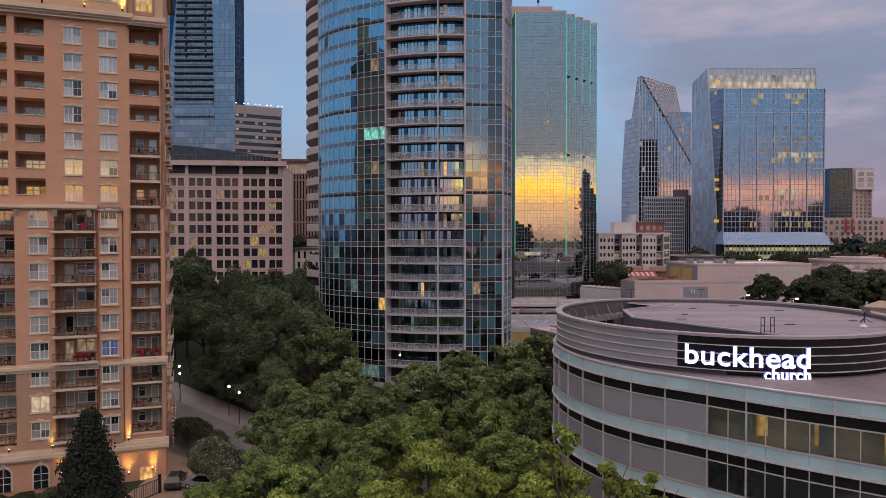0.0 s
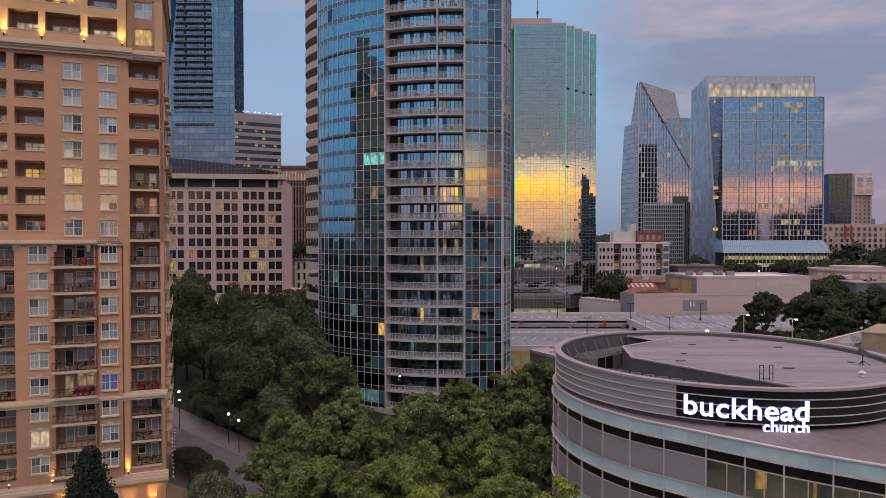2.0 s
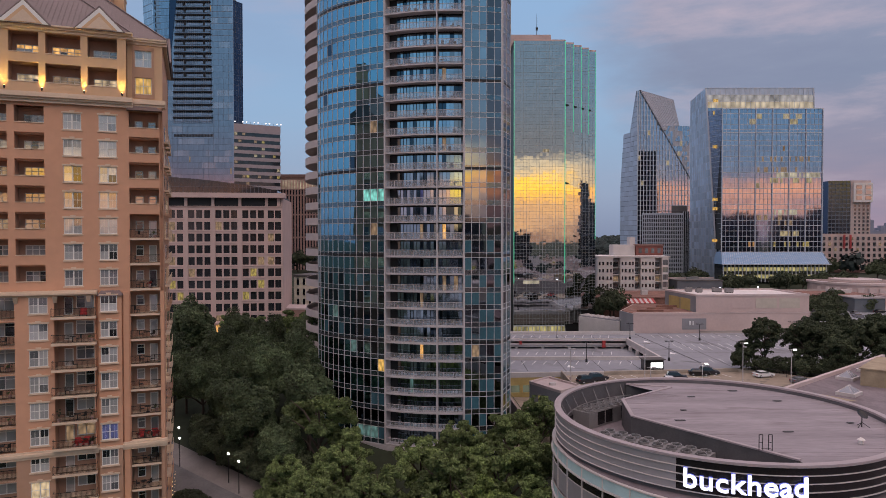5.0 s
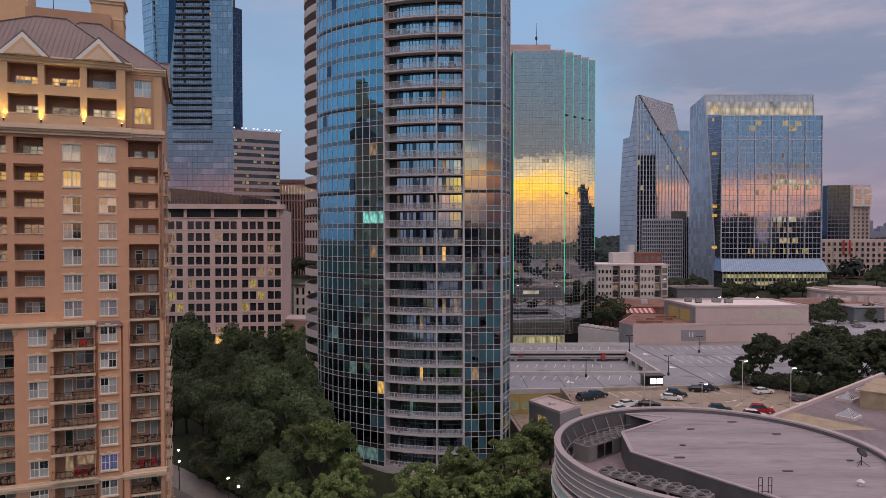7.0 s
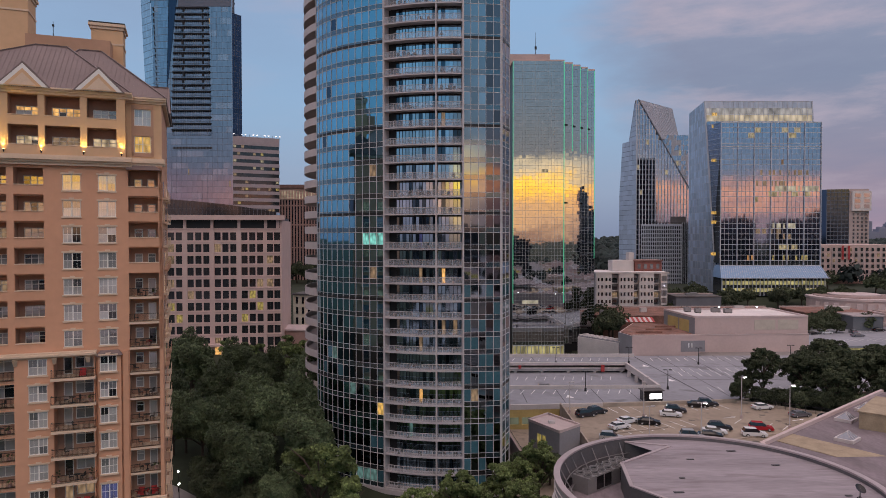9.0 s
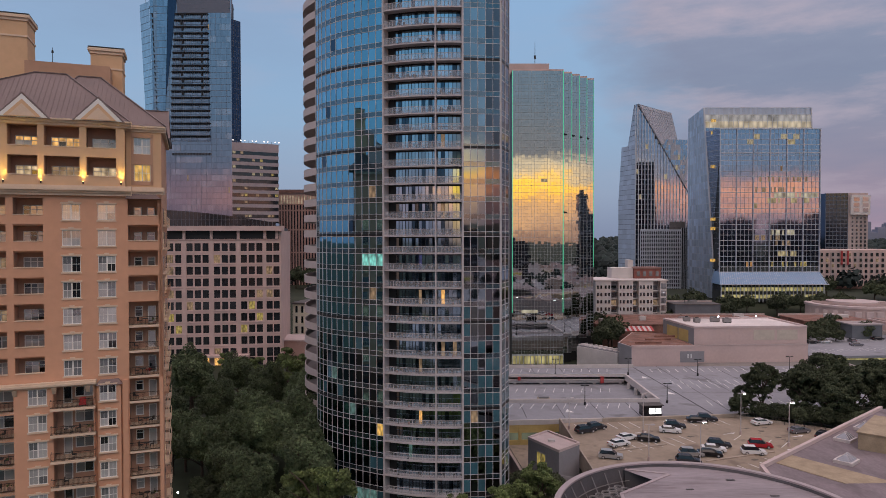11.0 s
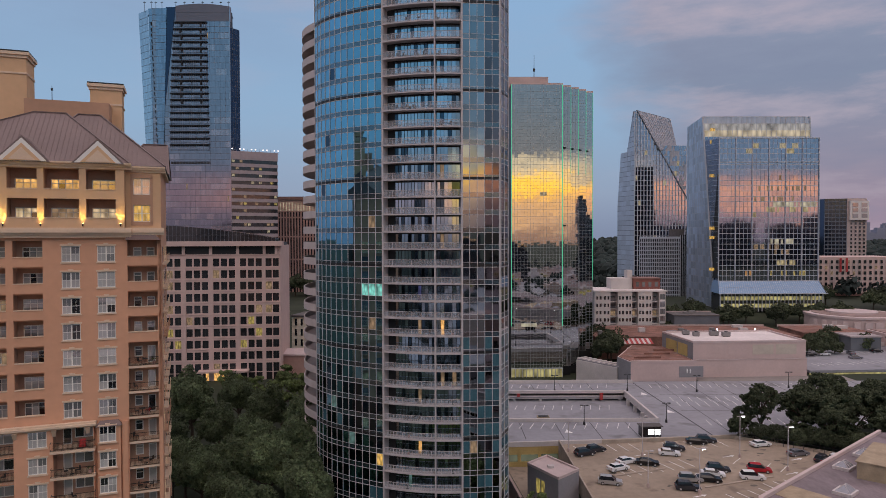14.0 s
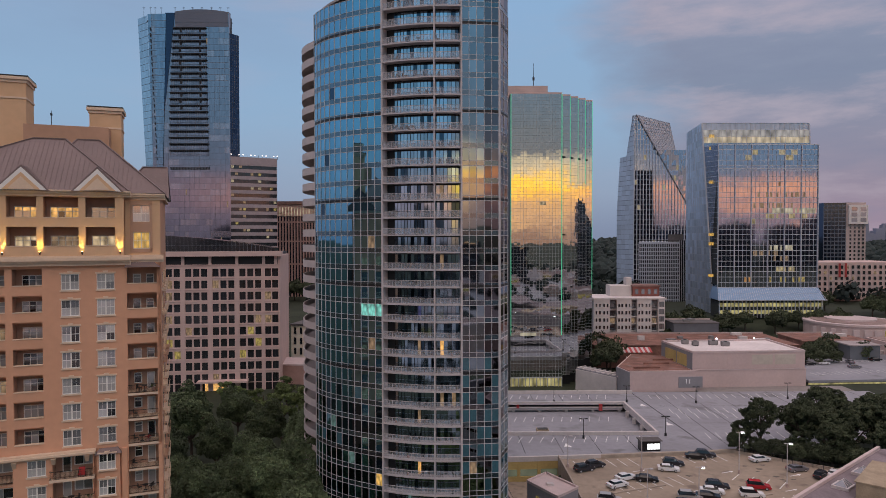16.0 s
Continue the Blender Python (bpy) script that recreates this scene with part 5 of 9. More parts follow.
def build_mirror_tower():
    rnd = random.Random(31)
    t = thing("mirror_tower", "mirrored glass office tower with stepped flank and green light lines", "tower")
    plan = [(26.2, 244), (45.1, 244.5), (45.1, 248), (48.8, 248.1), (48.8, 251.4), (52.4, 251.5), (52.4, 254.8), (55.9, 254.9), (55.9, 258.2), (59.3, 258.3), (59.3, 288), (26.2, 288)]
    low, top = 5.2, 112.2
    part("core", Mesh().prism([(x, y + .3) for x, y in plan], low, top - .4), black_metal, t)
    curtain(t, plan[0], plan[1], low + 3.4, top, 16, 82, gold_glass, gold_frame, rnd, 0.0012, 0.055, (lit_white_far, lit_pale_far), 0.0008)
    for i in (2, 4, 6, 8):
        curtain(t, plan[i], plan[i + 1], low + (3.4 if i < 6 else 8), top, 3, 82, gold_glass, gold_frame, rnd, 0.0012, 0.055)
        x, y = plan[i + 1]
        part("light_line", Mesh().box(x - .09, x + .02, y - .22, y, 80 if i < 8 else 40, top - .2), green_line, t, "green light line")
        for z in (89.4, 60.6 if i in (2, 6) else 41.0):
            part("fin", Mesh().hull([(x - 3.3, y - .3, z), (x - 1.9, y - 1.0, z), (x - 1.9, y - .2, z), (x - 3.3, y - .2, z)], [(x - 3.3, y - .3, z + .75), (x - 1.9, y - .9, z + .35), (x - 1.9, y - .2, z + .35), (x - 3.3, y - .2, z + .75)]), black_metal, t)
    for x, y in ((26.3, 243.95), (45.0, 244.4)):
        part("light_line", Mesh().box(x - .09, x + .09, y - .25, y, 24, top), green_line, t, "green light line")
    part("parapet", Mesh().prism([(x, y) for x, y in plan], top, top + .6), precast, t)
    part("roof_house", Mesh().box(24, 41, 252, 275, top + .6, top + 4.6), concrete, t)
    part("antenna", Mesh().tube((36.5, 258, top + 4.6), (36.5, 258, top + 14.5), .16, .05, 6).box(36.1, 36.9, 257.9, 258.1, top + 8, top + 9.2), black_metal, t)
    # lit lobby at the foot
    part("lobby", Mesh().slab(plan[0], plan[1], .3, low, low + 3.0, .0), lit_lobby, t, "lit lobby glazing")
    for i in range(15):
        x = 26.4 + 18.6 * i / 14
        part("lobby_column", Mesh().box(x - .12, x + .12, 243.6, 243.9, low, low + 3.3), gold_frame, t)
    part("lobby_beam", Mesh().slab(plan[0], plan[1], .5, low + 3.0, low + 3.4, .3), gold_frame, t)


def build_slate_tower():
    rnd = random.Random(32)
    t = thing("slate_tower", "tall slate-blue glass tower with dark balcony slots and a curved top", "tower")
    L, M, E, top = (-164.0, 386), (-119.6, 386), (-115.8, 391), 187.5
    part("core", Mesh().prism([(-168, 399), (-163.5, 387), (-120, 387), (-120, 392), (-130, 425), (-168, 425)], 8, top - 1), black_metal, t)
    # main face: dull bands and paler window bands, in panes
    stacks, nx, nz, h = {}, 60, 52, (top - 8) / 52
    for j in range(nz):
        run = 0
        for i in range(nx):
            if run <= 0:
                run, pale = rnd.choice((3, 5, 8, 12)), rnd.random() < (.32 if j % 2 else .03)
            run -= 1
            mat = slate_pale if pale else slate_glass
            if rnd.random() < .006:
                mat = rnd.choice((lit_pale, lit_dim))
            xa, xb = L[0] + (M[0] - L[0]) * i / nx, L[0] + (M[0] - L[0]) * (i + 1) / nx
            o = [rnd.gauss(0, .0016) for _ in range(3)]
            z = 8 + j * h
            stacks.setdefault(mat, Mesh()).quad((xa, 386, z), (xb, 386 + o[0], z), (xb, 386 + o[0] + o[1], z + h), (xa, 386 + o[1], z + h))
    for mat, m in stacks.items():
        part("glazing" if mat in (slate_glass, slate_pale) else "lit_window", m, mat, t, kind="stuff")
    m = Mesh()
    for j in range(nz + 1):
        m.box(L[0], M[0], 385.9, 386.0, 8 + j * h - .07, 8 + j * h + .07)
    part("rail", m, slate_frame, t, kind="stuff")
    m = Mesh()
    for i in range(0, nx + 1, 4):
        x = L[0] + (M[0] - L[0]) * i / nx
        m.box(x - .03, x + .03, 385.92, 386.0, 8, top)
    part("upright", m, slate_frame, t, kind="stuff")
    part("edge_fin", Mesh().box(M[0] - .3, M[0] + .1, 385.6, 386.2, 8, top + .5), slate_pale, t)
    curtain(t, M, E, 8, top - 11, 4, 56, slate_dark, slate_frame, rnd, 0.002, 0.10)
    curtain(t, E, (-126, 425), 8, top - 12, 10, 56, slate_dark, slate_frame, rnd, 0.002, 0.10)
    part("rear_top", Mesh().prism([(-119.4, 387), E, (-126, 424)], top - 12, top - 11), slate_dark, t)

    # paler wing that leans outward with height, and the folded sliver beside it
    def fold(lo, hi, mat, label, n):
        """lo and hi: left and right plan points at the foot and at the top."""
        m, fr = Mesh(), Mesh()
        for j in range(46):
            ga, gb = j / 46, (j + 1) / 46
            rows = []
            for g in (ga, gb):
                pl = [lo[0][k] + (hi[0][k] - lo[0][k]) * g for k in (0, 1)]
                pr = [lo[1][k] + (hi[1][k] - lo[1][k]) * g for k in (0, 1)]
                rows.append([(pl[0] + (pr[0] - pl[0]) * i / n, pl[1] + (pr[1] - pl[1]) * i / n, 8 + (top - 8) * g) for i in range(n + 1)])
            for i in range(n):
                m.quad(rows[0][i], rows[0][i + 1], rows[1][i + 1], rows[1][i])
            p, q = rows[0][0], rows[0][-1]
            fr.hull([(p[0], p[1] - .12, p[2] - .07), (q[0], q[1] - .12, q[2] - .07), (q[0], q[1], q[2] - .07), (p[0], p[1], p[2] - .07)], [(p[0], p[1] - .12, p[2] + .07), (q[0], q[1] - .12, q[2] + .07), (q[0], q[1], q[2] + .07), (p[0], p[1], p[2] + .07)])
        face = part("folded_face", m, mat, t, label)
        part("rail", fr, slate_frame, face, kind="stuff")

    fold([(-166.0, 391), (-161.0, 386.4)], [(-175.8, 395), (-167.5, 388.5)], pale_wing_glass, "paler blue leaning glass face", 10)
    fold([(-161.4, 386.0), (-160.9, 385.8)], [(-166.4, 386.4), (-155.5, 385.4)], wing_blue, "blue folded glass sliver", 10)
    for j in range(23):
        z = 104 + j * 3.35
        x = -162.4 - 2.9 * (z - 107) / 72
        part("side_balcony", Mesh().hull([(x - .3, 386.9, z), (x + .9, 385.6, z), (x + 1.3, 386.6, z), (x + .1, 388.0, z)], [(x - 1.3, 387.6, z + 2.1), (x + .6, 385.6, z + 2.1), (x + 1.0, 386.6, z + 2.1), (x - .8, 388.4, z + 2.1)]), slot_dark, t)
    # dark face that paints in the shaded return between folded sliver and main face
    m = Mesh().hull([(-157.9, 385.7, 128), (-157.6, 385.6, 128), (-157.6, 386.0, 128), (-157.9, 386.0, 128)], [(-156.0, 385.7, top + .6), (-150.6, 385.6, top + .6), (-150.6, 386.0, top + .6), (-156.0, 386.0, top + .6)])
    part("shaded_return", m, slate_dark, t, "dark face painted as a shaded return")
    # balcony slots: near-black sheets paint the shade under each slab, glazing below
    rows = 20
    for j in range(rows):
        z = 106.3 + j * 3.67
        g = j / (rows - 1)
        x0, x1 = -154.3 + 2.9 * g * g, -132.0 - .9 * g
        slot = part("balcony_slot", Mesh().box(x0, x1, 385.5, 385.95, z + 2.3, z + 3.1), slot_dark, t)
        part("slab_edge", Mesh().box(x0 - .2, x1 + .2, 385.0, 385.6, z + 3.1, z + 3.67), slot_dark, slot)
        part("glazing_band", Mesh().box(x0, x1, 385.55, 385.95, z, z + 2.3), slot_glass, slot)
        part("balcony_rail", Mesh().box(x0, x1, 385.05, 385.2, z + .95, z + 1.1), slate_pale, slot)
        m = Mesh()
        for i in range(17):
            x = x0 + (x1 - x0) * (i + .5) / 17
            m.box(x - .05, x + .05, 385.3, 385.55, z, z + 3.1)
        part("mullion_screen", m, slate_frame, slot, kind="stuff")
        if j > 6:
            part("divider", Mesh().box(-148.2 + .6 * (j % 2), -147.2 + .6 * (j % 2), 384.9, 385.5, z + .9, z + 3.2), slot_dark, slot)
            part("divider", Mesh().box(-136.6, -135.8, 384.9, 385.5, z + .9, z + 3.2), slot_dark, slot)
    part("louvre", Mesh().box(-154.0, -131.6, 385.6, 385.95, 98.6, 100.0), slot_dark, t)
    for i in range(26):
        part("louvre_bar", Mesh().box(-153.6 + i * .86, -153.3 + i * .86, 385.5, 385.62, 98.6, 100.0), slate_frame, t)
    # arched crown
    crown = [(-150.6 + 31.0 * i / 12, top + 2.6 * math.sin(math.pi * (i + 3.0) / 17)) for i in range(13)]
    outline = [(-150.6, top - 7.4), (-119.6, top - 7.4)] + crown[::-1]
    m = Mesh().hull([(x, 385.85, z) for x, z in outline], [(x, 388.5, z) for x, z in outline])
    cap = part("crown", m, crown_slate, t)
    for i in range(1, 4):
        part("crown_joint", Mesh().box(-150.4, -119.8, 385.78, 385.86, top - 7.4 + i * 2.5, top - 7.3 + i * 2.5), slate_frame, cap)
    for x in (-170, -166, -163.5, -160, -152, -147, -142, -136.5, -131, -126, -121.5):
        part("mast", Mesh().tube((x, 390, top - 1), (x, 390, top + 5.4), .12, .08, 5).box(x - .7, x + .7, 389.9, 390.1, top + 4.6, top + 4.9), black_metal, t)
    part("roof_deck", Mesh().prism([(-172, 395), (-156, 386.5), (-120, 388), (-122, 400), (-168, 402)], top - 1.4, top - .9), slate_frame, t)


def build_banded_block():
    rnd = random.Random(38)
    t = thing("banded_block", "pinkish office block with dark ribbon windows and lamps along the roof", "building")
    a, b, c = (-119, 384), (-95.5, 396), (-108, 430)
    part("core", Mesh().prism([a, b, c, (-119, 430)], 8, 105), ribbon_glass, t)
    for j in range(23):
        z = 12 + j * 4.05
        m = Mesh().follow([a, b, c], .5, z, z + 2.0, .25)
        part("spandrel", m, banded_panel, t)
        for i in range(12):
            if rnd.random() < .16:
                p, q = [(a[0] + (b[0] - a[0]) * f, a[1] + (b[1] - a[1]) * f) for f in (i / 12 + .01, i / 12 + .07)]
                part("lit_window", Mesh().slab(p, q, .05, z + 2.5, z + 3.9, .06), rnd.choice((lit_pale_far, lit_dim, lit_yellow_dim)), t)
    part("parapet", Mesh().follow([a, b, c], .6, 102.0, 106.0, .3), banded_panel, t)
    for i in range(13):
        f = i / 12
        x, y = a[0] + (b[0] - a[0]) * f, a[1] + (b[1] - a[1]) * f + 2
        lamp = part("mast", Mesh().tube((x, y, 105.5), (x, y, 107.6), .1, .08, 5), black_metal, t)
        if i % 3 != 1:
            part("roof_lamp", Mesh().box(x - .35, x + .35, y - .3, y - .05, 107.2, 107.7), lamp_far, lamp)


def build_red_tower():
    t = thing("red_tower", "red-brown masonry tower with vertical window strips", "tower")
    part("core", Mesh().box(-118, -70, 470.5, 505, 8, 76), ribbon_glass, t)
    for i in range(24):
        x = -118 + i * 2.05
        part("pier", Mesh().box(x, x + 1.05, 469.8, 470.6, 8, 74), red_brick, t)
    for z in (8, 24, 40, 56, 69.5):
        part("spandrel", Mesh().box(-118, -70, 469.9, 470.6, z, z + 1.0), red_brick, t)
    part("crown_wall", Mesh().box(-118.4, -70, 469.6, 505, 74, 84), red_brick, t)
    for i in range(24):
        x = -118 + i * 2.05
        part("crown_lamp", Mesh().box(x + .3, x + .9, 469.2, 469.6, 74.5, 80.5), lit_crown, t, "warm uplit strip of the crown")
    part("cornice", Mesh().box(-118.8, -70, 468.9, 505, 82.4, 84.6), coral_panel, t)
    m = thing("low_white_block", "cream low-rise with dark window slots", "building", (-58, 262, 0), -14)
    part("wall", Mesh().box(0, 36, 0, 14, 8, 25.5), cream_paint, m)
    part("roof", Mesh().box(-.4, 36.4, -.4, 14.4, 25.5, 26.2), roof_dark, m)
    for i in range(14):
        for j in range(4):
            part("window", Mesh().box(1.2 + i * 2.5, 2.1 + i * 2.5, -.04, .1, 10.2 + j * 4, 12.8 + j * 4), dark_glass, m)
    m = thing("low_red_block", "low brick building with pale roof", "building", (-66, 232, 0), -8)
    part("wall", Mesh().box(0, 30, 0, 12, 8, 16), red_brick, m)
    part("roof", Mesh().box(-.3, 30.3, -.3, 12.3, 16, 16.5), coping_pink, m)


def build_office_block():
    rnd = random.Random(33)
    t = thing("office_block", "pink precast office block with a grid of dark windows", "building", (-53.4, 222.7, 0), 7)
    W, H, TOP = 2.0, 2.6, 52.6
    part("core", Mesh().box(-75, -.4, .7, 30, 8, 55), black_metal, t)
    # window columns: pairs and triples between wide piers
    cols, bay0 = [], 0.0
    xs = [-1.2, -3.5]
    for g in range(7):
        base = -6.7 - g * 8.62
        xs += [base, base - 2.52, base - 5.04]
    xs = [x for x in xs if x > -73]
    rows = [48.6 - 3.86 * j for j in range(10)]
    edges = sorted([(x - W / 2, x + W / 2) for x in xs])
    for z in rows:
        m = Mesh().box(-75, .3, 0, .7, z + H / 2, z + 3.86 - H / 2)
        part("spandrel", m, precast, t)
        part("ledge", Mesh().box(-75, .35, -.12, .1, z - H / 2 - .5, z - H / 2 - .3), precast, t)
    x = -75
    for a, b in edges + [(.3, .3)]:
        if a > x:
            part("pier", Mesh().box(x, a, -.08 if a - x > 1 else .05, .7, 8, TOP - 1.9), precast, t)
        x = b
    n = 0
    for j, z in enumerate(rows):
        for x in xs:
            r = rnd.random()
            mat = ribbon_glass
            if r < 0.11 or (j in (4, 5) and -16 < x < -3 and r < 0.55) or (j in (0, 3) and -31 < x < -22 and r < .4):
                mat = rnd.choice((lit_yellow_dim, lit_dim))
            part("pane", Mesh().box(x - W / 2, x + W / 2, .45, .5, z - H / 2, z + H / 2), mat, t)
            if x > -40:
                part("window_bar", Mesh().box(x - .035, x + .035, .42, .46, z - H / 2, z + H / 2), black_metal, t)
    # recessed top storey and its slab
    part("top_slab", Mesh().box(-75, .3, 0, .7, 50.7, 51.3), precast, t)
    part("top_glazing", Mesh().box(-75, -.5, 1.0, 1.1, 51.3, 54.0), ribbon_glass, t)
    part("lit_room", Mesh().box(-19, -12.9, .95, 1.0, 51.6, 53.6), lit_teal_dim, t, "pale green lit room")
    for x in (-1.0, -4.9, -13.5, -22.1, -30.7, -39.3, -47.9, -56.5):
        part("top_pier", Mesh().box(x - .45, x + .45, .0, .9, 51.3, 54.0), precast, t)
    part("cornice", Mesh().box(-75, 1.2, -1.1, 3, 54.0, 55.6), precast, t)
    # dark curved roof screen
    m = Mesh()
    pts = [(-75 + 73.5 * i / 24, 61.2 - 4.6 * (max(0, i - 8) / 16) ** 2) for i in range(25)]
    outline = [(-75, 55.5), (-1.5, 55.5)] + pts[::-1]
    m.hull([(x, 1.5, z) for x, z in outline], [(x, 12, z) for x, z in outline])
    screen = part("roof_screen", m, ribbon_glass, t, "dark glazed roof screen with a curved top")
    m = Mesh()
    for i in range(58):
        x = -75 + i * 1.27
        k = min(23, int((x + 75) / 73.5 * 24))
        m.box(x, x + .08, 1.35, 1.5, 55.5, pts[k][1] - .1)
    m.box(-75, -2, 1.35, 1.5, 57.6, 57.7)
    part("screen_bar", m, slate_frame, screen, kind="stuff")
    part("entrance_canopy", Mesh().box(-26, -10, -3, .5, 12.6, 13.2), precast, t)
    part("entrance_glow", Mesh().box(-24, -17, .3, .5, 9, 12.4), lit_warm, t)
    # right flank
    part("flank", Mesh().box(-.4, .3, .7, 30, 8, 54.0), precast, t)


def build_pale_tower():
    rnd = random.Random(34)
    t = thing("pale_tower", "pale blue glass office tower with a leaning frame and lit rows", "tower", (3.1, 0, 0))
    y = 361
    # rear block: the front leans to the right towards its foot
    bl, br, tl, tr = (145.5, 30), (201.5, 30), (138.9, 120.9), (197, 120.9)
    part("core", Mesh().hull([(149.5, y + .4, 18), (199, y + .4, 18), (200, 392, 18), (151, 392, 18)], [(144.5, y + .4, 120.5), (195.6, y + .4, 120.5), (197, 392, 120.5), (149, 392, 120.5)]), black_metal, t)
    crown, mid = Mesh(), Mesh()
    frames = Mesh()
    nx, nz = 44, 26
    stacks = {}
    for j in range(nz):
        for i in range(nx):
            q = []
            for s, r in ((i, j), (i + 1, j), (i + 1, j + 1), (i, j + 1)):
                f, g = s / nx, r / nz
                z = 27.5 + (120.9 - 27.5) * g
                x = bl[0] + (tl[0] - bl[0]) * g + f * ((br[0] - bl[0]) * (1 - g) + (tr[0] - tl[0]) * g)
                q.append((x, y + rnd.uniform(-.004, .004), z))
            mat = blue_glass
            if j == nz - 3:
                mat = lit_crown
            elif j == nz - 2:
                mat = lit_crown_dim
            elif j >= nz - 1:
                mat = flank_soft
            stacks.setdefault(mat, Mesh()).quad(*q)
    for mat, m in stacks.items():
        part("glazing", m, mat, t, kind="stuff")
    for i in range(0, nx + 1, 2):
        f = i / nx
        xb, xt = bl[0] + (br[0] - bl[0]) * f, tl[0] + (tr[0] - tl[0]) * f
        frames.tube((xb, y - .1, 27.5), (xt, y - .1, 120.9), .10, .10, 4)
    for j in range(nz + 1):
        g = j / nz
        z = 27.5 + 93.4 * g
        x0 = bl[0] + (tl[0] - bl[0]) * g
        x1 = br[0] + (tr[0] - br[0]) * g
        frames.box(x0, x1, y - .15, y, z - .12, z + .12)
    part("frame", frames, pale_frame, t, kind="stuff")
    part("edge_beam", Mesh().tube((bl[0], y - .3, 27.5), (tl[0], y - .3, 120.9), .5, .5, 6), pale_frame, t)
    part("edge_beam", Mesh().tube((br[0], y - .3, 27.5), (tr[0], y - .3, 120.9), .4, .4, 6), pale_frame, t)
    # left flank
    m, fr = Mesh(), Mesh()
    for j in range(26):
        for i in range(10):
            q = []
            for s, r in ((i, j), (i + 1, j), (i + 1, j + 1), (i, j + 1)):
                f, g = s / 10, r / 26
                z = 18 + 102.9 * g
                xf = bl[0] + (tl[0] - bl[0]) * g
                q.append((144.2 * (1 - f) + xf * f, 397 + (y - 397) * f + rnd.uniform(-.01, .01), z))
            m.quad(*q)
        z = 18 + 102.9 * j / 26
        g = j / 26
        fr.hull([(144.1, 397, z - .1), (bl[0] + (tl[0] - bl[0]) * g - .1, y, z - .1), (bl[0] + (tl[0] - bl[0]) * g + .2, y, z - .1), (144.4, 397, z - .1)], [(144.1, 397, z + .1), (bl[0] + (tl[0] - bl[0]) * g - .1, y, z + .1), (bl[0] + (tl[0] - bl[0]) * g + .2, y, z + .1), (144.4, 397, z + .1)])
    for i in range(1, 10):
        f = i / 10
        fr.tube((144.2 * (1 - f) + bl[0] * f - .1, 397 + (y - 397) * f, 18), (144.2 * (1 - f) + tl[0] * f - .1, 397 + (y - 397) * f, 120.9), .09, .09, 4)
    part("flank_glazing", m, flank_tint, t)
    part("flank_rail", fr, pale_frame, t, kind="stuff")
    # front block
    fl, fr_, yf, zt = 144.3, 197.2, 352.0, 108.3
    part("front_core", Mesh().box(fl + .3, fr_ - .3, yf + .4, y - .3, 34, zt - .3), black_metal, t)
    bands = ((14, .53, .98, lit_white_far, .8), (13, .47, .67, lit_yellow_far, .8), (13, .71, .78, lit_yellow_far, 1), (13, .84, .90, lit_yellow_far, 1), (12, .33, .37, lit_yellow_far, 1), (15, .3, .8, lit_dim, .35),
             (7, .50, .74, lit_white_far, .6), (6, .30, .60, lit_dim, .4), (3, .58, .77, lit_yellow_far, .6), (1, .48, .96, lit_yellow_dim, .3), (1, .26, .40, lit_warm_far, .3), (5, .55, .9, lit_dim, .35),
             (25, .34, .40, lit_yellow_far, 1), (25, .60, .66, lit_pale_far, 1), (25, .72, .80, lit_pale_far, .7), (24, .28, .33, lit_pale_far, 1), (24, .67, .74, lit_yellow_far, 1), (19, .60, .63, lit_warm_far, 1), (17, .3, .9, lit_dim, .2))
    stacks, fine, nx, nz = {}, Mesh(), 48, 27
    h = (zt - 32.7) / nz
    for j in range(nz):
        for i in range(nx):
            f = (i + .5) / nx
            mat = blue_glass
            for row, f0, f1, lamp, often in bands:
                if row == j and f0 < f < f1 and rnd.random() < often:
                    mat = lamp
            o = [rnd.gauss(0, .0012), rnd.gauss(0, .0020)]
            xa, xb, z = fl + (fr_ - fl) * i / nx, fl + (fr_ - fl) * (i + 1) / nx, 32.7 + j * h
            stacks.setdefault(mat, Mesh()).quad((xa, yf, z), (xb, yf + o[0], z), (xb, yf + o[0] + o[1], z + h), (xa, yf + o[1], z + h))
        fine.box(fl, fr_, yf - .14, yf, z + h - .14, z + h + .14)
    for i in range(0, nx + 1, 2):
        x = fl + (fr_ - fl) * i / nx
        fine.box(x - .05, x + .05, yf - .16, yf, 32.7, zt)
    for mat, m in stacks.items():
        part("glazing" if mat is blue_glass else "lit_window", m, mat, t, kind="stuff")
    part("mullion", fine, pale_frame, t, kind="stuff")
    curtain(t, (fr_, yf), (fr_, y), 32.7, zt, 4, 27, flank_glass, pale_frame, rnd, 0.0012, 0.1)
    for i in range(7):
        x = fl + (fr_ - fl) * i / 6
        part("fin", Mesh().box(x - .16, x + .16, yf - .6, yf, 32.7, zt), pale_frame, t)
    for z in (32.7, 95.5, zt - .2):
        part("belt", Mesh().box(fl, fr_, yf - .35, yf, z - .25, z + .25), pale_frame, t)
    m = Mesh().quad((146, y, 32.3), (fl, yf, 32.7), (fl, yf, zt), (139.8, y, zt))
    part("slanted_flank", m, side_blue, t)
    m = Mesh()
    for j in range(27):
        z = 37 + j * 2.73
        x = 146 + (139.8 - 146) * (z - 34) / (zt - 34)
        m.tube((144.3, 351.9, z), (x, y - .1, z), .08, .08, 4)
    part("side_rail", m, pale_frame, t, kind="stuff")
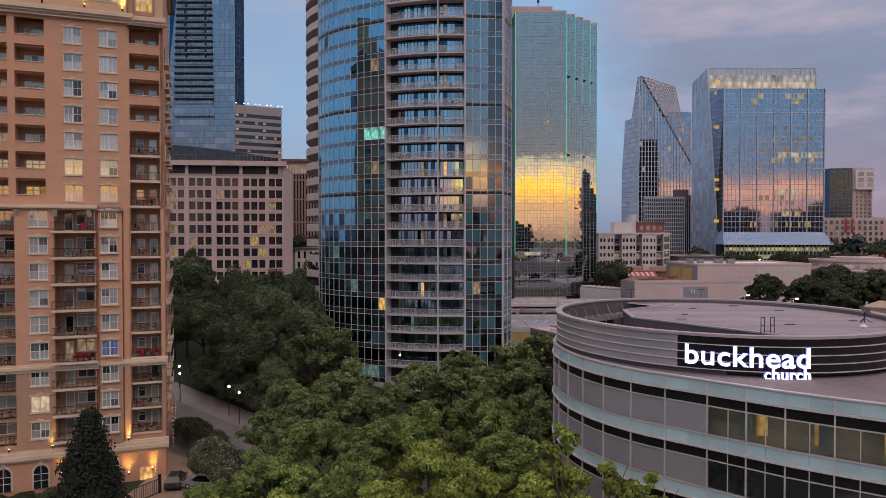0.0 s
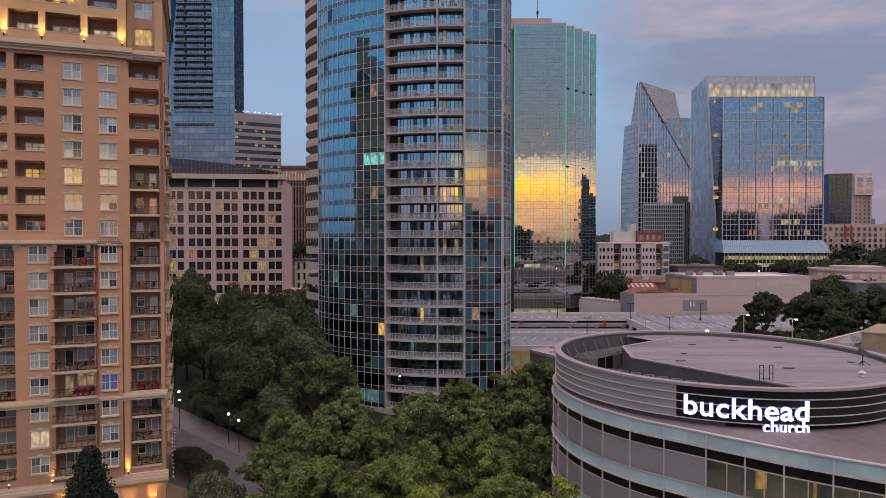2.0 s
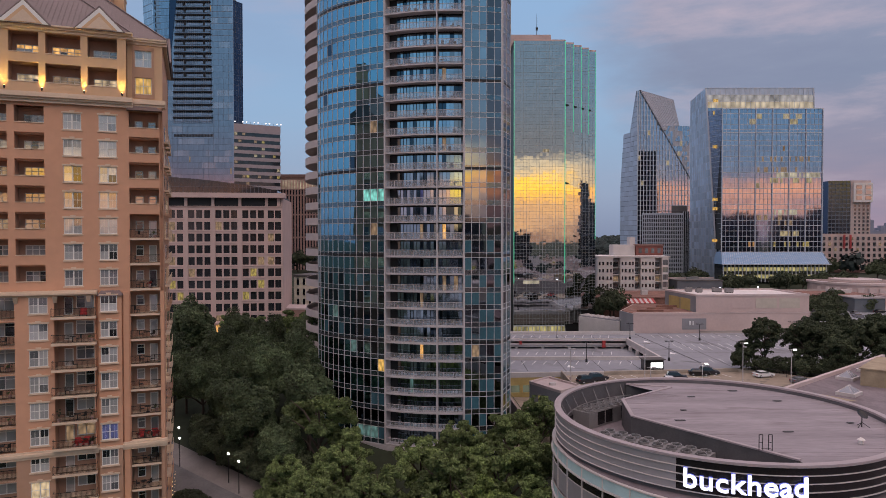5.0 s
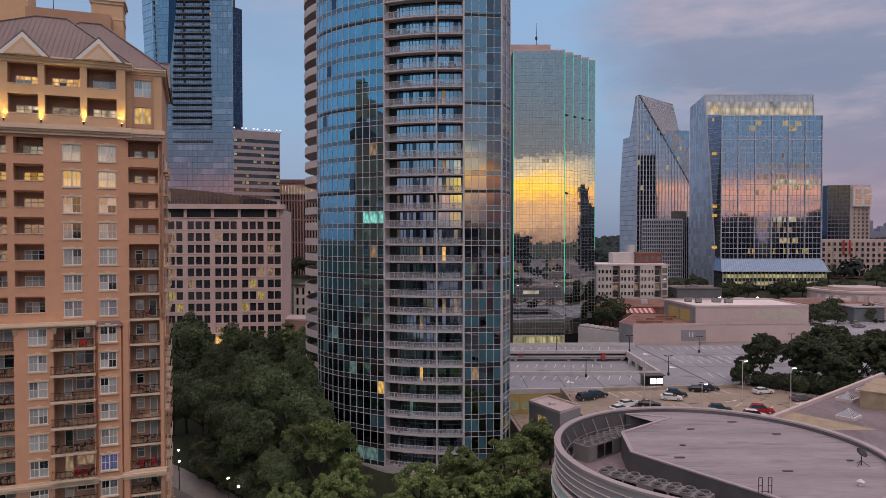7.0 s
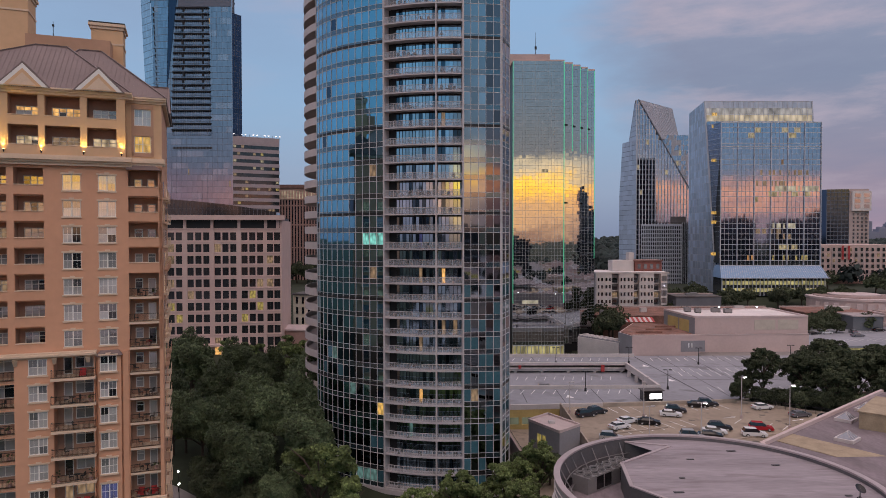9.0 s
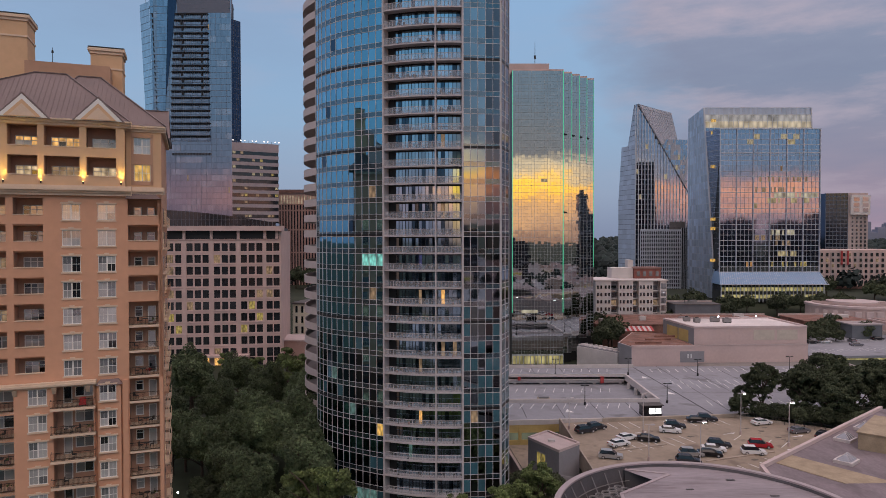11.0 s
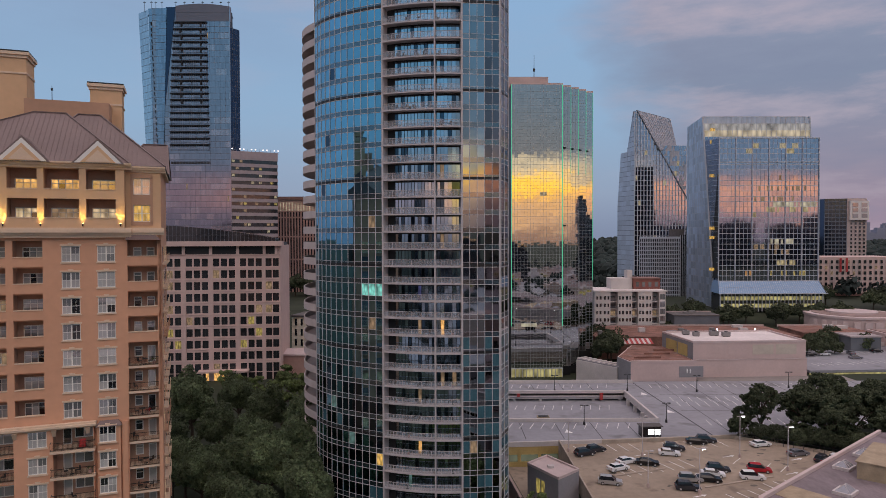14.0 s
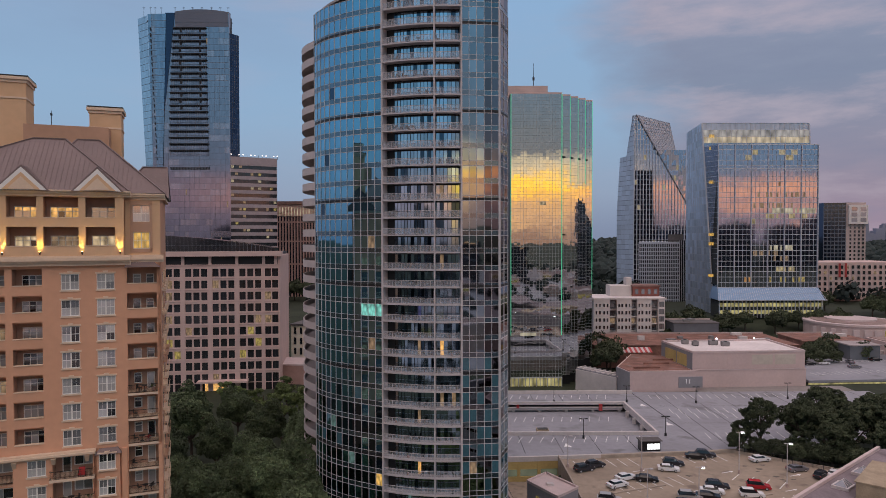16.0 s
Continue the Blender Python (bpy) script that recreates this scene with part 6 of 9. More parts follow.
    for z in (106, 88, 60, 55, 38, 112.5):
        part("lit_corner", Mesh().box(141.5, 144.0, 356.5, 357.2, z, z + 1.6), lit_yellow, t, "yellow-lit stair landing")
    # skirt and lobby
    m = Mesh().hull([(143, 347.5, 26.4), (199.2, 347.5, 26.4), (201.5, y, 26.4), (144, y, 26.4)], [(144.3, 351.8, 32.8), (197.4, 351.8, 32.8), (200.8, y, 32.8), (145, y, 32.8)])
    skirt = part("skirt", m, skirt_glass, t, "sloping blue glass skirt over the lobby")
    m = Mesh()
    for i in range(49):
        f = i / 48
        m.tube((143 + 56.8 * f, 347.4, 26.4), (144.3 + 53.1 * f, 351.7, 32.8), .06, .06, 4)
    m.box(142.8, 200, 347.2, 347.5, 26.2, 26.6).tube((143.6, 349.6, 29.6), (198.6, 349.6, 29.6), .06, .06, 4)
    part("skirt_bar", m, pale_frame, skirt, kind="stuff")
    part("lobby", Mesh().box(144, 199, 349.5, 360, 17, 26.4), ribbon_glass, t)
    for i in range(28):
        x = 144 + i * 2.0
        part("lobby_column", Mesh().box(x, x + .28, 348.6, 349.4, 17, 26.4), pale_frame, t)
    for z in (22.8, 19.0):
        part("lobby_light", Mesh().box(144.2, 198.8, 349.3, 349.48, z, z + 2.0), lit_lobby, t, "lit lobby glazing")


def build_pointed_tower():
    rnd = random.Random(35)
    t = thing("pointed_tower", "grey glass tower with a sharply sloped crown", "tower", (5.0, 0, 0))
    y = 508
    xl, xr = 143.5, 184.5
    def edge(x):
        return 151.7 + (83.3 - 151.7) * (x - 145) / (xr - 145)
    part("core", Mesh().hull([(xl, y + .5, 15), (xr, y + .5, 15), (xr, 540, 15), (141, 540, 15)], [(xl + .5, y + .5, 83), (xr, y + .5, 83), (xr, 540, 83), (142, 540, 83)]), black_metal, t)
    stacks, fr = {}, Mesh()
    nx = 17
    for i in range(nx):
        xa, xb = xl + (xr - xl) * i / nx, xl + (xr - xl) * (i + 1) / nx
        for j in range(36):
            za, zb = 15 + j * 3.8, 18.8 + j * 3.8
            if za >= edge(max(xb, 145)):
                break
            mat = blue_glass if rnd.random() > .02 else lit_pale_far
            stacks.setdefault(mat, Mesh()).quad((xa, y + rnd.uniform(-.005, .005), za), (xb, y + rnd.uniform(-.005, .005), za), (xb, y, min(zb, edge(max(145, xb)))), (xa, y, min(zb, edge(max(145, xa)))))
            fr.box(xa, xb, y - .12, y, zb - .15, zb + .15) if zb < edge(max(145, xb)) else None
        fr.box(xa - .24, xa + .24, y - .6, y, 15, min(151, edge(max(145, xa))))
    for mat, m in stacks.items():
        part("glazing", m, mat, t, kind="stuff")
    part("frame", fr, pale_frame, t, kind="stuff")
    # sloping crown face behind the diagonal
    a, b, c, d = (145, y, 151.7), (162.5, y, edge(162.5)), (184, 532, 127), (179.5, 534, 149.5)
    m = Mesh()
    A, B, C, D = map(Vector, (a, b, c, d))
    for i in range(14):
        for j in range(10):
            q = []
            for s, r in ((i, j), (i + 1, j), (i + 1, j + 1), (i, j + 1)):
                f, g = s / 14, r / 10
                q.append((A * (1 - f) + D * f) * (1 - g) + (B * (1 - f) + C * f) * g)
            m.quad(*[q[0], q[3], q[2], q[1]])
    part("crown_slope", m, crown_grey, t)
    m = Mesh()
    for i in range(15):
        f = i / 14
        p, q = A * (1 - f) + D * f, B * (1 - f) + C * f
        m.tube(tuple(p + Vector((0, -.2, .1))), tuple(q + Vector((0, -.2, .1))), .14, .14, 4)
    for j in range(11):
        g = j / 10
        p, q = A * (1 - g) + B * g, D * (1 - g) + C * g
        m.tube(tuple(p + Vector((0, -.2, .1))), tuple(q + Vector((0, -.2, .1))), .10, .10, 4)
    part("crown_grid", m, pale_frame, t, kind="stuff")
    part("crown_back", Mesh().hull([(146, y + .6, 82), (184, 533, 82), (184, 540, 82), (153, 540, 82)], [(145.2, y + .6, 151), (179, 534.5, 149), (179, 540, 149), (153, 540, 149)]), crown_grey, t)
    curtain(t, (163, 514), (186, 516), 83, 125.8, 12, 11, blue_glass, pale_frame, rnd, .001, .15, (lit_pale_far,), .06)
    part("rear_roof", Mesh().prism([(163, 514), (186, 516), (186, 540), (160, 540)], 80, 125.8), crown_grey, t)
    part("diagonal_beam", Mesh().tube((145, y - .4, 151.7), (xr, y - .4, 83.3), .5, .5, 6), slate_frame, t)
    # left flank: upright below, drawn in above, then a narrow slope up to the tip
    def outer(z):
        return 136.0 if z < 79 else 136.0 + 2.4 * min(1, (z - 79) / 42)
    m, fr = Mesh(), Mesh()
    for j in range(28):
        z0, z1 = 15 + j * 3.8, 18.7 + j * 3.8
        for i in range(4):
            q = []
            for f, z in ((i / 4, z0), (i / 4 + .25, z0), (i / 4 + .25, z1), (i / 4, z1)):
                q.append((outer(z) + (xl - outer(z)) * f, 528 + (y - 528) * f, z))
            m.quad(*q)
        fr.tube((outer(z0), 527.8, z0), (xl, y - .1, z0), .16, .16, 4)
    for i in range(1, 4):
        f = i / 4
        fr.tube((136 + (xl - 136) * f, 528 + (y - 528) * f - .1, 15), (138.4 + (xl - 138.4) * f, 528 + (y - 528) * f - .1, 121), .14, .14, 4)
    for j in range(8):
        g0, g1 = j / 8, (j + 1) / 8
        q = []
        for f, g in ((0, g0), (1, g0), (1, g1), (0, g1)):
            a = Vector((142.6, 526, 121)) * (1 - g) + Vector((143.2, 511, 151.5)) * g
            b = Vector((xl, y, 121)) * (1 - g) + Vector((145, y, 151.7)) * g
            q.append(a * (1 - f) + b * f)
        m.quad(*q)
        fr.tube(tuple(q[0]), tuple(q[1] + Vector((0, -.1, 0))), .16, .16, 4)
    m.quad((138.4, 528, 121.3), (xl, y, 121.3), (xl, y + 3, 121.3), (142.6, 526, 121.3))
    part("flank_glazing", m, flank_soft, t)
    part("flank_rail", fr, slate_frame, t, kind="stuff")
    part("tip_edge", Mesh().tube((xl, y - .2, 80), (145, y - .2, 151.8), .35, .35, 6), pale_frame, t)


def build_far_blocks():
    rnd = random.Random(36)
    g = thing("grid_block", "pale grey mid-rise office with a fine window grid", "building")
    part("wall", Mesh().prism([(129, 430), (155.3, 430), (163, 452), (137.5, 456)], 14, 56), grid_panel, g)
    for j in range(15):
        part("ribbon_window", Mesh().box(129.3, 155, 429.85, 430.1, 16.4 + j * 2.6, 18.3 + j * 2.6), grid_glass, g)
    for i in range(23):
        part("pier", Mesh().box(129 + i * 1.19, 129.4 + i * 1.19, 429.6, 430.1, 14, 55.4), grid_panel, g)
    part("dark_side", Mesh().prism([(155.5, 430.5), (159.5, 430.5), (166, 452), (162, 452)], 14, 57), ribbon_glass, g)
    for i in range(4):
        part("side_fin", Mesh().box(155.6 + i * 1.2, 155.8 + i * 1.2, 430.1, 430.6, 14, 57), grid_panel, g)
    part("roof_plant", Mesh().prism([(150, 436), (160, 436), (163, 448), (154, 448)], 56, 61), roof_dark, g)
    part("roof_rail", Mesh().tube((129, 430.2, 57), (155, 430.2, 57), .12, .12, 5), black_metal, g)

    g = thing("concrete_tower", "concrete and glass residential tower with a boxed top corner", "tower", (7.5, 0, 0))
    part("glass_side", Mesh().prism([(314, 556), (330, 552), (334, 585), (314, 585)], 20, 86.8), slate_dark, g)
    part("wall", Mesh().prism([(330, 552), (347.5, 553), (347.5, 585), (331, 585)], 20, 87), concrete, g)
    for j in range(20):
        part("floor_band", Mesh().slab((314, 556), (330, 552), .4, 22 + j * 3.25, 22.8 + j * 3.25, .3), slate_frame, g)
    for i in range(7):
        a = (314 + i * 2.66, 556 - i * .667)
        part("pier", Mesh().box(a[0] - .2, a[0] + .2, a[1] - .4, a[1], 20, 86), slate_frame, g)
    for j in range(17):
        for i in range(4):
            part("window", Mesh().box(333.5 + i * 3.6, 335 + i * 3.6, 552.2, 552.8, 23 + j * 3.25, 24.9 + j * 3.25), dark_glass, g)
    part("top_box", Mesh().box(332, 347.8, 550.4, 553, 69, 85), white_paint, g)
    for x in (334, 341.5):
        for z in (71, 75.5, 80):
            part("box_window", Mesh().box(x, x + 4.6, 550.2, 550.5, z, z + 3.2), blind_grey, g)

    g = thing("hotel_block", "pinkish low-rise hotel with red corner panels", "building")
    part("wall", Mesh().box(244, 300, 430, 460, 17, 42.6), precast, g)
    for x0, x1, mat in ((244, 246.5, concrete), (252, 256, concrete), (267, 273, concrete)):
        part("dark_panel", Mesh().box(x0, x1, 429.7, 430, 19, 41), mat, g)
    for j in range(6):
        for i in range(15):
            part("window", Mesh().box(245.5 + i * 3.6, 247 + i * 3.6, 429.6, 429.95, 20.5 + j * 3.6, 22.6 + j * 3.6), dark_glass if rnd.random() > .12 else lit_dim, g)
    for x in (258.5, 262.5):
        part("red_stripe", Mesh().box(x, x + 1.2, 429.3, 429.7, 33, 42), red_paint, g)
    part("red_base", Mesh().box(283, 299, 429, 430, 17, 22), red_paint, g)
    part("porch_light", Mesh().box(259, 262, 429.2, 429.6, 20, 24), lit_warm, g)
    part("porch", Mesh().box(243, 270, 424, 430, 18, 19.5), coral_panel, g)

    g = thing("white_apartments", "white mid-rise apartment house with stacked bays and shaded balconies", "building", (1.0, 0, -4.2))
    # wall behind the bays coloured dark for the shade in the balcony recesses
    part("wall", Mesh().box(69, 101.4, 302.4, 320, 12, 35.2), stucco_grey_far, g)
    for i, (a, b) in enumerate(((69, 76), (79.3, 85.8), (88.4, 94.9), (98.0, 100.9))):
        part("bay", Mesh().box(a, b, 300, 302.5, 12, 35.8), apartment_white, g)
        for j in range(6):
            z = 15.9 + j * 3.3
            for f in ((.14, .36, .64, .86) if i < 3 else (.25, .5, .75)):
                x = a + (b - a) * f
                w = .34 if f in (.14, .86) else .42
                part("window", Mesh().box(x - w, x + w, 299.9, 300.05, z, z + (1.5 if i < 3 else 2.4)), dark_glass if i < 3 else blind_grey, g)
    for a, b in ((76, 79.3), (85.8, 88.4), (94.9, 98.0)):
        for j in range(6):
            z = 15.0 + j * 3.3
            slab = part("balcony", Mesh().box(a, b, 300.3, 302.4, z - .25, z), apartment_white, g)
            part("railing", Mesh().box(a, b, 300.35, 300.42, z + 1.0, z + 1.08).box(a, b, 300.35, 300.42, z + .5, z + .55).box(a, b, 300.35, 300.42, z + .15, z + .2), slate_frame, slab)
            part("balcony_door", Mesh().box(a + .4, b - .5, 302.3, 302.42, z, z + 2.2), dark_glass if j % 3 else lit_dim, slab)
    part("roof_edge", Mesh().box(68.6, 101.8, 299.8, 320.5, 35.8, 36.4), apartment_white, g)
    part("roof", Mesh().box(69.2, 101.2, 300.6, 320, 36.4, 36.5), roof_pale, g)
    part("stair_tower", Mesh().box(78.4, 88.4, 309, 317, 36.4, 41.4), apartment_white, g)
    part("lift_tower", Mesh().box(86.6, 89.0, 311, 316, 41.4, 45.0), apartment_white, g)
    part("brick_penthouse", Mesh().box(88.6, 101, 308, 318, 36.4, 41.0), dark_brick, g)
    for i in range(4):
        part("penthouse_window", Mesh().box(89.8 + i * 2.9, 91.2 + i * 2.9, 307.9, 308.05, 37.6, 39.8), blind_grey, g)
    part("penthouse_roof", Mesh().box(88.2, 101.4, 307.6, 318.4, 41.0, 41.6), coral_panel, g)

    # high-rises behind the viewpoint, which show as dark shapes in the glass
    for x, y, w, h in ((158, -140, 11, 92), (169, -142, 8, 74), (110, -330, 30, 44), (60, -420, 26, 46), (10, -380, 34, 42), (-60, -420, 40, 50), (-130, -300, 30, 80), (330, -380, 40, 78), (400, -420, 36, 84), (470, -470, 50, 76), (540, -520, 40, 80), (610, -480, 60, 74), (690, -520, 40, 90), (250, -420, 44, 64), (-220, -260, 34, 86), (-300, -120, 40, 70), (-190, 40, 30, 64)):
        s = thing("city_tower", "dark city high-rise seen only as a reflection", "tower", group="skyline behind")
        part("shaft", Mesh().box(x, x + w, y - w, y, -2, h), ribbon_glass, s)
        part("roof_house", Mesh().box(x + w * .2, x + w * .6, y - w * .7, y - w * .3, h, h + 4), roof_dark, s)
        for j in range(int(h / 12)):
            part("floor_band", Mesh().box(x - .1, x + w + .1, y - .1, y + .15, 6 + j * 12, 7.2 + j * 12), slate_frame, s)
    # unseen low blocks added behind the viewpoint to brighten the mirrored ground
    for i in range(46):
        x, y = rnd.uniform(-140, 240), rnd.uniform(-420, -60)
        w, d, h = rnd.uniform(14, 36), rnd.uniform(12, 26), rnd.uniform(6, 15)
        s = thing("low_block", "made-up low pale block added to lighten reflections", "building", group="blocks behind")
        part("wall", Mesh().box(x, x + w, y - d, y, -2, h), rnd.choice((concrete, precast, white_paint, store_wall)), s)
        part("roof", Mesh().box(x - .3, x + w + .3, y - d - .3, y + .3, h, h + .5), rnd.choice((membrane, concrete)), s)
        if i % 3 == 0:
            part("lit_window", Mesh().box(x + 1, x + w - 1, y + .02, y + .1, h * .4, h * .65), lit_yellow_dim, s)
    # far skyline on the horizon
    for i in range(34):
        y = rnd.uniform(2600, 3300)
        k = rnd.uniform(0.63, 0.80) if i < 26 else rnd.uniform(.24, .30)
        x = k * y
        h = rnd.uniform(40, 105) if i < 26 else rnd.uniform(20, 45)
        w = rnd.uniform(18, 45)
        s = thing("distant_tower", "hazy distant high-rise on the skyline", "tower", group="far skyline")
        part("shaft", Mesh().box(x, x + w, y, y + w, 10, h), haze_grey, s)
        part("cap", Mesh().box(x + w * .2, x + w * .8, y + w * .2, y + w * .8, h, h + rnd.uniform(3, 10)), haze_grey, s)


roof_pale = material("pale_store_roof", (0.68, 0.61, 0.60), 0.8, vary=0.12, scale=0.1)
lamp_far = material("small_white_lamp", (0.9, 0.9, 0.9), 0.5, vary=0, emit=((1.0, 0.88, 0.84), 1.6))
cream_paint = material("cream_paint", (0.80, 0.72, 0.60), 0.75, vary=0.05, scale=0.3)
apartment_white = material("white_render", (0.64, 0.585, 0.565), 0.75, vary=0.05, scale=0.3)
dark_brick = material("dark_red_brick", (0.23, 0.085, 0.07), 0.85, vary=0.15, scale=0.6)
gold_frame = material("bronze_mullion", (0.42, 0.44, 0.45), 0.5, 0.2, vary=0.05)
green_line = material("green_light_strip", (0.1, 0.5, 0.3), 0.5, vary=0, emit=((0.10, 0.85, 0.48), 0.42))
slate_frame = material("slate_grey_metal", (0.15, 0.16, 0.19), 0.5, 0.3, vary=0.06)
slate_dark = material("dark_slate_glass", (0.045, 0.07, 0.12), 0.08, 0.9, vary=0.05, rand=0.2, island=True)
pale_wing_glass = material("pale_wing_glass", (0.40, 0.53, 0.60), 0.1, 0.9, vary=0.05, rand=0.12, island=True)
crown_slate = material("slate_crown_panel", (0.135, 0.135, 0.165), 0.35, 0.5, vary=0.06, scale=0.1)
slate_pale = material("lavender_slate_glass", (0.42, 0.40, 0.46), 0.12, 0.9, vary=0.06, rand=0.12, island=True)
wing_blue = material("blue_wing_glass", (0.27, 0.35, 0.46), 0.1, 0.9, vary=0.06, rand=0.15, island=True)
slot_glass = material("recessed_grey_glass", (0.27, 0.30, 0.38), 0.15, 0.7, vary=0.3, scale=0.3)
slot_dark = material("balcony_shade_black", (0.012, 0.013, 0.018), 0.8, vary=0.1)
ribbon_glass = material("dark_ribbon_glass", (0.025, 0.028, 0.034), 0.08, vary=0.2, ior=1.7, rand=0.2)
coral_panel = material("terracotta_panel", (0.24, 0.135, 0.115), 0.8, vary=0.12)
roof_dark = material("dark_flat_roof", (0.11, 0.10, 0.10), 0.85, vary=0.2, scale=0.1)
pale_frame = material("pale_grey_fin", (0.54, 0.55, 0.60), 0.4, 0.3, vary=0.05)
flank_glass = material("steel_blue_glass", (0.36, 0.43, 0.54), 0.08, 1.0, vary=0.05, rand=0.12, island=True)
flank_soft = material("brushed_blue_glass", (0.50, 0.55, 0.64), 0.45, 0.5, vary=0.05, rand=0.1, island=True)
skirt_glass = material("blue_skirt_glass", (0.20, 0.31, 0.47), 0.3, 0.3, vary=0.05)
crown_grey = material("grey_mesh_crown", (0.40, 0.40, 0.45), 0.5, 0.3, vary=0.05, rand=0.06, island=True)
red_paint = material("red_paint", (0.42, 0.05, 0.05), 0.6, vary=0.1)
# the haze of distance is put into this base colour
haze_grey = material("hazy_blue_grey", (0.22, 0.23, 0.30), 0.9, vary=0.08)
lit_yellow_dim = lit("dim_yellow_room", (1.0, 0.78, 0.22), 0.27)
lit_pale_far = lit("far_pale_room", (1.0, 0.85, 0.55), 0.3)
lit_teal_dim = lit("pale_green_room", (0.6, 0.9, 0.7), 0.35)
store_wall = material("tan_block_wall", (0.38, 0.30, 0.25), 0.8, vary=0.1)
grid_panel = material("blue_grey_panel", (0.50, 0.53, 0.60), 0.6, vary=0.06)
grid_glass = material("grid_window_glass", (0.10, 0.12, 0.16), 0.1, 0.7, vary=0.2, rand=0.3)
flank_tint = material("grey_blue_flank_glass", (0.44, 0.50, 0.60), 0.35, 0.75, vary=0.08, rand=0.25, island=True)
side_blue = material("deep_blue_side_glass", (0.36, 0.47, 0.64), 0.2, 0.8, vary=0.08)
lit_crown_dim = lit("dim_crown_glass", (0.86, 0.82, 0.80), 0.30, 0.35)
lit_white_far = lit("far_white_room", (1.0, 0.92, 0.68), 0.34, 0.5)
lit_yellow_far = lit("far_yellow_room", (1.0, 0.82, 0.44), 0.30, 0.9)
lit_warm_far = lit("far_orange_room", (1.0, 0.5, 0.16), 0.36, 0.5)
lit_crown = lit("lit_crown_glass", (1.0, 0.84, 0.60), 0.40, 0.35)
lit_lobby = lit("lit_lobby_glass", (0.9, 0.8, 0.35), 0.35, 0.5)
banded_panel = material("dull_pink_spandrel", (0.35, 0.285, 0.30), 0.7, vary=0.08)
stucco_grey_far = material("grey_recess_shade", (0.30, 0.28, 0.28), 0.8, vary=0.1)
build_mirror_tower()
build_slate_tower()
build_banded_block()
build_red_tower()
build_office_block()
build_pale_tower()
build_pointed_tower()
build_far_blocks()


# ---- decks, lots, streets and low buildings ----
def drape(name, centre, width, lift, mat, label, category, kind="structure"):
    """A strip of paving that follows the ground."""
    m = Mesh()
    pts = []
    for (ax, ay), (bx, by) in zip(centre, centre[1:]):
        n = max(2, int(math.hypot(bx - ax, by - ay) / 4))
        pts += [(ax + (bx - ax) * i / n, ay + (by - ay) * i / n) for i in range(n)]
    pts.append(centre[-1])
    for i, p in enumerate(pts):
        q, r = pts[max(0, i - 1)], pts[min(len(pts) - 1, i + 1)]
        dx, dy = r[0] - q[0], r[1] - q[1]
        n = math.hypot(dx, dy)
        for s in (1, -1):
            x, y = p[0] - dy / n * s * width / 2, p[1] + dx / n * s * width / 2
            m.v.append((x, y, ground_height(x, y) + lift))
    for i in range(len(pts) - 1):
        m.f.append((2 * i, 2 * i + 1, 2 * i + 3, 2 * i + 2))
    return solo(name, m, mat, label, category, kind)


def stripes(parent, x0, y0, dx, dy, n, lx, ly, z, name="parking_line"):
    m = Mesh()
    for i in range(n):
        x, y = x0 + dx * i, y0 + dy * i
        l = math.hypot(lx, ly)
        ox, oy = -ly / l * .075, lx / l * .075
        m.prism([(x - ox, y - oy), (x + lx - ox, y + ly - oy), (x + lx + ox, y + ly + oy), (x + ox, y + oy)], z, z + .012)
    return part(name, m, line_white, parent, kind="stuff")


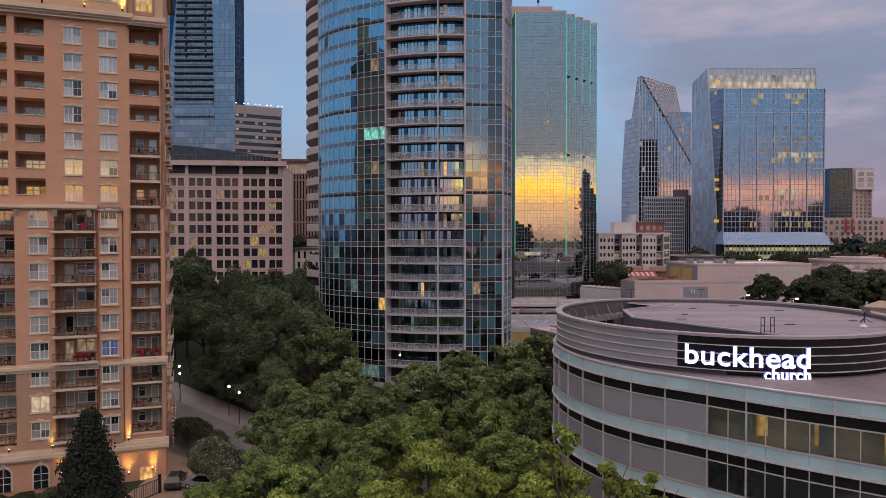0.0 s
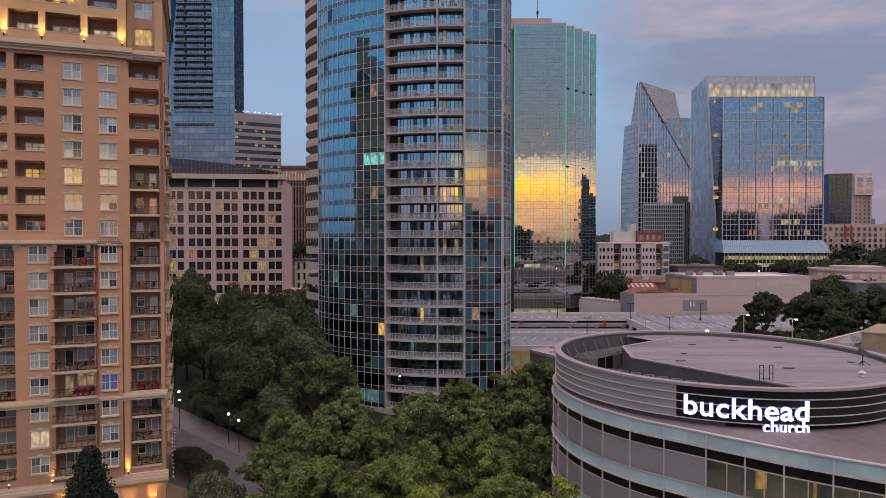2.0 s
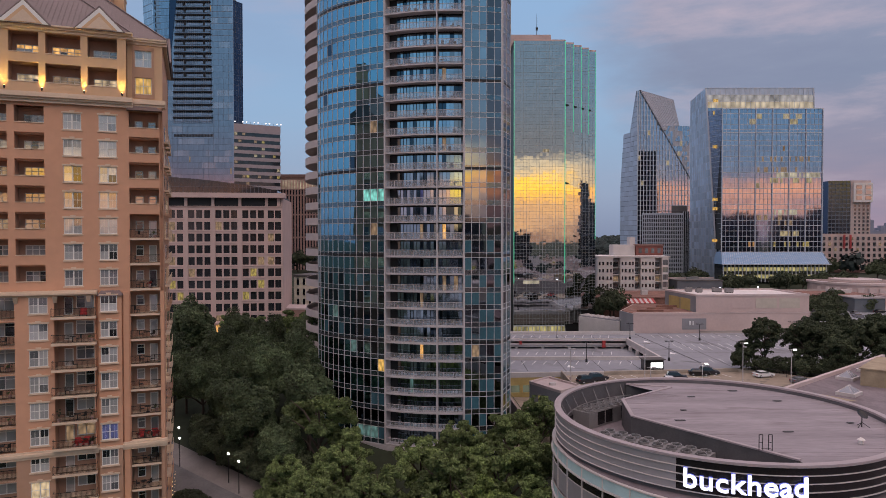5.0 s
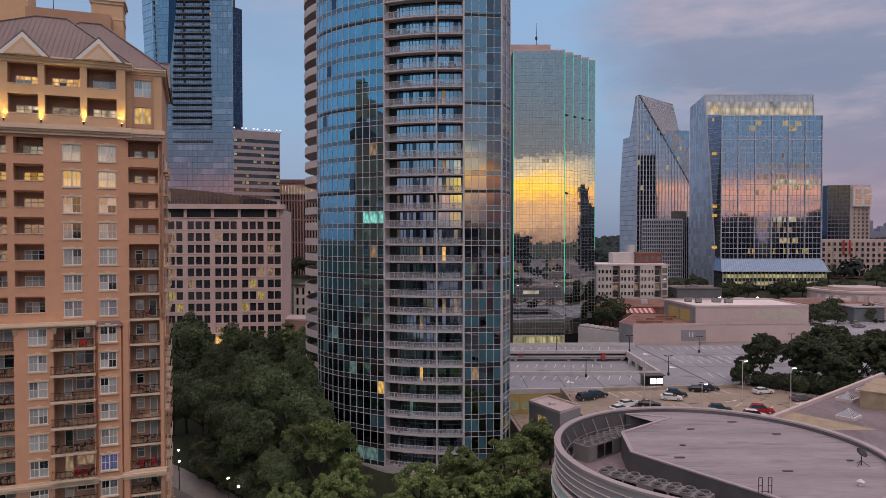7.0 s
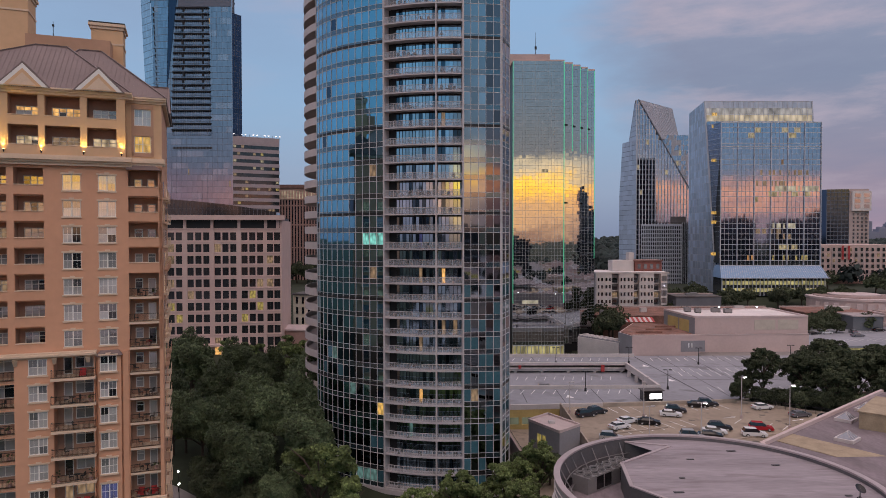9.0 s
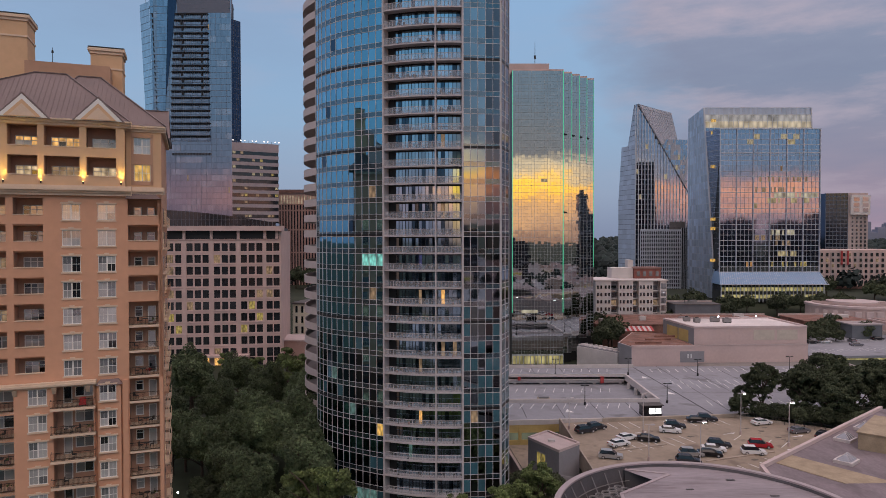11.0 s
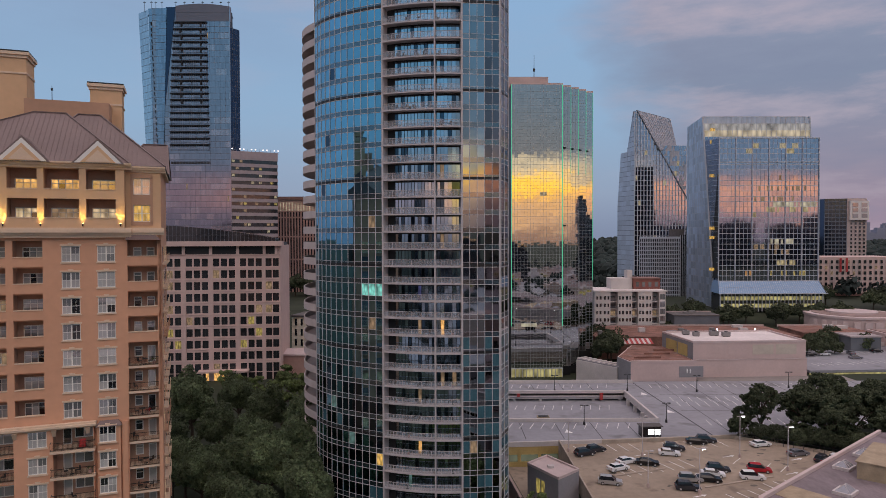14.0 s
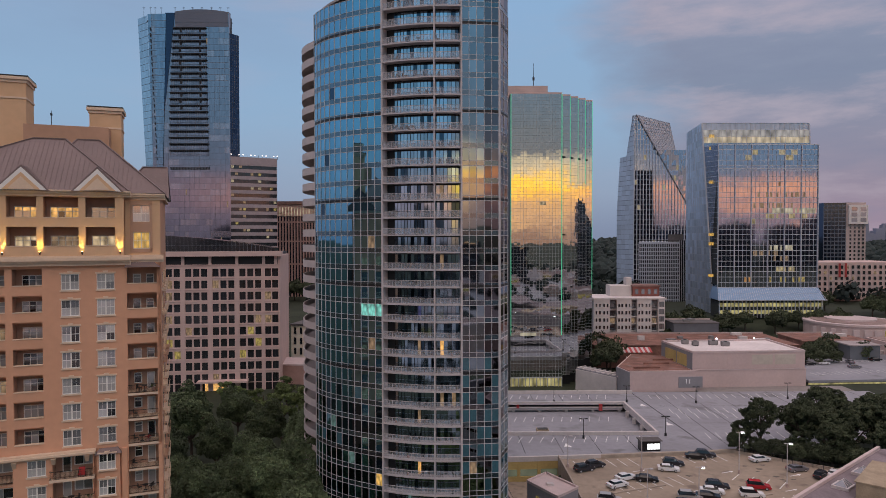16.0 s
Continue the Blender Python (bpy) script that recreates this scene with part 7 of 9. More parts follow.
def build_site():
    rnd = random.Random(41)
    drape("road", [(-140, 146), (-75, 121), (-48, 105), (-31, 94), (0, 84), (12, 70), (10, 30), (5, -60)], 11, 0.16, road_grey, "grey asphalt street curving past the apartment block", "road")
    drape("pavement", [(-140, 153.5), (-75, 128.5), (-45.5, 111.5), (-28, 100), (2, 90)], 4, 0.22, paving, "pale paved footway with a low kerb beside the street", "pavement")
    drape("forecourt", [(-33.5, 70), (-33.0, 84), (-38, 100)], 9, 0.12, drive_tan, "tan concrete drive beside the apartment entrance", "driveway")
    drape("path", [(-62, 66), (-42, 74)], 2.5, 0.15, drive_tan, "tan concrete path before the hedge", "path")

    # pale sheet added out of view as a reflector for the mirrored glass
    drape("rear_fill_paving", [(50, -50), (50, -430)], 420, 0.1, deck_top, "unseen pale paved sheet added to lighten reflections", "car park")
    deck = thing("parking_deck", "pale concrete parking deck with a sunken ramp and painted bays", "parking deck")
    Z = 9.7
    part("front_slab", Mesh().prism([(13, 151.6), (55.5, 154.8), (55.5, 170), (13, 170)], Z - .6, Z), deck_top, deck)
    part("back_slab", Mesh().box(13, 55.5, 200, 214, Z - .6, Z), deck_top, deck)
    part("main_slab", Mesh().prism([(55.5, 154.8), (66, 156.2), (88, 158), (140, 176), (140, 216), (62, 216), (55.5, 214)], Z - .6, Z), deck_top, deck)
    part("lower_slab", Mesh().box(13, 57, 155, 205, 6.8, 7.4), deck_top, deck)
    for a in ((13, 56.0, 169.4, 170.0), (13, 55.5, 200.0, 200.5), (55.4, 56.0, 170, 200.5)):
        part("parapet", Mesh().box(*a, Z - 1.0, Z + .85), rail_white, deck)
    for i in range(6):
        x = 14 + i * 8.0
        part("column", Mesh().box(x, x + .8, 200.62, 201.4, 7.0, Z - .6), rail_white, deck)
    part("back_wall", Mesh().box(13, 55.3, 200.5, 200.62, 7.9, Z - 1.05), rail_white, deck)
    for i in range(4):
        part("column", Mesh().box(54.6, 55.4, 173 + i * 7, 173.8 + i * 7, 7.0, Z - .6), rail_white, deck)
    part("red_post", Mesh().box(48.0, 49.0, 199.4, 199.8, Z - 1.8, Z + .2), red_paint, deck)
    part("red_post", Mesh().box(23.2, 24.0, 199.5, 199.8, Z - .9, Z + .1), red_paint, deck)
    part("seam", Mesh().prism([(61.9, 215.6), (62.2, 215.6), (65.0, 156.8), (64.7, 156.8)], Z, Z + .03), joint_dark, deck)
    for x in range(70, 137, 9):
        part("deck_joint", Mesh().box(x, x + .16, 160 if x < 86 else 176, 215.9, Z, Z + .008), joint_dark, deck)
    for y in (180, 198):
        part("deck_joint", Mesh().box(65.5, 139.5, y, y + .16, Z, Z + .006), joint_dark, deck)
    for x in range(20, 55, 9):
        part("deck_joint", Mesh().box(x, x + .16, 200.8, 213.5, Z, Z + .008), joint_dark, deck)
        part("deck_joint", Mesh().box(x, x + .16, 155.4, 169.2, Z, Z + .008), joint_dark, deck)
    stripes(deck, 14, 163.6, 2.7, 0, 15, 1.6, 4.6, Z)
    stripes(deck, 14, 207, 2.7, 0, 15, 1.2, 4.6, Z)
    stripes(deck, 66, 206.5, 2.7, 0.1, 22, .5, 5.0, Z)
    stripes(deck, 67, 190, 2.7, 0.1, 24, .5, 5.0, Z)
    stripes(deck, 67, 184.5, 2.7, 0.1, 24, .5, 5.0, Z)
    stripes(deck, 68, 166, 2.7, 0.1, 18, .5, 5.0, Z)
    stripes(deck, 16, 176, 2.7, 0, 13, 1.2, 4.8, 7.42)
    stripes(deck, 16, 190, 2.7, 0, 13, 1.2, 4.8, 7.42)
    for x, y in ((60, 198), (61, 178), (30, 160)):
        part("arrow", Mesh().prism([(x, y), (x + 2, y), (x + 1, y + 3)], Z, Z + .012), line_white, deck)
    part("rear_parapet", Mesh().box(13, 62, 213.6, 214.2, Z - .6, Z + 1.0), rail_white, deck)
    part("rear_wall", Mesh().box(13, 62, 213.7, 214.1, 4.0, Z - .6), wall_tan, deck)
    # yellow garage front
    for z0, z1 in ((Z - 2.4, Z - .6), (Z - 5.4, Z - 4.1), (2, 3.2)):
        part("yellow_band", Mesh().prism([(13, 151.1), (37, 152.9), (37, 153.3), (13, 151.5)], z0, z1), garage_yellow, deck)
    part("garage_glazing", Mesh().prism([(13, 151.6), (37, 153.4), (37, 153.6), (13, 151.8)], 2, Z - .62), lit_garage, deck)
    for i in range(6):
        x = 13 + i * 4.7
        y = 151.0 + (x - 13) * .075
        part("garage_pier", Mesh().box(x, x + .7, y, y + .5, 2, Z - .6), garage_yellow, deck)
    part("edge_wall", Mesh().prism([(13, 151.0), (37.5, 152.8), (37.5, 153.4), (13, 151.6)], Z - .6, Z + .5), rail_white, deck)
    part("edge_wall", Mesh().prism([(37.2, 152.6), (66, 155.6), (66, 156.2), (37.2, 153.4)], Z - 2.6, Z + .5), wall_tan, deck)
    part("edge_wall", Mesh().follow([(66, 156.2), (88, 158), (140, 176)], .4, 5, Z + .5, .2), wall_tan, deck)
    hatch = thing("deck_hatch", "small brown skylight box on the parking deck", "hatch", (26.2, 178, 7.4))
    part("box", Mesh().box(0, 3.2, 0, 2.2, 0, 1.2), walkway_tan, hatch)
    part("lid", Mesh().box(.2, 3.0, .2, 2.0, 1.2, 1.26), black_metal, hatch)
    booth = thing("attendant_booth", "small dark parking booth with bright lit windows", "booth", (47.6, 156.4, 9.7), 3)
    part("wall", Mesh().box(0, 4.6, 0, 2.4, 0, 2.4), panel_black, booth)
    part("lit_window", Mesh().box(1.5, 2.9, -.05, .02, .5, 1.8), lamp_window, booth)
    part("lit_window", Mesh().box(3.1, 4.4, -.05, .02, .5, 1.8), lamp_window, booth)
    part("roof", Mesh().box(-.3, 5.0, -.3, 2.7, 2.4, 2.6), roof_dark, booth)

    lot = thing("parking_lot", "worn tan concrete car park with painted arrows and wheel stops", "car park")
    S, L = 1.036, 9.4

    def grow(pts):
        return [(x * S * 1.013, y * S) for x, y in pts]
    plan = grow([(26, 92), (46, 92), (50, 104), (92, 129), (83, 138), (66, 150.6), (45, 148.6), (26.5, 147)])
    part("surface", Mesh().prism(plan, 2, L), lot_top, lot)
    a, b, c = grow([(66, 150.6), (83, 138), (92, 129)])
    part("edge_kerb", Mesh().slab(a, b, .4, L, L + .6).slab(b, c, .4, L, L + .6), wall_tan, lot)
    for x, y, l in ((33, 127, 12), (48, 121, 16)):
        part("wheel_stop", Mesh().prism(grow([(x, y), (x + l * .93, y + l * .33), (x + l * .93 - .15, y + l * .33 + .4), (x - .15, y + .4)]), L, L + .2), wall_tan, lot)
    for x, y in ((40, 139), (47, 127.5), (58, 138), (66, 128), (44, 117), (71, 136)):
        part("arrow", Mesh().prism(grow([(x, y), (x + 2.0, y + .7), (x + 1.9, y + 1.0), (x + 2.9, y + 1.0), (x + 2.2, y + .2), (x + 2.1, y + .5), (x + .1, y - .2)]), L, L + .015), line_white, lot)
    for x, y, dx, dy, n, lx, ly in ((30, 141, 2.5, .35, 6, -1.2, 4.6), (50, 143.5, 2.5, .3, 6, -1.2, 4.6), (36, 127, 2.4, .9, 7, -1.8, 4.4), (52, 114, 2.4, .9, 8, -1.8, 4.4), (61, 119, 2.4, .9, 8, -1.8, 4.4), (58.5, 134, 2.4, -1.6, 4, 3, 3.4)):
        stripes(lot, x * S * 1.013, y * S, dx * S, dy * S, n, lx, ly, L)
    for i in range(16):
        x, y = S * 1.013 * (68 + i * 1.5), S * (149.6 - i * 1.25)
        part("fence_post", Mesh().box(x - .04, x + .04, y - .04, y + .04, L, L + 1.6), black_metal, lot)
    a, b = grow([(67, 150.4), (91, 130.2)])
    part("fence_rail", Mesh().slab(a, b, .05, L + 1.4, L + 1.5).slab(a, b, .05, L + .7, L + .76), black_metal, lot)
    # worn wheel tracks and oil stains on the bays
    for k in range(26):
        x, y = S * rnd.uniform(32, 72), S * rnd.uniform(116, 143)
        if y / S < 150 - (x / S - 66) * .8 and (x / S - 26) * .55 < y / S - 88:
            r = rnd.uniform(.35, .95)
            part("oil_stain", Mesh().prism([(x + r * rnd.uniform(.6, 1.2) * math.cos(a), y + r * .6 * rnd.uniform(.6, 1.2) * math.sin(a)) for a in [q * .628 for q in range(10)]], L, L + .006), stain_dark, lot)

    part("lower_drive", Mesh().box(11.8, 27.0, 112, 150.8, 4.6, 4.75), lot_top, lot)
    part("retaining_wall", Mesh().prism([(26.9, 112), (27.2, 112), (27.2, 151), (26.9, 151)], 4.6, 10.8), wall_tan, lot)
    ramp = part("ramp_wall", Mesh().hull([(12.6, 141, 4.7), (16.6, 120, 4.7), (17.0, 120, 4.7), (13.0, 141, 4.7)], [(12.6, 141, 9.4), (16.6, 120, 5.9), (17.0, 120, 5.9), (13.0, 141, 9.4)]), concrete, lot, "sloping concrete ramp wall")
    part("handrail", Mesh().tube((12.8, 141, 10.2), (16.8, 120, 6.7), .05, .05, 6), black_metal, ramp)
    stair = thing("stair_house", "small grey stucco stair house with a pinkish flat roof", "building")
    ring = [(17, 129.5), (21.6, 121.4), (26.3, 126), (21.5, 134)]
    part("wall", Mesh().prism(ring, 0, 12.6), stucco_grey, stair)
    part("roof", Mesh().prism(ring, 12.6, 12.75), coping_pink, stair)
    m = Mesh()
    for a, b in zip(ring, ring[1:] + ring[:1]):
        m.slab(a, b, .3, 12.6, 13.1, .08)
    part("parapet", m, coping_pink, stair)
    part("roof_hatch", Mesh().box(20.6, 21.8, 127, 128, 12.75, 13.2), rail_white, stair)
    w = part("window", Mesh().slab((18.4, 127.0), (19.6, 124.9), .12, 8.2, 11.0, .04), lit_yellow_dim, stair)
    part("window_frame", Mesh().slab((18.3, 127.2), (19.7, 124.7), .1, 11.0, 11.15, .08).slab((18.3, 127.2), (19.7, 124.7), .1, 8.05, 8.2, .08).slab((18.95, 126.05), (19.05, 125.85), .1, 8.2, 11, .08), stucco_grey, w)
    part("side_rail", Mesh().slab((21.6, 121.4), (30, 118), .15, 7.4, 8.4).slab((21.6, 121.4), (30, 118), .15, 4.4, 5.4), stucco_grey, stair)

    store = thing("department_store", "large pinkish windowless store with a pale flat roof", "building")
    shape = [(85.0, 222.8), (123.9, 224.7), (123, 249), (82.4, 246)]
    inner = [(85.7, 223.5), (123.2, 225.3), (122.3, 248.3), (83.1, 245.4)]
    T = 21.1
    part("wall", Mesh().prism(shape, 6, T), store_pink, store)
    part("grey_side", Mesh().slab((82.4, 246), (85.0, 222.8), .2, 10, T, .12), stucco_grey, store)
    part("roof", Mesh().prism(inner, T, T + .1), roof_pale, store)
    m = Mesh()
    for a, b in zip(shape, shape[1:] + shape[:1]):
        m.slab(a, b, .6, T, T + .6, .15)
    part("parapet", m, coping_pink, store)

    def front(x0, x1, z0, z1, mat, name, out):
        y0, y1 = 222.8 + (x0 - 84.3) * .049, 222.8 + (x1 - 84.3) * .049
        part(name, Mesh().slab((x0, y0), (x1, y1), .2, z0, z1, out), mat, store)
    for x0, x1 in ((97.0, 104.5), (105.4, 112.6), (113.5, 120.6)):
        front(x0, x1, 17.0, 20.3, panel_beige if x0 > 100 else store_pink, "wall_panel", .12)
    front(85.0, 123.9, 9, 15.4, store_pink, "lower_wall", .7)
    front(85.0, 123.9, 15.4, 15.7, coping_pink, "ledge", .85)
    part("forecourt", Mesh().prism([(84.6, 215.96), (136, 215.96), (136, 224), (84.6, 224)], 9.0, 9.62), paving, store, "pale paved strip along the store wall")
    part("yellow_window", Mesh().slab((82.78, 242.6), (83.7, 234.4), .2, 15.9, 19.9, .2), garage_yellow, store)
    part("yellow_window", Mesh().slab((83.79, 233.6), (84.57, 226.6), .2, 15.9, 19.9, .2), garage_yellow, store)
    low = thing("store_annex", "low pink annex with terracotta roof and grey loading door", "building")
    plan = [(62.2, 216.4), (84.0, 217.2), (83.0, 246), (72, 250), (60.3, 226)]
    part("wall", Mesh().prism(plan, 6, 15.9), store_pink, low)
    part("side", Mesh().slab((60.3, 226), (62.2, 216.4), .2, 8, 16.0, .12), stucco_grey, low)
    part("roof", Mesh().prism([(62.8, 217), (83.4, 217.8), (82.6, 245.5), (72.2, 249.2), (61, 226)], 15.9, 16.1), rust_roof, low)
    part("parapet", Mesh().slab((62.2, 216.4), (84.0, 217.2), .5, 15.5, 16.4, .1), store_pink, low)
    part("loading_door", Mesh().slab((78.2, 217.0), (86.2, 217.3), .2, 10.8, 14.4, .14), stucco_grey, low)
    part("door_mark", Mesh().box(80.6, 80.9, 216.7, 216.9, 12.2, 13.6), line_white, low)
    part("door_mark", Mesh().box(81.6, 81.9, 216.7, 216.9, 12.2, 13.6), line_white, low)
    for k in range(3):
        x, y = 65 + k * 5.5, 222 + k * 7.0
        part("roof_ridge", Mesh().prism([(x, y), (x + 9, y + .4), (x + 9, y + .9), (x, y + .5)], 16.1, 16.7), rust_roof, low)
    for x, y, w in ((88, 240, 2.2), (90.5, 236.5, 2.0), (97, 238, 3.0), (100.5, 235.5, 2.6)):
        u = thing("rooftop_unit", "boxy grey air handling unit on the store roof", "air conditioner", (x, y, T + .1), group="units on the store roof")
        part("case", Mesh().box(0, w, 0, 1.8, .2, 1.6), cabinet_grey, u)
        part("fan", Mesh().tube((w / 2, .9, 1.6), (w / 2, .9, 1.8), .6, .6, 12), black_metal, u)
        part("curb", Mesh().box(.1, w - .1, .1, 1.7, 0, .2), black_metal, u)
    for x, y in ((103, 247.4), (117.5, 248.4)):
        part("flood_lamp", Mesh().box(x, x + .5, y - .3, y, T + .8, T + 1.2), lamp_blue_white, store)

    bridge = thing("covered_walkway", "grey roofed walkway with white cross beams", "walkway")
    part("roof", Mesh().prism([(49.6, 240), (60.2, 225), (64, 228), (53.4, 243)], 12.4, 12.8), stucco_grey, bridge)
    part("wall", Mesh().prism([(49.2, 239.8), (59.8, 224.8), (60.2, 225), (49.6, 240)], 4.4, 12.4), rail_white, bridge)
    for i in range(9):
        f = i / 8
        part("beam", Mesh().prism([(49.6 + 10.6 * f, 240 - 15 * f), (50.0 + 10.6 * f, 239.4 - 15 * f), (53.8 + 10.6 * f, 242.4 - 15 * f), (53.4 + 10.6 * f, 243 - 15 * f)], 12.8, 13.1), rail_white, bridge)

    for x0, x1, y0, y1, z, mat in ((62, 143, 264, 294, 16.6, rust_roof), (104, 124, 294.6, 305, 21.4, roof_dark), (150, 178, 274, 294, 16.6, rust_roof)):
        b = thing("low_shop", "low shop building with a weathered terracotta flat roof" if mat is not roof_dark else "dark grey flat-roofed service block", "building", group="low shops")
        part("wall", Mesh().box(x0, x1, y0, y1, 8, z), rust_roof if mat is not roof_dark else stucco_dim, b)
        part("roof", Mesh().box(x0 - .3, x1 + .3, y0 - .3, y1 + .3, z, z + .4), mat, b)
        part("kerb", Mesh().box(x0 - .4, x1 + .4, y1 + .1, y1 + .5, z - .2, z + 1.0), concrete, b)
        for i in range(max(3, int((x1 - x0) / 9))):
            x, y = rnd.uniform(x0 + 2, x1 - 5), rnd.uniform(y0 + 2, y1 - 4)
            w = rnd.uniform(1.6, 4.4)
            part("roof_unit", Mesh().box(x, x + w, y, y + 1.8, z + .4, z + rnd.uniform(1.3, 2.2)), rnd.choice((cabinet_grey, cabinet_grey, rail_white)), b)
    awning = thing("striped_awning", "red and white striped awning over a shop terrace", "awning")
    for i in range(12):
        x = 71 + i * 0.95
        part("stripe", Mesh().hull([(x, 256, 15.4), (x + .95, 256, 15.4), (x + .95, 260, 16.8), (x, 260, 16.8)], [(x, 256, 15.5), (x + .95, 256, 15.5), (x + .95, 260, 16.9), (x, 260, 16.9)]), red_paint if i % 2 else rail_white, awning)
    part("post", Mesh().box(71, 71.2, 252, 252.2, 8, 14.8), rail_white, awning)
    part("post", Mesh().box(82.1, 82.3, 252, 252.2, 8, 14.8), rail_white, awning)

    mall = thing("round_mall", "pinkish curved shopping building with a stepped rotunda roof", "building")
    part("drum", Mesh().prism(arc(196, 316, 20, 0, 350, 35), 12, 19), store_pink, mall)
    part("cornice", Mesh().prism(arc(196, 316, 20.5, 0, 350, 35), 19, 20), coping_pink, mall)
    part("roof", Mesh().prism(arc(196, 316, 17, 0, 350, 35), 20, 20.2), roof_brown, mall)
    part("inner_drum", Mesh().prism(arc(197, 318, 11, 0, 350, 35), 20.1, 20.9), coping_pink, mall)
    for i in range(12):
        p = arc(196, 316, 20.15, 195, 345, 12)[i]
        part("panel", Mesh().box(p[0] - 1.6, p[0] + 1.6, p[1] - .3, p[1] + .2, 14, 17.8), coping_pink, mall)
    part("low_front", Mesh().prism(arc(204, 272, 20, 190, 350, 20) + [(224, 288), (185, 288)], 8, 16.2), store_pink, mall)
    part("low_front_roof", Mesh().prism(arc(204, 272, 19, 190, 350, 20) + [(223, 287), (186, 287)], 16.2, 16.5), roof_brown, mall)
    part("lit_front", Mesh().box(199, 203, 296.0, 296.5, 14, 17.5), lit_yellow_dim, mall)

    upper = thing("upper_deck", "lit upper parking deck with pale concrete surface", "parking deck")
    U = 11.0
    part("slab", Mesh().prism([(126, 226), (190, 230), (190, 276), (130, 266)], U - .8, U), deck_top, upper)
    part("lower_light", Mesh().prism([(126, 226.2), (160, 228.3), (160, 228.5), (126, 226.4)], U - 2.8, U - 1.0), lit_lobby, upper, "lit lower deck level")
    part("wall", Mesh().prism([(130, 266), (190, 276), (190, 276.6), (130, 266.6)], U, U + 1.6), rail_white, upper)
    part("base", Mesh().prism([(127, 227), (189, 231), (189, 275), (131, 265)], 4, U - 2.8), concrete, upper)
    stripes(upper, 134, 234, 2.7, .4, 16, -.5, 5, U)
    stripes(upper, 136, 254, 2.7, .4, 16, -.5, 5, U)
    g = thing("grey_shed", "grey flat-roofed service building beside the upper deck", "building")
    part("wall", Mesh().box(163, 175, 263, 273, 8, 16.5), stucco_dim, g)
    part("roof", Mesh().box(162.6, 175.4, 262.6, 273.4, 16.5, 17.0), membrane, g)

    drape("mall_lot", [(190, 266), (190, 302)], 122, 0.14, deck_top, "pale concrete car park round the shopping building", "car park")

    # hedge and garden wall by the apartment block
    hedge_wall = thing("garden_wall", "low tan stucco garden wall beside the hedge", "wall", (-47, 69.2, 0), 14)
    part("wall", Mesh().box(-14, 3, 0, .4, -.5, 1.0), stucco, hedge_wall)
    part("coping", Mesh().box(-14.1, 3.1, -.1, .5, 1.0, 1.15), stone_trim, hedge_wall)
    gate = thing("iron_fence", "black iron fence with curled panels by the drive", "fence", (-35.6, 76.5, 0), 62)
    for i in range(12):
        part("bar", Mesh().box(i * .3, i * .3 + .04, 0, .04, 0, 1.9), dark_rail, gate)
    part("top_rail", Mesh().box(0, 3.4, -.01, .05, 1.8, 1.88), dark_rail, gate)
    part("bottom_rail", Mesh().box(0, 3.4, -.01, .05, .2, .28), dark_rail, gate)
    part("post", Mesh().box(3.35, 3.6, -.1, .15, 0, 2.4), dark_rail, gate)


def car_kind(name, label, paint, van=False):
    """A parked car with body, glasshouse, wheels and lamps; nose along +x."""
    c = thing(name, label, "car", group="parked cars")
    L, W = 4.6, .9
    prof = [(-2.3, .45), (-2.3, .95), (-2.1, 1.02), (1.0, .98), (2.15, .82), (2.3, .62), (2.3, .4), (2.1, .28), (-2.2, .28)]
    m = Mesh().hull([(x, -W, z) for x, z in prof[::-1]], [(x, W, z) for x, z in prof[::-1]])
    # hull() rings run along y here
    body = part("body", m, paint, c)
    h = 1.72 if van else 1.45
    back = -2.15 if van else -1.75
    m = Mesh().hull([(back, -.86, 1.0), (1.15, -.86, .98), (1.15, .86, .98), (back, .86, 1.0)], [(back + .35, -.66, h - .06), (.25, -.66, h - .06), (.25, .66, h - .06), (back + .35, .66, h - .06)])
    part("glasshouse", m, car_glass, c)
    part("roof", Mesh().hull([(back + .33, -.68, h - .06), (.28, -.68, h - .06), (.28, .68, h - .06), (back + .33, .68, h - .06)], [(back + .5, -.58, h), (.1, -.58, h), (.1, .58, h), (back + .5, .58, h)]), paint, c)
    for x in (-1.4, 1.4):
        for y in (-.82, .82):
            wheel = part("wheel", Mesh().tube((x, y - .11, .33), (x, y + .11, .33), .33, .33, 12), tyre, c)
            part("rim", Mesh().tube((x, y - .12 if y < 0 else y, .33), (x, y if y < 0 else y + .12, .33), .2, .2, 8), aluminium, wheel)
    for y in (-.68, .68):
        part("headlight", Mesh().box(2.18, 2.31, y - .18, y + .18, .62, .76), rail_white, c)
        part("tail_light", Mesh().box(-2.32, -2.25, y - .16, y + .16, .72, .9), red_paint, c)
        part("mirror", Mesh().box(.75, .95, y * 1.3 - .06, y * 1.3 + .06, .98, 1.12), paint, c)
    return c


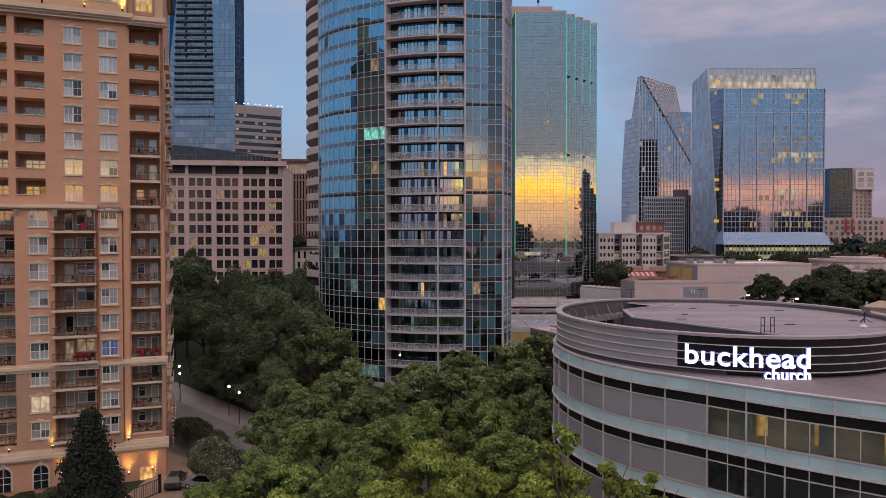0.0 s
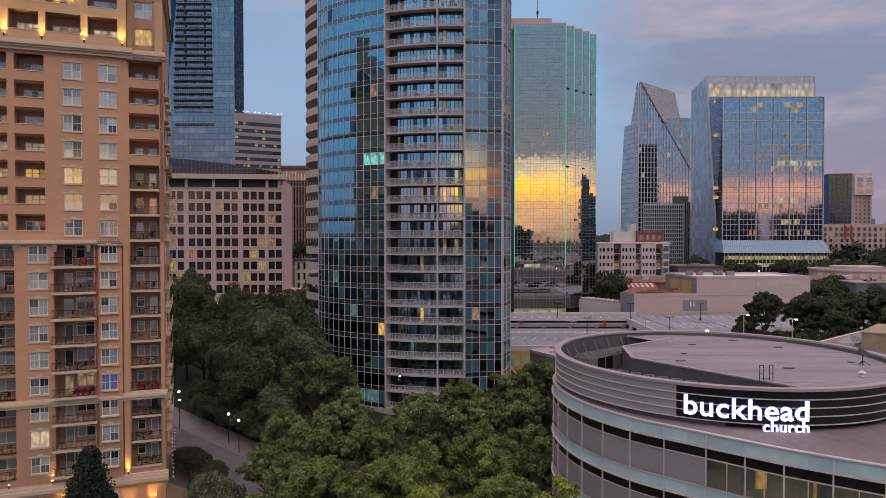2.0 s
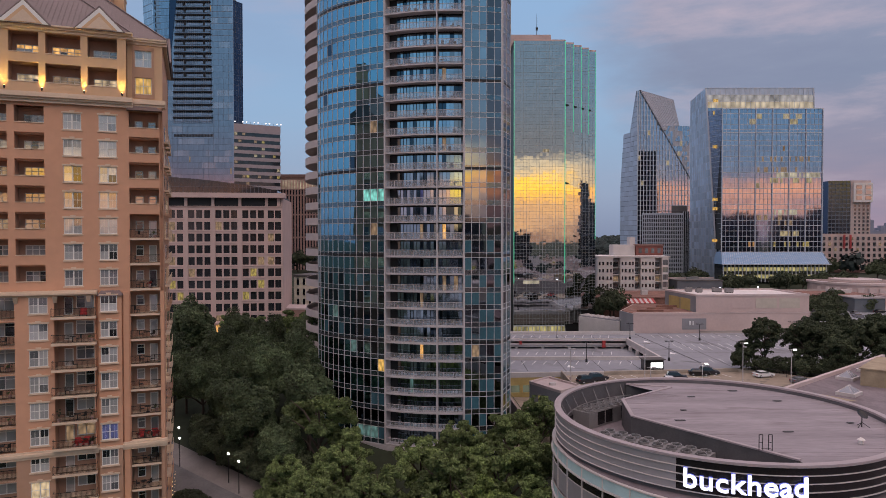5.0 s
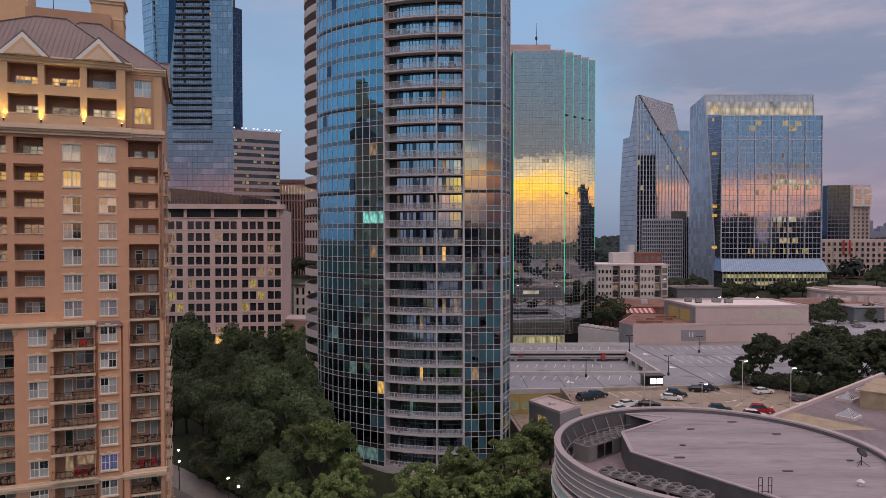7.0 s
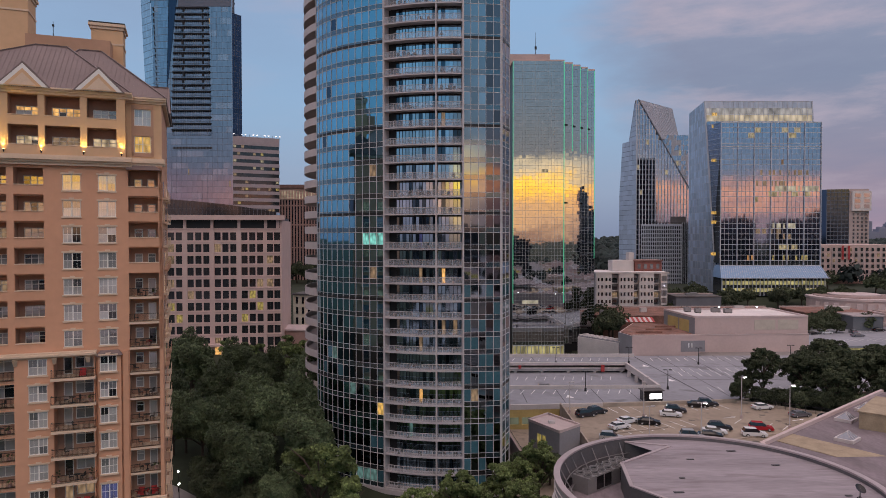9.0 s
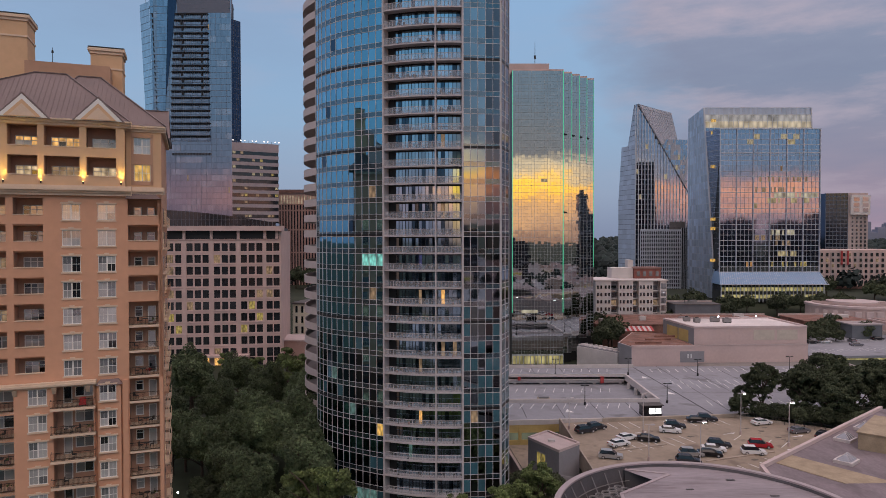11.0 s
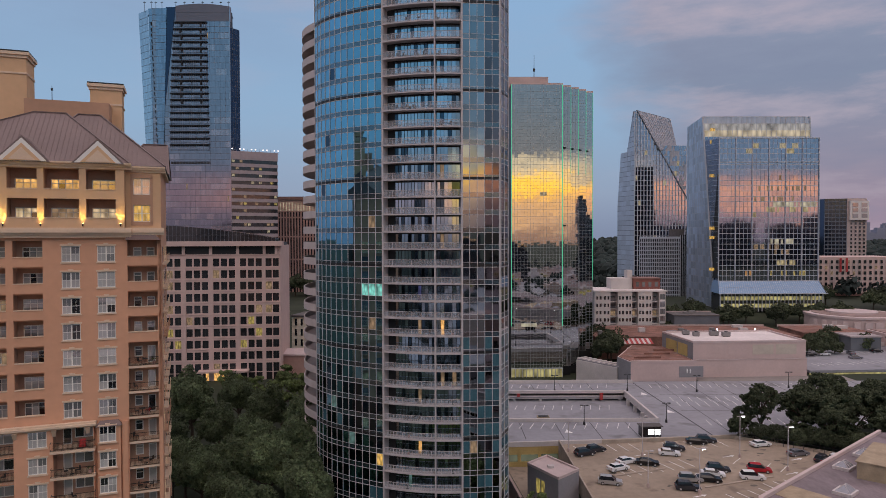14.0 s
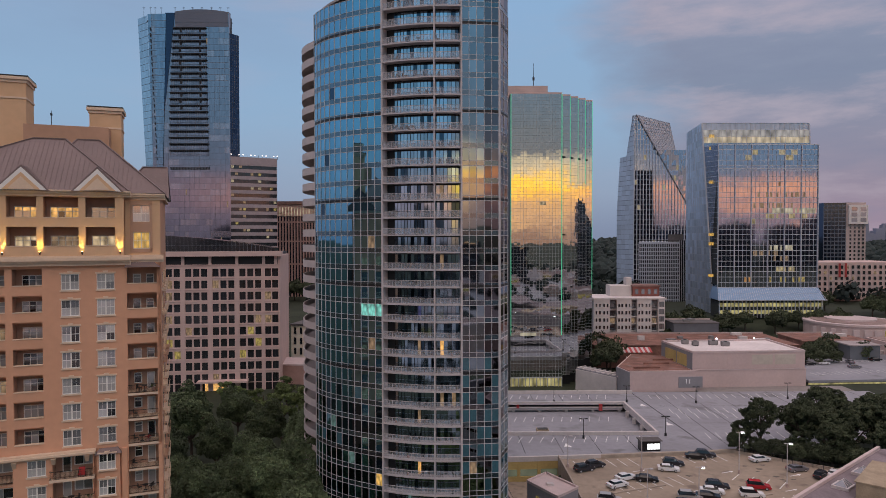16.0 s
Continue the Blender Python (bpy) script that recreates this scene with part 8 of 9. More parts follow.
def build_cars():
    kinds = {"white": car_kind("car", "white hatchback parked on the lot", car_white), "black": car_kind("car", "black saloon car parked on the lot", car_black), "dark": car_kind("car", "dark grey estate car parked on the lot", car_dark, True),
             "grey": car_kind("car", "grey saloon car parked near the fence", car_grey), "silver": car_kind("car", "silver pickup-sized car parked on the lot", car_silver, True), "red": car_kind("car", "red estate car parked between painted lines", car_red, True), "suv": car_kind("car", "white sport utility car parked on the lot", car_white, True)}
    spots = [("dark", 31.5, 144.6, 9.4, 22), ("dark", 34.4, 146.9, 9.4, 24), ("white", 49.9, 144.4, 9.4, -14), ("dark", 52.2, 147.9, 9.4, -14), ("black", 58.8, 152.2, 9.4, -10), ("dark", 61.6, 153.5, 9.4, -12),
             ("white", 72.7, 150.3, 9.4, 14), ("grey", 77.8, 143.9, 9.4, 12), ("dark", 80.9, 140.1, 9.4, 40), ("black", 43.3, 138.3, 9.4, -14), ("white", 39.1, 139.3, 9.4, 24), ("white", 36.3, 135.3, 9.4, 26), ("silver", 32.7, 127.7, 9.4, -14),
             ("silver", 48.7, 128.9, 9.4, -10), ("dark", 46.6, 124.7, 9.4, -10), ("black", 52.3, 128.8, 9.4, -14), ("white", 54.2, 131.6, 9.4, -14), ("dark", 56.4, 134.4, 9.4, -14), ("suv", 61.3, 129.9, 9.4, -10), ("red", 64.6, 134.0, 9.4, -16), ("white", 84.2, 140.9, 9.4, 40),
             ("dark", -33.0, 82.0, .2, 100), ("silver", -29.5, 81.2, .2, 170),
             ("white", 135.7, 254.4, 11.0, 8), ("black", 141.0, 252.8, 11.0, 8), ("white", 147.3, 254.4, 11.0, 8), ("grey", 159.0, 256.5, 11.0, 80), ("white", 167.5, 265.0, 11.0, 6), ("black", 171.7, 260.8, 11.0, 6), ("white", 143.1, 261.8, 11.0, 5), ("grey", 154.8, 247.0, 11.0, 0)]
    used = set()
    for kind, x, y, z, turn in spots:
        m = pose(x, y, z, 0, 0, turn)
        if kind not in used:
            used.add(kind)
            kinds[kind].matrix_basis = m
        else:
            copy_thing(kinds[kind], m)


def lamp_post(x, y, z, height, label, light=None, heads=1, dark=True, group="lot lamps"):
    t = thing("street_lamp", label, "lamp post", (x, y, z), group=group)
    mat = black_metal if dark else rail_metal
    part("base", Mesh().tube((0, 0, 0), (0, 0, .8), .3, .26, 10), concrete if not dark else black_metal, t)
    part("pole", Mesh().tube((0, 0, .8), (0, 0, height), .11, .07, 8), mat, t)
    part("arm", Mesh().box(-.7, .7, -.05, .05, height - .1, height), mat, t)
    for s in ((-1, 1) if heads == 2 else (1,)):
        head = part("head", Mesh().box(s * .7 - .35, s * .7 + .35, -.22, .22, height - .12, height + .08), mat, t)
        if light:
            part("lens", Mesh().box(s * .7 - .28, s * .7 + .28, -.26, .18, height - .2, height - .12), light, head)


def build_lamps():
    for x, y, h, on in ((64.5, 142.6, 9.0, True), (70.7, 134.6, 9.0, True), (48.0, 122.6, 8.5, True), (43.9, 144, 8.7, False), (39.5, 126, 7.0, False), (28.4, 147, 7.0, False)):
        lamp_post(x, y, 9.4, h, "tall grey car park lamp with a box head", lamp_white if on else None, 1, False)
    for x, y in ((36.2, 166.8), (57.5, 168.6), (77.9, 201.3), (57.3, 203), (34.9, 202.3), (108.3, 206)):
        lamp_post(x, y, 9.7, 5.0, "short black parking deck lamp with twin heads", None, 2, True, "deck lamps")
    for x, y, h in ((-42.3, 107.0, 4.4), (-30.6, 99.8, 4.7), (-24.3, 95.5, 4.4), (-33.0, 102.5, 4.4), (-44.5, 112.3, 3.3), (-38.5, 128, 3.6)):
        z = ground_height(x, y)
        t = thing("path_lamp", "black post lamp with a glowing globe by the footway", "lamp post", (x, y, z + .2), group="path lamps")
        part("pole", Mesh().tube((0, 0, 0), (0, 0, h), .08, .05, 8), black_metal, t)
        rings = [(0, -.16), (.15, -.1), (.19, 0), (.14, .12), (.02, .2)]
        m = Mesh()
        for (r0, z0), (r1, z1) in zip(rings, rings[1:]):
            for j in range(8):
                a, b = 2 * math.pi * j / 8, 2 * math.pi * (j + 1) / 8
                m.quad((r0 * math.cos(a), r0 * math.sin(a), h + .16 + z0), (r0 * math.cos(b), r0 * math.sin(b), h + .16 + z0), (r1 * math.cos(b), r1 * math.sin(b), h + .16 + z1), (r1 * math.cos(a), r1 * math.sin(a), h + .16 + z1))
        part("globe", m, lamp_white, t)


road_grey = material("grey_asphalt", (0.155, 0.148, 0.15), 0.85, vary=0.18, scale=0.3, bump=0.2)
paving = material("pale_paving", (0.24, 0.215, 0.205), 0.85, vary=0.12, scale=0.4)
drive_tan = material("tan_drive_concrete", (0.30, 0.23, 0.17), 0.85, vary=0.12, scale=0.3)
line_white = material("worn_white_paint", (0.74, 0.73, 0.73), 0.8, vary=0.25, scale=0.8)
rail_white = material("pale_concrete_parapet", (0.55, 0.50, 0.49), 0.8, vary=0.1, scale=0.3)
joint_dark = material("dark_joint_seal", (0.05, 0.05, 0.055), 0.8, vary=0.2)
garage_yellow = material("faded_yellow_wall", (0.52, 0.38, 0.15), 0.8, vary=0.1, scale=0.3)
wall_tan = material("stained_tan_wall", (0.36, 0.30, 0.25), 0.85, vary=0.15, scale=0.5)
lamp_window = material("bright_booth_window", (0.9, 0.9, 0.9), 0.4, vary=0, emit=((0.95, 0.98, 1.0), 2.2))
stucco_grey = material("grey_stucco", (0.26, 0.25, 0.27), 0.85, vary=0.08, scale=0.3)
store_pink = material("pinkish_store_wall", (0.55, 0.42, 0.40), 0.85, vary=0.06, scale=0.15)
roof_brown = material("brown_gravel_roof", (0.28, 0.20, 0.18), 0.9, vary=0.2, scale=0.15)
car_glass = material("car_glass", (0.015, 0.016, 0.02), 0.08, vary=0.0, ior=1.6)
tyre = material("tyre_rubber", (0.015, 0.015, 0.016), 0.8, vary=0.1)
car_white = material("white_car_paint", (0.72, 0.72, 0.74), 0.25, vary=0.02)
car_black = material("black_car_paint", (0.012, 0.012, 0.014), 0.2, vary=0.02)
car_dark = material("dark_grey_car_paint", (0.045, 0.045, 0.055), 0.25, 0.3, vary=0.02)
car_grey = material("grey_car_paint", (0.20, 0.20, 0.23), 0.3, 0.4, vary=0.02)
car_silver = material("silver_car_paint", (0.42, 0.42, 0.43), 0.3, 0.5, vary=0.02)
car_red = material("red_car_paint", (0.40, 0.02, 0.03), 0.25, vary=0.02)
lamp_blue_white = material("blue_white_lamp", (0.9, 0.9, 0.9), 0.5, vary=0, emit=((0.75, 0.82, 1.0), 7.0))
stain_dark = material("oil_stain", (0.10, 0.085, 0.07), 0.7, vary=0.3, scale=1.0)
stucco_dim = material("dark_blue_grey_stucco", (0.13, 0.14, 0.16), 0.85, vary=0.08, scale=0.3)
rust_roof = material("rusty_weathered_roof", (0.22, 0.11, 0.085), 0.9, vary=0.35, scale=0.25, bump=0.3, bump_scale=1.5, second=((0.24, 0.19, 0.17), 0.3, 0.60))
panel_beige = material("beige_wall_panel", (0.50, 0.44, 0.38), 0.8, vary=0.08)
lit_garage = lit("lit_garage_level", (0.70, 0.80, 0.55), 0.10, 0.25)
build_site()
build_cars()
build_lamps()


# ---- trees ----
def crown_mesh(name, seed, radius, height, lobes, leaves, size, mat, cone=False, flowers=None):
    """A crown of many small leaves gathered in uneven lobes; its foot is at z = 0."""
    g = np.random.default_rng(seed)
    centres, radii, limbs = [], [], []
    for _ in range(lobes):
        if cone:
            h = g.uniform(0.03, 0.97)
            a, r = g.uniform(0, 6.283), radius * (1 - h) ** 0.8 * g.uniform(.3, .8)
            centres.append((r * math.cos(a), r * math.sin(a), height * h))
            radii.append(radius * (0.22 + 0.35 * (1 - h)))
        else:
            # small sprays gathered round a few big limbs
            if not limbs:
                for _ in range(max(7, lobes // 13)):
                    d = g.normal(size=3)
                    d /= np.linalg.norm(d)
                    k = g.uniform(0.40, 0.74)
                    z = 0.5 + 0.5 * d[2] * k
                    wide = 0.72 + 0.38 * math.sin(math.pi * min(1, z * 0.9 + .05))
                    limbs.append((np.array([d[0] * k * radius * wide, d[1] * k * radius * wide, height * (0.06 + 0.88 * z)]), radius * g.uniform(.24, .40)))
            c, big = limbs[g.integers(len(limbs))]
            d = g.normal(size=3)
            d /= np.linalg.norm(d)
            d[2] = abs(d[2]) if g.random() < .6 else d[2]
            centres.append(tuple(c + d * big * g.uniform(.5, 1.05) * np.array([1, 1, .85])))
            radii.append(radius * g.uniform(0.055, 0.15))
    centres, radii = np.array(centres), np.array(radii)
    which = g.choice(lobes, leaves, p=radii ** 2 / (radii ** 2).sum())
    d = g.normal(size=(leaves, 3))
    d /= np.linalg.norm(d, axis=1)[:, None]
    d[:, 2] = np.where(g.random(leaves) < 0.55, np.abs(d[:, 2]), d[:, 2])
    r = radii[which] * g.uniform(0.30, 1.0, leaves) ** 0.45 * g.uniform(.9, 1.18, leaves)
    pos = centres[which] + d * r[:, None] * np.array([1, 1, 0.8])
    normal = d * 0.9 + g.normal(size=(leaves, 3)) * 0.75 + np.array([0, 0, 0.35])
    normal /= np.linalg.norm(normal, axis=1)[:, None]
    side = np.cross(normal, g.normal(size=(leaves, 3)))
    side /= np.linalg.norm(side, axis=1)[:, None]
    tip = np.cross(normal, side)
    s = size * g.uniform(0.65, 1.35, leaves)[:, None]
    v = np.stack([pos - tip * s * 0.6, pos + side * s * 0.42 + normal * s * .08, pos + tip * s * 0.7, pos - side * s * 0.42 + normal * s * .08], 1).reshape(-1, 3)
    me = bpy.data.meshes.new(name)
    me.vertices.add(len(v))
    me.vertices.foreach_set("co", v.astype(np.float32).ravel())
    me.loops.add(leaves * 4)
    me.loops.foreach_set("vertex_index", np.arange(leaves * 4, dtype=np.int32))
    me.polygons.add(leaves)
    me.polygons.foreach_set("loop_start", np.arange(0, leaves * 4, 4, dtype=np.int32))
    me.materials.append(mat)
    if flowers:
        me.materials.append(flowers)
        me.polygons.foreach_set("material_index", (g.random(leaves) < 0.16).astype(np.int32))
    me.update(calc_edges=True)
    return me


def dome_mesh(name, seed, radius, height, bumps, leaves, size, mat, open_=0.30, flowers=None):
    """A dense crown: leaves over a domed body that swells into uneven bosses with dark creases between."""
    g = np.random.default_rng(seed)

    def scatter(n, low):
        d = g.normal(size=(n * 3, 3))
        d /= np.linalg.norm(d, axis=1)[:, None]
        return d[d[:, 2] > low][:n]

    big, small = scatter(bumps, -.55), scatter(bumps * 7, -.6)
    d = scatter(leaves, -.62)
    n = len(d)
    reach = np.zeros(n)
    for dirs, w0, w1, a0, a1 in ((big, .28, .58, open_ * .35, open_), (small, .08, .15, .03, .10)):
        w, a = g.uniform(w0, w1, len(dirs)), g.uniform(a0, a1, len(dirs))
        ang = np.arccos(np.clip(d @ dirs.T, -1, 1))
        reach += (a * np.clip(1 - (ang / w) ** 2, 0, 1) ** 0.5).max(axis=1)
    lean = 1 + .12 * np.sin(np.arctan2(d[:, 1], d[:, 0]) * 2 + g.uniform(0, 6)) + .07 * np.sin(np.arctan2(d[:, 1], d[:, 0]) * 3 + g.uniform(0, 6))
    r = (1 - open_ * .85 + reach) * lean * (1 - .24 * g.beta(1, 2.0, n)) + g.normal(size=n) * .012
    pos = d * r[:, None] * np.array([radius, radius, height * .5]) + np.array([0, 0, height * .5])
    normal = d * .8 + g.normal(size=(n, 3)) * .7 + np.array([0, 0, .35])
    normal /= np.linalg.norm(normal, axis=1)[:, None]
    side = np.cross(normal, g.normal(size=(n, 3)))
    side /= np.linalg.norm(side, axis=1)[:, None]
    tip = np.cross(normal, side)
    s = size * g.uniform(.6, 1.35, n)[:, None]
    v = np.stack([pos - tip * s * .6, pos + side * s * .42 + normal * s * .08, pos + tip * s * .7, pos - side * s * .42 + normal * s * .08], 1).reshape(-1, 3)
    me = bpy.data.meshes.new(name)
    me.vertices.add(len(v))
    me.vertices.foreach_set("co", v.astype(np.float32).ravel())
    me.loops.add(n * 4)
    me.loops.foreach_set("vertex_index", np.arange(n * 4, dtype=np.int32))
    me.polygons.add(n)
    me.polygons.foreach_set("loop_start", np.arange(0, n * 4, 4, dtype=np.int32))
    me.materials.append(mat)
    if flowers:
        me.materials.append(flowers)
        me.polygons.foreach_set("material_index", (g.random(n) < 0.14).astype(np.int32))
    me.update(calc_edges=True)
    return me


def tree_kind(seed, radius, height, lobes, leaves, size, mat, label, cone=False, flowers=None, name="tree", group="street trees", dome=0.0):
    t = thing(name, label, "tree", group=group)
    rnd = random.Random(seed)
    trunk_h = height * (0.22 if not cone else 0.06)
    m = Mesh().tube((0, 0, -1.5), (0.1, 0, trunk_h), radius * .075, radius * .05, 8)
    m.tube((.1, 0, trunk_h), (0, .1, height * .7), radius * .05, radius * .015, 7)
    if not cone:
        for i in range(9):
            a = i * 2.4 + rnd.random()
            z0 = trunk_h + rnd.random() * height * .3
            q = (radius * .68 * math.cos(a), radius * .68 * math.sin(a), z0 + height * rnd.uniform(.12, .38))
            mid = (q[0] * .5, q[1] * .5, z0 + (q[2] - z0) * .65)
            m.tube((0, 0, z0), mid, radius * .035, radius * .022, 6).tube(mid, q, radius * .022, radius * .006, 5)
    part("trunk", m, bark, t)
    if dome:
        me = dome_mesh("crown", seed, radius, height * 0.84, lobes, leaves, size, mat, dome, flowers)
    else:
        me = crown_mesh("crown", seed, radius, height * (0.84 if not cone else .95), lobes, leaves, size, mat, cone, flowers)
    part("crown", me, None, t, at=pose(0, 0, height * (0.16 if not cone else .04)))
    return t


def plant(kind, spots, vary=(1,)):
    """Places copies of a tree: x, y, foot, size, turn."""
    for i, (x, y, z, s, turn) in enumerate(spots):
        s *= vary[i % len(vary)]
        m = pose(x, y, ground_height(x, y), 0, 0, turn)
        if i == 0:
            kind.matrix_basis = m
            kind.scale = (s, s, s)
            first = kind
        else:
            c = copy_thing(kind, m)
            c.scale = (s, s, s)


leaf_mid = material("mid_green_leaves", (0.112, 0.150, 0.050), 0.75, vary=0.55, scale=0.35, rand=0.35, island=True, each=0.3)
leaf_bright = material("yellow_green_leaves", (0.205, 0.255, 0.046), 0.7, vary=0.55, scale=0.4, rand=0.35, island=True, each=0.15)
leaf_black = material("blackish_evergreen", (0.020, 0.028, 0.017), 0.85, vary=0.3, scale=0.4, rand=0.3, island=True)
leaf_lot = material("dull_dark_leaves", (0.056, 0.070, 0.036), 0.85, vary=0.38, scale=0.3, rand=0.35, island=True, each=0.3)
petal = material("pale_pink_petals", (0.42, 0.30, 0.30), 0.8, vary=0.1)


def build_trees():
    near_a = tree_kind(51, 5.2, 14.5, 300, 46000, 0.19, leaf, "broad green deciduous tree in full leaf by the street")
    near_b = tree_kind(52, 4.8, 13.5, 280, 44000, 0.19, leaf_bright, "yellow-green deciduous tree with a loose rounded crown")
    near_c = tree_kind(53, 4.6, 14.0, 230, 30000, 0.23, leaf_mid, "dense mid-green deciduous tree near the tower foot")
    plant(near_a, [(-11.5, 66, 0, 1.06, 0), (-4.0, 70, 0, 1.03, 70), (4.5, 73, 0, 1.08, 160), (-15.5, 60, 0, .88, 230), (6.8, 63, 0, .98, 300), (-21, 61, 0, .68, 20), (-8.5, 58, 0, .95, 120)])
    plant(near_b, [(-1.2, 60, 0, 1.02, 0), (3.0, 56, 0, .96, 90), (-19.5, 55.5, 0, .74, 40), (-5.5, 53.5, 0, .92, 200), (9.8, 56, 0, .96, 140), (-25, 58, 0, .62, 300), (-13, 53, 0, .86, 80)])
    plant(near_c, [(1.0, 84, .2, 1.14, 0), (-20.5, 88, 0, .92, 40), (-16, 84.5, 0, .98, 170), (-19.5, 77, 0, .86, 260), (-13.5, 90, 0, 1.0, 10), (-15, 71, 0, .92, 80), (7.5, 86, .4, 1.12, 80), (-7.5, 82, .1, 1.02, 150), (12.0, 92, 1.0, 1.04, 220), (-13.5, 78, 0, .98, 280), (3.0, 95, 1.4, 1.05, 30), (13.5, 78, 0, 1.06, 100), (-3.0, 92, 1, 1.0, 200), (10, 100, 2.5, 1.0, 330), (15.5, 106, 3.5, .95, 10)])
    slim = tree_kind(63, 3.0, 17.6, 220, 13000, 0.22, leaf_bright, "slender yellow-green young tree with open branches")
    plant(slim, [(9.6, 53, 0, 1.04, 0), (14.6, 46.5, 0, .95, 120), (12.2, 49.5, 0, .92, 220)])
    far_a = tree_kind(54, 6.2, 16.8, 20, 19000, 0.33, leaf_dark, "large dark green shade tree in the wooded strip", group="wooded strip", dome=.50)
    far_b = tree_kind(55, 5.8, 15.2, 120, 22000, 0.30, leaf_mid, "rounded green shade tree in the wooded strip", group="wooded strip")
    plant(far_a, [(-22.5, 112, 3.5, .98, 0), (-37, 114.5, 4, .88, 20), (-43, 119.5, 4, .82, 70), (-48, 125, 4, .9, 130), (-54, 131, 4, .95, 200), (-60, 138, 4, 1.0, 260), (-33, 125, 4, .9, 310), (-31, 107.5, 3, .84, 140), (-25, 102, 3, .80, 300), (-39, 121, 5, .9, 240), (-31, 120, 5, 1.0, 60), (-37, 132, 8.5, .95, 120), (-28, 137, 9.5, .95, 200), (-47, 140, 10, 1.0, 250), (-40, 152, 11, .9, 300), (-56, 150, 11, 1.1, 30), (-30, 152, 11, .8, 90), (-26, 126, 6.5, .92, 150), (-62, 165, 12, 1.05, 10), (-68, 150, 11.3, 1.1, 200), (-50, 165, 12, .85, 70)], (.97, .82, 1.0, .77, .90))
    plant(far_b, [(-19.0, 102, 2.5, 1.12, 0), (-14.5, 96, 1.5, .88, 100), (-40, 168, 12, .72, 50), (-33, 172, 12.5, .7, 170), (-47, 178, 13, .68, 220), (-54, 180, 13, .66, 280), (-38, 184, 13, .66, 320), (-29, 162, 12, .75, 10), (-44, 192, 13.5, .6, 140), (-60, 192, 13.5, .6, 200), (-25, 145, 10, .8, 60), (-50, 124, 4.2, .55, 0), (-30, 196, 13.5, .55, 90), (-36, 204, 14, .55, 45)], (1.0, 1.0, 1.25, 1.35, 1.2))
    lot_t = tree_kind(56, 5.9, 14.5, 360, 26000, 0.33, leaf_lot, "dark leafy tree behind the car park fence", group="car park trees")
    lot_tall = tree_kind(64, 4.3, 15.2, 320, 20000, 0.30, leaf_lot, "tall dark narrow-crowned tree at the car park corner", group="car park trees")
    plant(lot_tall, [(76.3, 157.5, 11.2, 1.02, 0), (72.6, 158.5, 11.2, .62, 140)])
    plant(lot_t, [(70.4, 156.0, 11, .5, 200), (85.5, 156, 11, .92, 120), (95, 152, 11, 1.04, 200), (90, 153, 11, .95, 30), (105, 151, 11, 1.0, 320), (102, 155, 11, 1.02, 260), (94, 162, 11, 1.12, 300), (88, 160, 11, .95, 250), (108, 149, 10, 1.1, 40), (88, 148, 10.6, .72, 90), (100, 143, 9.5, .9, 170), (116, 154, 11, 1.1, 210), (120, 158, 11, 1.0, 20), (108, 162, 11, 1.0, 140)], (1, 1, 1, .94, 1.04))
    far = tree_kind(57, 6.2, 12.0, 20, 3200, 0.68, leaf_lot, "dark tree among the low shops", group="trees among the shops", dome=.46)
    rnd = random.Random(58)
    spots = [(62, 246, 13.5, .95, 0), (66, 256, 14, 1.0, 50), (61, 268, 15, 1.0, 90), (66, 280, 16, .9, 20), (104, 298, 17, .8, 0)]
    spots += [(108 + i * 9.0 + rnd.uniform(-2, 2), rnd.uniform(318, 334), 17.5, rnd.uniform(.78, 1.0), rnd.uniform(0, 360)) for i in range(11)]
    spots += [(140 + i * 7, 258 + rnd.uniform(-3, 3), 14, rnd.uniform(.55, .7), i * 40) for i in range(3)]
    spots += [(206 + i * 12, rnd.uniform(340, 380), 18, rnd.uniform(.8, 1.1), i * 50) for i in range(7)]
    spots += [(-60 - i * 9, 240 + rnd.uniform(-5, 5), 15, .8, i * 70) for i in range(3)] + [(-50 + i * 6, 300 + rnd.uniform(-8, 20), 17, .9, i * 33) for i in range(4)] + [(-95 + i * 10, 440, 18, 1.2, i * 33) for i in range(5)]
    spots += [(158, 272, 0, .8, 0), (170, 266, 0, .7, 60), (182, 262, 0, .8, 130), (166, 280, 0, .8, 220), (150, 268, 0, .7, 20), (214, 262, 0, .8, 80)]
    plant(far, spots)

    cypress = tree_kind(59, 3.9, 12.0, 130, 30000, 0.24, leaf_black, "dark dense conical evergreen before the apartment block", cone=True, name="evergreen")
    plant(cypress, [(-38.6, 72.5, -.3, 1.0, 0)])
    myrtle = tree_kind(60, 3.2, 6.6, 26, 14000, 0.17, leaf_dark, "dark shrub tree dotted with pale pink blossom", flowers=petal, name="flowering_tree", dome=.34)
    plant(myrtle, [(-27.5, 80, -.2, 1.0, 0), (-25.0, 77.5, -.3, .85, 100)])
    shrub = tree_kind(61, 2.4, 4.2, 18, 6000, 0.18, leaf_lot, "dark clipped shrub beside the drive", name="shrub", group="shrubs", dome=.3)
